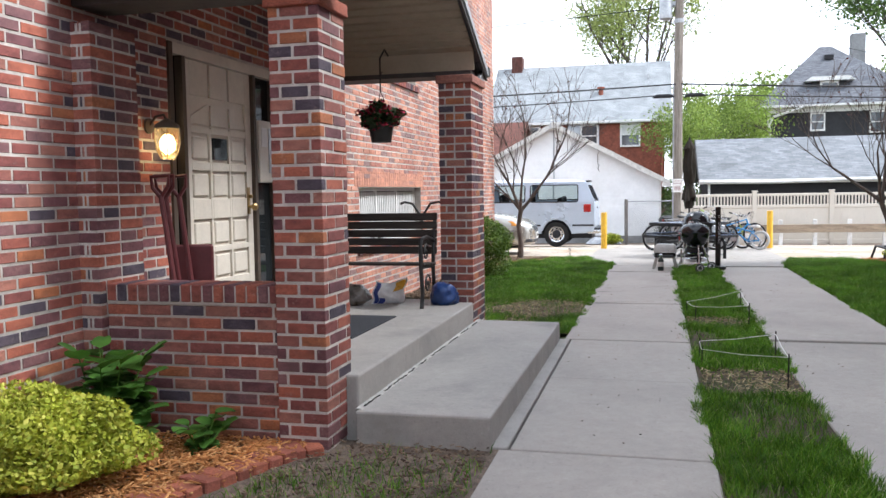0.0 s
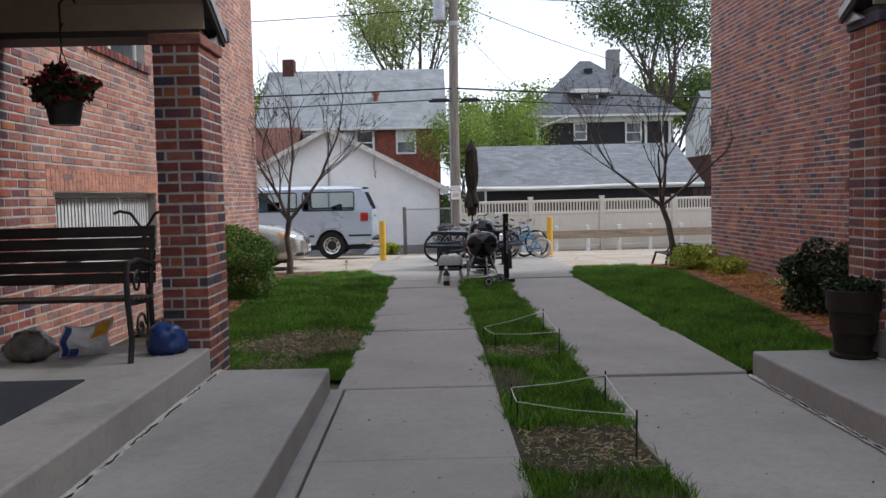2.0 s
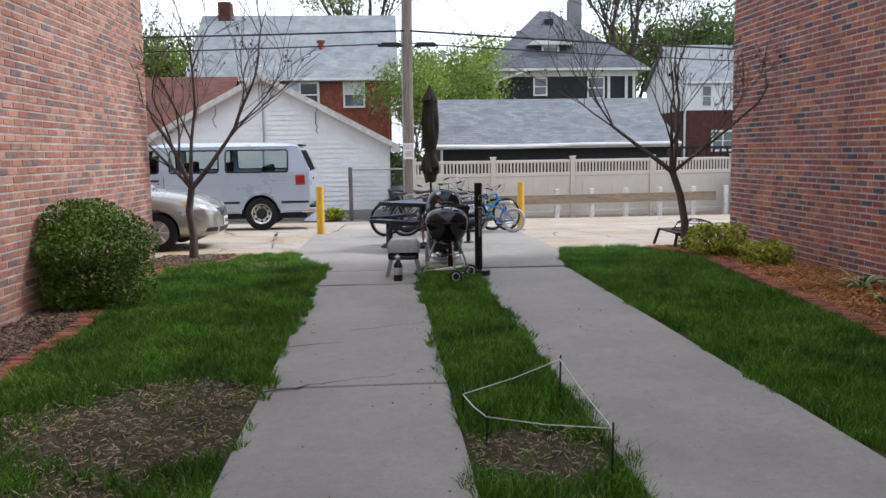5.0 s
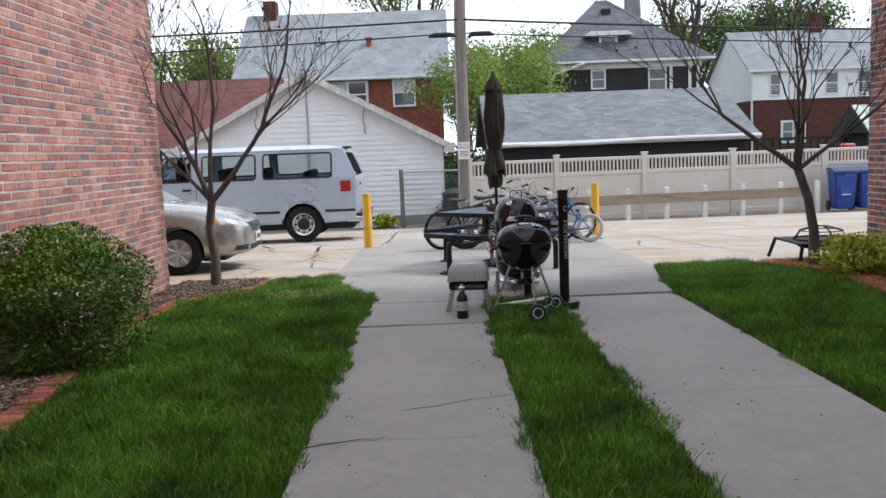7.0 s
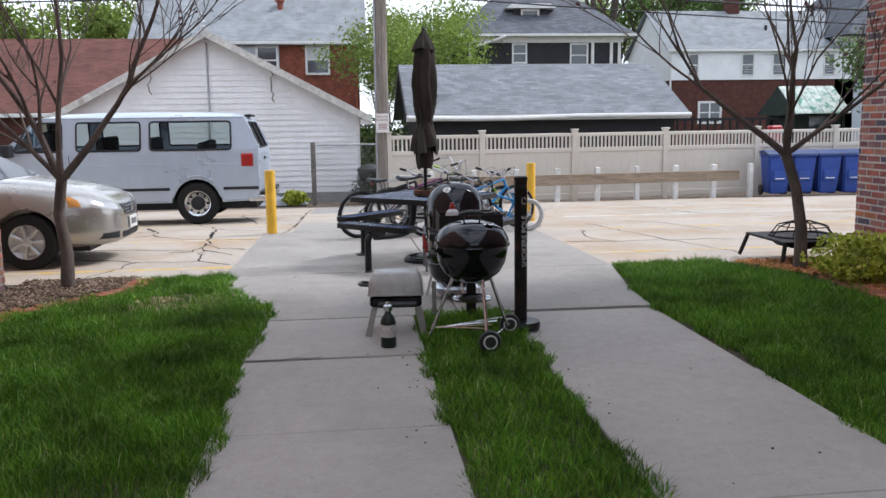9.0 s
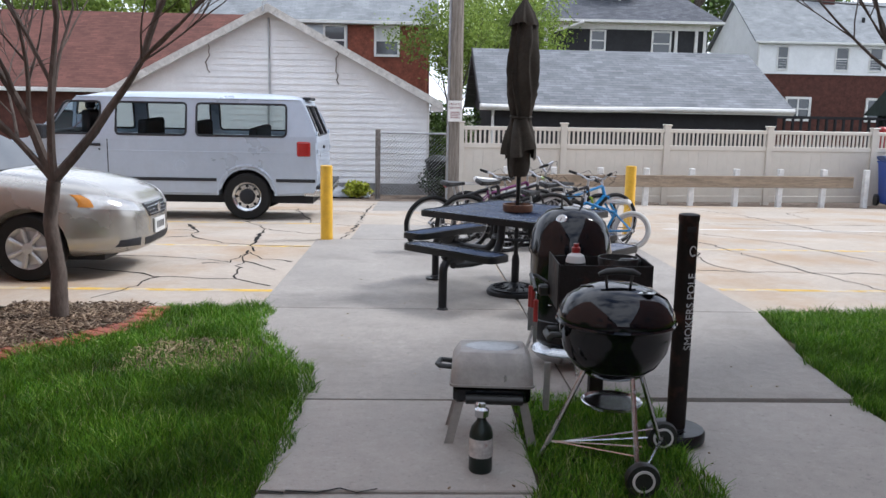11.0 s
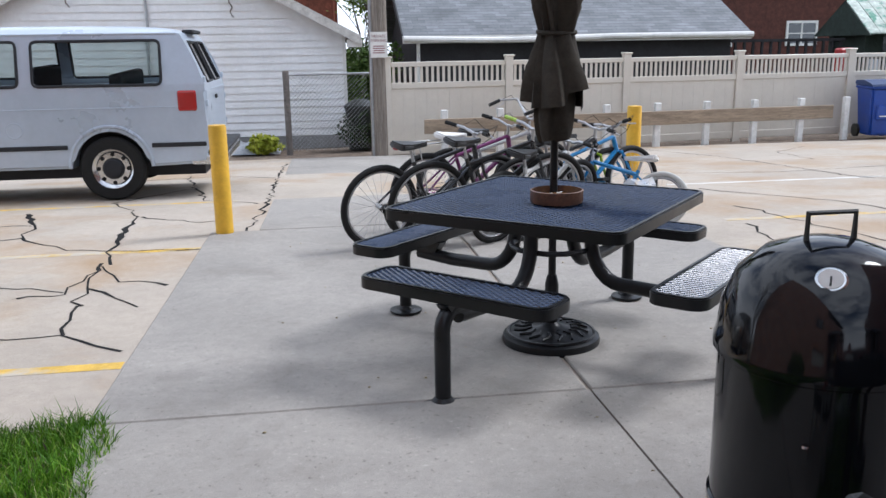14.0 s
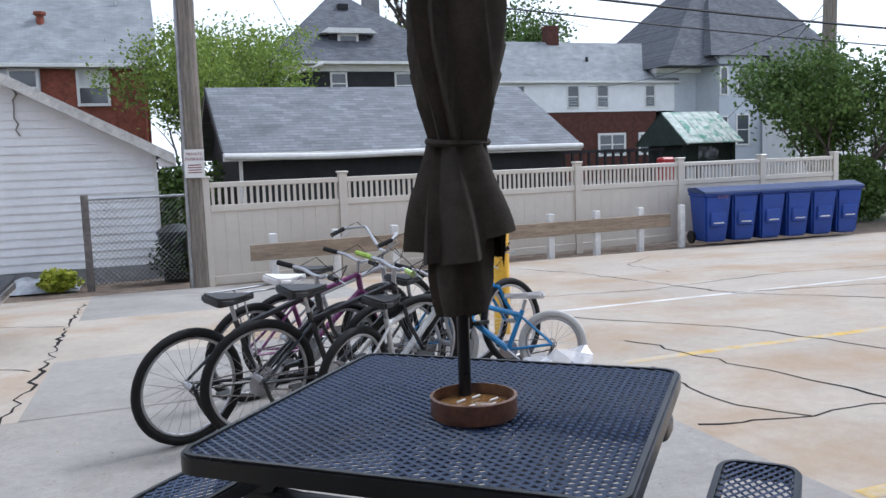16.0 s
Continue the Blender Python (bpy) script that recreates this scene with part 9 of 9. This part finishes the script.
xy = xy[xy[:, 0] > -0.86 + 0.42 * np.minimum(0, xy[:, 1])]
grass("thin_grass", xy, 0.04, 0.09, "thin grass on bare soil in front of a step")


def chips(name, pts, lo, hi, material, label, lift=0.015, slim=1.0, heap=0.026):
    """Splinters lying about on a bed."""
    n = len(pts)
    l, w, t = rng.uniform(lo, hi, n), rng.uniform(0.006, 0.016, n) * slim, rng.uniform(0.002, 0.006, n)
    a, tilt = rng.uniform(0, 2 * np.pi, n), rng.uniform(-0.45, 0.45, n)
    z = np.interp(pts[:, 1], PROFILE_Y, PROFILE_Z) + lift + rng.uniform(-0.004, heap, n)
    u = np.stack([np.cos(a) * np.cos(tilt), np.sin(a) * np.cos(tilt), np.sin(tilt)], 1)
    v = np.stack([-np.sin(a), np.cos(a), np.zeros(n)], 1)
    k = np.cross(u, v)
    c = np.stack([pts[:, 0], pts[:, 1], z], 1)
    co = []
    for su, sv, sk in ((-1, -1, -1), (1, -1, -1), (1, 1, -1), (-1, 1, -1), (-1, -1, 1), (1, -1, 1), (1, 1, 1), (-1, 1, 1)):
        co.append(c + u * (su * l / 2)[:, None] + v * (sv * w / 2)[:, None] + k * (sk * t / 2)[:, None])
    co = np.stack(co, 1).reshape(-1, 3)
    quads = np.array([(4, 5, 6, 7), (0, 1, 5, 4), (1, 2, 6, 5), (2, 3, 7, 6), (3, 0, 4, 7)])
    idx = (np.arange(n)[:, None, None] * 8 + quads[None]).ravel()
    me = bpy.data.meshes.new(name)
    me.vertices.add(n * 8)
    me.vertices.foreach_set("co", co.astype(np.float32).ravel())
    me.loops.add(n * 20)
    me.loops.foreach_set("vertex_index", idx.astype(np.int32))
    me.polygons.add(n * 5)
    me.polygons.foreach_set("loop_start", np.arange(0, n * 20, 4, dtype=np.int32))
    me.materials.append(material)
    me.update(calc_edges=True)
    return tagged(new(name, me), label, "mulch", kind="stuff")


p = scatter(14000, WX, -0.85, -3.2, 0.12)
p = p[p[:, 0] < -0.98 + 0.36 * np.minimum(0.2, p[:, 1])]
chips("wood_chips", p, 0.025, 0.085, M_CHIP, "orange wood chip mulch in a flower bed")
p = scatter(24000, 4.1, EX, 3.9, 13.5)
p = p[p[:, 0] > np.interp(p[:, 1], BED_E_Y, BED_E_X) + 0.05]
chips("wood_chips_right", p, 0.03, 0.10, M_CHIP, "orange wood chip mulch along a brick wall")
p = scatter(24000, WX, -1.25, 6.4, 13.6)
p = p[p[:, 0] < np.interp(p[:, 1], BED_W_Y, BED_W_X) - 0.05]
chips("bark_chips", p, 0.025, 0.085, M_BARKCHIP, "brown bark mulch along a brick wall")

M_STRAW = leaf_surf("dry_straw", [(0.0, (0.16, 0.125, 0.075)), (0.5, (0.30, 0.245, 0.155)), (1.0, (0.48, 0.41, 0.28))], 0.9, 0.0)
p = scatter(2600, -1.05, 0.02, -3.2, 0.25)
p = p[p[:, 0] > -0.9 + 0.40 * np.minimum(0, p[:, 1])]
chips("soil_litter", p, 0.008, 0.035, M_BARKCHIP, "dark crumbs and bark bits on bare soil", -0.004)
p = np.concatenate([scatter(3000, -1.5, 0.02, 4.3, 6.6), scatter(450, 1.2, 1.85, 1.85, 2.65), scatter(400, 1.2, 1.85, 4.7, 5.4), scatter(1500, -1.1, -0.42, 11.85, 12.65)])
chips("straw_litter", p, 0.015, 0.05, M_STRAW, "dry straw and dead grass on bare lawn patches", -0.014, 0.45)


p = np.concatenate([scatter(40, 0.1, 1.12, 0.5, 11.3), scatter(40, 1.92, 3.0, 0.5, 11.3), scatter(60, 1.0, 1.2, 3.0, 11.0), scatter(60, 1.86, 2.0, 3.0, 11.0)])
chips("path_litter", p, 0.004, 0.014, M_BARKCHIP, "small dark crumbs and leaf bits on concrete paths", 0.012, 0.7, 0.0)
p = scatter(80, 0.1, 3.0, 11.6, 17.5)
chips("patio_litter", p, 0.004, 0.013, M_STRAW, "small dry leaf bits and crumbs on a patio", 0.008, 0.7, 0.0)


def edging(path, label, sink=0.0):
    """A row of tilted bricks along a line on the plan."""
    me = bpy.data.meshes.new("edging_brick")
    bm = B(-0.048, 0.048, -0.10, 0.10, -0.06, 0.055, bevel=0.008)
    bm.to_mesh(me)
    bm.free()
    me.materials.append(M_EDGING)
    row = thing("brick_edging", label=label, category="edging", kind="structure")
    pts = [Vector((*p, 0)) for p in path]
    dist = 0.0
    for a, b in zip(pts, pts[1:]):
        l = (b - a).length
        d = (b - a).normalized()
        while dist < l:
            q = a + d * dist
            ob = new("edging_brick", me)
            ob.parent = row
            ob.matrix_basis = Matrix.Translation((q.x, q.y, gz(q.y) + sink + random.uniform(-0.006, 0.008))) @ pose(0, 0, 0, random.uniform(-3, 3), random.uniform(-5, 5), math.degrees(math.atan2(d.y, d.x)) + random.uniform(-3, 3))
            dist += 0.104
        dist -= l


edging([(-0.96, 0.08), (-1.06, 0.0), (-1.18, -0.32), (-1.38, -0.85), (-1.75, -1.9), (-2.2, -3.0)], "row of red bricks edging a wood chip bed", -0.018)
edging([(-1.74, 6.5), (-1.76, 7.9), (-1.90, 9.4), (-2.02, 11.2), (-1.98, 12.0), (-1.62, 12.45), (-1.32, 12.9), (-1.27, 13.5)], "curved row of red bricks edging a bark bed", -0.03)
edging([(4.15, 4.5), (4.32, 5.1), (4.55, 7.0), (4.75, 9.0), (4.92, 11.0), (5.0, 12.3)], "row of red bricks edging a wood chip bed", -0.018)


def leaves(name, centres, sizes, material, parent, long=1.6, up=0.3, cup=0.0):
    """Leaf blades of four corners round given centres."""
    n = len(centres)
    nrm = rng.normal(0, 1, (n, 3))
    nrm[:, 2] += up * 3
    nrm /= np.linalg.norm(nrm, axis=1)[:, None]
    t = rng.normal(0, 1, (n, 3))
    u = np.cross(nrm, t)
    u /= np.linalg.norm(u, axis=1)[:, None]
    v = np.cross(nrm, u)
    s = np.asarray(sizes)[:, None]
    c = np.asarray(centres)
    co = np.stack([c - u * s * long / 2, c + v * s * 0.5 + nrm * cup * s, c + u * s * long / 2, c - v * s * 0.5 + nrm * cup * s], 1).reshape(-1, 3)
    return tris_object(name, co, material, 4, parent)


def shell_points(n, rx, ry, rz_, fill=0.35, rough=0.12, seed=1.0, square=2.0):
    """Points in the outer skin of a lumpy ellipsoid that sits on the ground."""
    d = rng.normal(0, 1, (n, 3))
    d /= (np.abs(d) ** square).sum(1)[:, None] ** (1 / square)
    r = 1 - fill * rng.uniform(0, 1, n) ** 2
    lump = 1 + rough * (np.sin(d[:, 0] * 5 + seed) + np.sin(d[:, 1] * 6 + 2 * seed) + np.sin(d[:, 2] * 7 + 3 * seed)) / 2
    p = d * (r * lump)[:, None] * np.array([rx, ry, rz_])
    return p


def shrub(name, loc, size, n, leaf, material, label, fill=0.4, rough=0.12, seed=1.0, stems=9, up=0.3, square=2.0):
    s = thing(name, loc, label, "shrub")
    p = shell_points(n, *size, fill, rough, seed, square)
    p[:, 2] += size[2] * 0.92
    p = p[p[:, 2] > 0.02]
    leaves("foliage", p, rng.uniform(0.6, 1.3, len(p)) * leaf, material, s, up=up)
    bm = bmesh.new()
    for k in range(stems):
        a = 2 * math.pi * k / stems
        tube(bm, [(0.05 * math.cos(a), 0.05 * math.sin(a), 0), (size[0] * 0.35 * math.cos(a), size[1] * 0.35 * math.sin(a), size[2] * 0.7), (size[0] * 0.6 * math.cos(a + 0.4), size[1] * 0.6 * math.sin(a + 0.4), size[2] * 1.3)], [0.012, 0.008, 0.003], 5)
    tagged(part("stem_clump", bm, M_BARK, s), kind="stuff")
    return s


shrub("boxwood_bush", (-2.02, 9.45, 0), (0.51, 0.60, 0.50), 26000, 0.021, M_BOXWOOD, "clipped rounded boxwood bush against a brick wall", 0.45, 0.16, 2.0, square=3.4)
shrub("yew_bush", (5.02, 6.75, 0), (0.52, 0.50, 0.40), 7000, 0.035, M_DARKLEAF, "dark green loose bush against a brick wall", 0.6, 0.3, 4.0)
shrub("spirea_bush", (-2.10, -0.74, 0), (0.50, 0.46, 0.23), 22000, 0.019, M_SPIREA, "low bright yellow-green bush in a flower bed", 0.5, 0.22, 3.0)
shrub("spirea_bush", (5.2, 12.05, 0), (0.38, 0.45, 0.22), 3000, 0.032, M_SPIREA, "low yellow-green bush at a house corner", 0.5, 0.25, 5.0)
shrub("spirea_bush", (5.45, 11.1, 0), (0.28, 0.35, 0.16), 1500, 0.032, M_SPIREA, "low yellow-green bush at a house corner", 0.5, 0.25, 6.0)
shrub("planter_bush", (3.66, 3.60, STEP_Z + 0.42), (0.17, 0.17, 0.07), 700, 0.03, M_DARKLEAF, "sparse dark plant in a tiered pot", 0.6, 0.2, 6.0, 4)
shrub("weed_clump", (-0.75, 28.0, gz(28.0)), (0.35, 0.2, 0.2), 900, 0.06, M_SPIREA, "yellow-green weeds beside a garage", 0.6, 0.2, 3.0, 4)
shrub("weed_clump", (1.35, 28.4, gz(28.4)), (0.5, 0.35, 0.45), 1200, 0.06, M_DARKLEAF, "dark weeds between a garage and a fence", 0.6, 0.2, 7.0, 4)


M_STRIPE = leaf_surf("cream_leaf_margin", [(0.0, (0.50, 0.54, 0.36)), (1.0, (0.66, 0.68, 0.50))], 0.5, 0.2, 6)


def striped_plant(loc, n, label, seed):
    """Arching folded blades, each green in the middle with pale margins."""
    pl = thing("striped_plant", loc, label, "plant")
    rnd = random.Random(seed)
    for k in range(n):
        a = 6.283 * k / n + rnd.uniform(-0.25, 0.25)
        l, w, rise = rnd.uniform(0.16, 0.30), rnd.uniform(0.018, 0.03), rnd.uniform(0.5, 1.1)
        d, s_ = Vector((math.cos(a), math.sin(a), 0)), Vector((-math.sin(a), math.cos(a), 0))
        rows_ = []
        for q in range(7):
            t = q / 6
            c = d * (0.02 + l * t) + Vector((0, 0, l * (rise * t * 1.5 - 0.9 * t * t) + 0.01))
            wd = w * (math.sin(math.pi * min(0.97, 0.12 + t * 0.86)) + 0.03)
            rows_.append([tuple(c + s_ * wd * f + Vector((0, 0, abs(f) * wd * 0.45))) for f in (-1, -0.55, 0, 0.55, 1)])
        for name, cols, m in (("leaf", (1, 2, 3), M_HYDR), ("leaf_margin", (0, 1), M_STRIPE), ("leaf_margin", (3, 4), M_STRIPE)):
            vs = [r[c] for r in rows_ for c in cols]
            c = len(cols)
            fs = [(q * c + i, q * c + i + 1, (q + 1) * c + i + 1, (q + 1) * c + i) for q in range(6) for i in range(c - 1)]
            mesh_of(name, vs, fs, m, pl, True)
    return pl


striped_plant((5.5, 9.15, 0.01), 16, "small green plant with cream-striped leaves in wood mulch", 21)
striped_plant((5.25, 8.35, 0.01), 7, "few sprouting cream-striped leaves in wood mulch", 22)


def broad_plant(loc, stems, label, seed, spread=0.34, tall=0.56):
    pl = thing("hydrangea", loc, label, "plant")
    rnd = random.Random(seed)
    bm = bmesh.new()
    me_leaf = []
    for k in range(stems):
        a, r, h = rnd.uniform(0, 6.28), rnd.uniform(0.05, spread), rnd.uniform(0.12, tall)
        tip = Vector((r * math.cos(a), r * math.sin(a) * 0.6, h))
        tube(bm, [(tip.x * 0.2, tip.y * 0.2, 0), tip * 0.6, tip], [0.006, 0.005, 0.003], 5)
        for q in range(7):
            b = a + q * 1.1 + rnd.uniform(-0.3, 0.3)
            l = rnd.uniform(0.09, 0.15)
            z = tip.z - q * 0.035
            base = Vector((tip.x * z / h, tip.y * z / h, z))
            d, s_ = Vector((math.cos(b), math.sin(b), rnd.uniform(0.15, 0.95) - q * 0.11)), Vector((-math.sin(b), math.cos(b), 0))
            up = Vector((0, 0, 1))
            lb = bmesh.new()
            rows = [(0.0, 0.03), (0.15, 0.38), (0.4, 0.50), (0.65, 0.46), (0.88, 0.26), (1.0, 0.0)]
            prev = None
            for f, w in rows:
                mid = base + d * (l * f) - up * (0.03 * f * f)
                row = [lb.verts.new(mid - s_ * (l * w) + up * 0.012), lb.verts.new(mid - up * 0.002), lb.verts.new(mid + s_ * (l * w) + up * 0.012)] if w > 0.01 else [lb.verts.new(mid)]
                if prev:
                    if len(row) == 3 and len(prev) == 3:
                        lb.faces.new((prev[0], prev[1], row[1], row[0]))
                        lb.faces.new((prev[1], prev[2], row[2], row[1]))
                    elif len(row) == 1:
                        lb.faces.new((prev[0], prev[1], row[0]))
                        lb.faces.new((prev[1], prev[2], row[0]))
                prev = row
            part("leaf", lb, M_HYDR, pl, smooth="all")
    tagged(part("stem_clump", bm, M_HYDR, pl), kind="stuff")


broad_plant((-2.02, -0.22, 0), 36, "green broad-leaved plant against a low brick wall", 4)
broad_plant((-1.52, -0.10, 0), 5, "small green broad-leaved plant against a low brick wall", 9, 0.16, 0.26)

# hanging basket under the porch beam
part("basket_bracket", T([(-1.54, 3.16, 2.44), (-1.54, 3.16, 2.60), (-1.54, 3.30, 2.70), (-1.54, 3.40, 2.66)], 0.008, 6), M_CABLE, bpy.data.objects["porch_roof_left"])
basket = thing("hanging_basket", (-1.54, 3.16, 1.85), "dark hanging pot of red flowers under a porch roof", "hanging plant")
part("pot", LA([(0.085, 0.0), (0.09, 0.005), (0.115, 0.15), (0.122, 0.16), (0.122, 0.18), (0.105, 0.18), (0.10, 0.14)], 24), M_BLACKPL, basket, smooth=True)
for t in (0.3, 2.4, 4.5):
    part("wire", T([(0.115 * math.cos(t), 0.115 * math.sin(t), 0.17), (0, 0, 0.46)], 0.003, 4), M_CABLE, basket)
part("hook", T([(0, 0, 0.45), (0, 0, 0.60), (0.02, 0, 0.63)], 0.006, 5), M_CABLE, basket)
p_ = shell_points(700, 0.19, 0.19, 0.11, 0.7, 0.3, 2.0) + np.array([0, 0, 0.23])
leaves("foliage", p_, rng.uniform(0.03, 0.06, len(p_)), M_DARKLEAF, basket)
p_ = shell_points(340, 0.20, 0.20, 0.13, 0.3, 0.3, 2.0) + np.array([0, 0, 0.24])
tagged(leaves("bloom_spray", p_, rng.uniform(0.02, 0.04, len(p_)), leaf_surf("dark_red_petals", [(0, (0.16, 0.012, 0.03)), (1, (0.40, 0.03, 0.08))]), basket, long=1.0), kind="stuff")


# ---------------------------------------------------------------- trees
def limb(bm, tips, p, d, length, r, depth, rnd, spread, up, least=0.0):
    fine = least > 0
    n = 5
    pts, rs = [p.copy()], [r]
    for k in range(1, n + 1):
        d = (d + Vector((rnd.uniform(-1, 1), rnd.uniform(-1, 1), rnd.uniform(-0.5, 1) * up)) * 0.13).normalized()
        p = p + d * (length / n)
        pts.append(p.copy())
        rs.append(max(least, r * (1 - 0.45 * k / n)))
    tube(bm, pts, rs, 7 if depth > 2 else (5 if depth > 1 else 3), depth == 0)
    tips.append((pts[-1], depth))
    if depth == 0:
        tips.extend((q, 0) for q in pts[2:])
        return
    for j in range(3 if depth > 1 or fine else 4):
        i = rnd.randint(2, n)
        q = pts[i] if j else pts[-1]
        a = rnd.uniform(0, 6.28)
        side = Vector((math.cos(a), math.sin(a), rnd.uniform(-0.1, 0.5)))
        nd = (d + side * spread * (0.75 if j else 0.35)).normalized()
        limb(bm, tips, q, nd, length * rnd.uniform(0.62, 0.85), rs[i] * (0.82 if j == 0 else 0.62), depth - 1, rnd, spread, up, least)


def bare_tree(loc, trunk, forks, r, label, seed):
    """A young tree without leaves: a bent trunk, limbs and fine twigs with dark buds."""
    t = thing("young_tree", loc, label, "tree")
    rnd = random.Random(seed)
    bm = bmesh.new()
    tube(bm, trunk, [r * 1.35, r * 1.05] + [r * (0.95 - 0.05 * k) for k in range(len(trunk) - 2)], 10)
    part("trunk", bm, M_BARK, t, smooth=True)
    tips = []
    for d, l, rr, dep in forks:
        bm = bmesh.new()
        limb(bm, tips, Vector(trunk[-1]), Vector(d).normalized(), l * 0.88, r * rr, dep + 1, rnd, 0.85, 0.6, 0.0040)
        part("limb", bm, M_BARK, t, smooth=True)
    ends = [p for p, dep in tips if dep == 0]
    c = np.array([tuple(p) for p in ends if rnd.random() < 0.16])
    c = c + rng.normal(0, 0.012, c.shape)
    tagged(leaves("bud_spray", c, rng.uniform(0.018, 0.045, len(c)), leaf_surf("dark_buds", [(0, (0.05, 0.018, 0.018)), (1, (0.12, 0.04, 0.03))]), t, long=1.2), kind="stuff")


bare_tree((-1.86, 13.1, gz(13.1)), [(0, 0, -0.1), (0.02, 0, 0.35), (-0.03, 0.02, 0.7), (0.02, 0, 1.0)],
          [((0.95, 0.1, 1.0), 1.2, 0.75, 3), ((-0.35, 0.2, 1.2), 1.2, 0.7, 3), ((0.15, -0.3, 1.3), 1.25, 0.6, 3), ((-0.85, -0.2, 0.9), 1.0, 0.5, 3)], 0.052, "small bare tree with reddish twigs in a mulch bed", 11)
bare_tree((5.08, 12.9, gz(12.9)), [(0, 0, -0.1), (-0.01, 0, 0.4), (-0.08, 0.01, 0.8), (-0.20, 0, 1.12)],
          [((-1.1, 0.1, 0.75), 1.2, 0.7, 3), ((0.25, 0.2, 1.2), 1.15, 0.7, 3), ((-0.35, -0.3, 1.2), 1.1, 0.55, 3), ((0.9, -0.1, 0.9), 1.0, 0.55, 3)], 0.052, "small bare leaning tree beside a brick wall", 23)


def leafy_tree(loc, h, spread, trunk_r, n, leaf, material, label, seed, base=0.35, dens=1.0, name="tree"):
    """A grown tree: trunk, limbs that fork, and leaf clumps at the limbs' ends with gaps between."""
    t = thing(name, loc, label, "tree")
    rnd = random.Random(seed)
    bm = bmesh.new()
    tube(bm, [(0, 0, -0.3), (0.05 * spread * rnd.uniform(-1, 1), 0, h * base * 0.6), (0, 0, h * base)], [trunk_r * 1.3, trunk_r, trunk_r * 0.85], 10)
    tips = []
    for k in range(5):
        a = k * 1.256 + rnd.uniform(-0.3, 0.3)
        limb(bm, tips, Vector((0, 0, h * base)), Vector((math.cos(a) * 0.7 * spread / h * 2, math.sin(a) * 0.7 * spread / h * 2, 1.0)).normalized(), h * (1 - base) * 0.36, trunk_r * 0.55, 3, rnd, 0.8, 0.9)
    part("trunk", bm, M_BARK, t, smooth=True)
    cl = np.array([tuple(p) for p, dep in tips if dep <= 1])
    pick = cl[rng.integers(0, len(cl), n)]
    p = pick + rng.normal(0, 0.055 * h * dens, (n, 3)) * np.array([1, 1, 0.8])
    leaves("crown", p, rng.uniform(0.6, 1.4, n) * leaf, material, t, long=1.5, up=0.2)


G0 = -0.79
leafy_tree((-0.4, 68.0, G0), 22.0, 8.5, 0.42, 13000, 0.15, M_TREE_PALE, "tall pale spring tree behind a house", 3, 0.36, 0.55)
leafy_tree((21.8, 74.0, G0), 22.0, 6.0, 0.45, 12000, 0.18, M_TREE_DARK, "tall dark green tree beside a house", 8, 0.33, 0.7)
leafy_tree((6.2, 60.0, G0), 10.2, 3.0, 0.2, 12000, 0.13, M_TREE_MID, "yellow-green tree between two houses", 12, 0.15, 0.85)
leafy_tree((4.3, 44.0, G0), 7.4, 1.5, 0.12, 11000, 0.08, M_TREE_MID, "yellow-green young tree behind a garage", 15, 0.12, 0.85)
leafy_tree((2.25, 40.0, gz(40.0)), 6.6, 1.0, 0.10, 9000, 0.08, M_TREE_MID, "slim yellow-green tree between two garages", 51, 0.10, 0.75)
leafy_tree((-11.5, 58.0, G0), 10.5, 4.5, 0.25, 12000, 0.17, M_TREE_MID, "bright green tree beyond a red roof", 17, 0.25, 0.8)
leafy_tree((-8.8, 66.0, G0), 12.0, 4.5, 0.25, 11000, 0.18, M_TREE_MID, "green tree behind a house", 19, 0.3, 0.8)
leafy_tree((13.0, 84.0, G0), 14.0, 5.0, 0.3, 6000, 0.22, M_TREE_MID, "green tree behind a dark roof", 21, 0.3, 0.8)
leafy_tree((36.0, 90.0, G0), 18.0, 7.0, 0.4, 8000, 0.26, M_TREE_DARK, "green tree behind a long white house", 25, 0.3, 0.8)
leafy_tree((29.0, 96.0, G0), 17.0, 6.0, 0.4, 7000, 0.26, M_TREE_MID, "green tree behind a long white house", 27, 0.3, 0.8)
leafy_tree((58.0, 92.0, G0), 15.0, 6.0, 0.4, 5000, 0.28, M_TREE_DARK, "far green tree behind a tall house", 31, 0.3, 0.8)
leafy_tree((-24.0, 70.0, G0), 12.0, 6.0, 0.4, 5000, 0.24, M_TREE_MID, "far green tree beyond a parking lot", 33, 0.3, 0.8)
leafy_tree((19.6, 30.8, gz(30.6)), 5.4, 2.6, 0.10, 16000, 0.09, M_TREE_DARK, "dense dark green bush behind a fence", 37, 0.04, 0.95, "large_bush")
leafy_tree((21.6, 31.4, gz(31.4)), 4.8, 2.6, 0.10, 12000, 0.09, M_TREE_DARK, "dense dark green bush behind a fence", 41, 0.04, 0.95, "large_bush")
shrub("low_bush", (1.75, 33.5, gz(33.5)), (0.8, 0.5, 1.25), 5000, 0.08, M_TREE_DARK, "dark green bush between two garages", 0.6, 0.3, 3.5)
shrub("low_bush", (19.4, 30.4, gz(30.4)), (1.5, 1.0, 0.9), 6000, 0.09, M_TREE_DARK, "dark green bush behind a vinyl fence", 0.5, 0.2, 2.5)
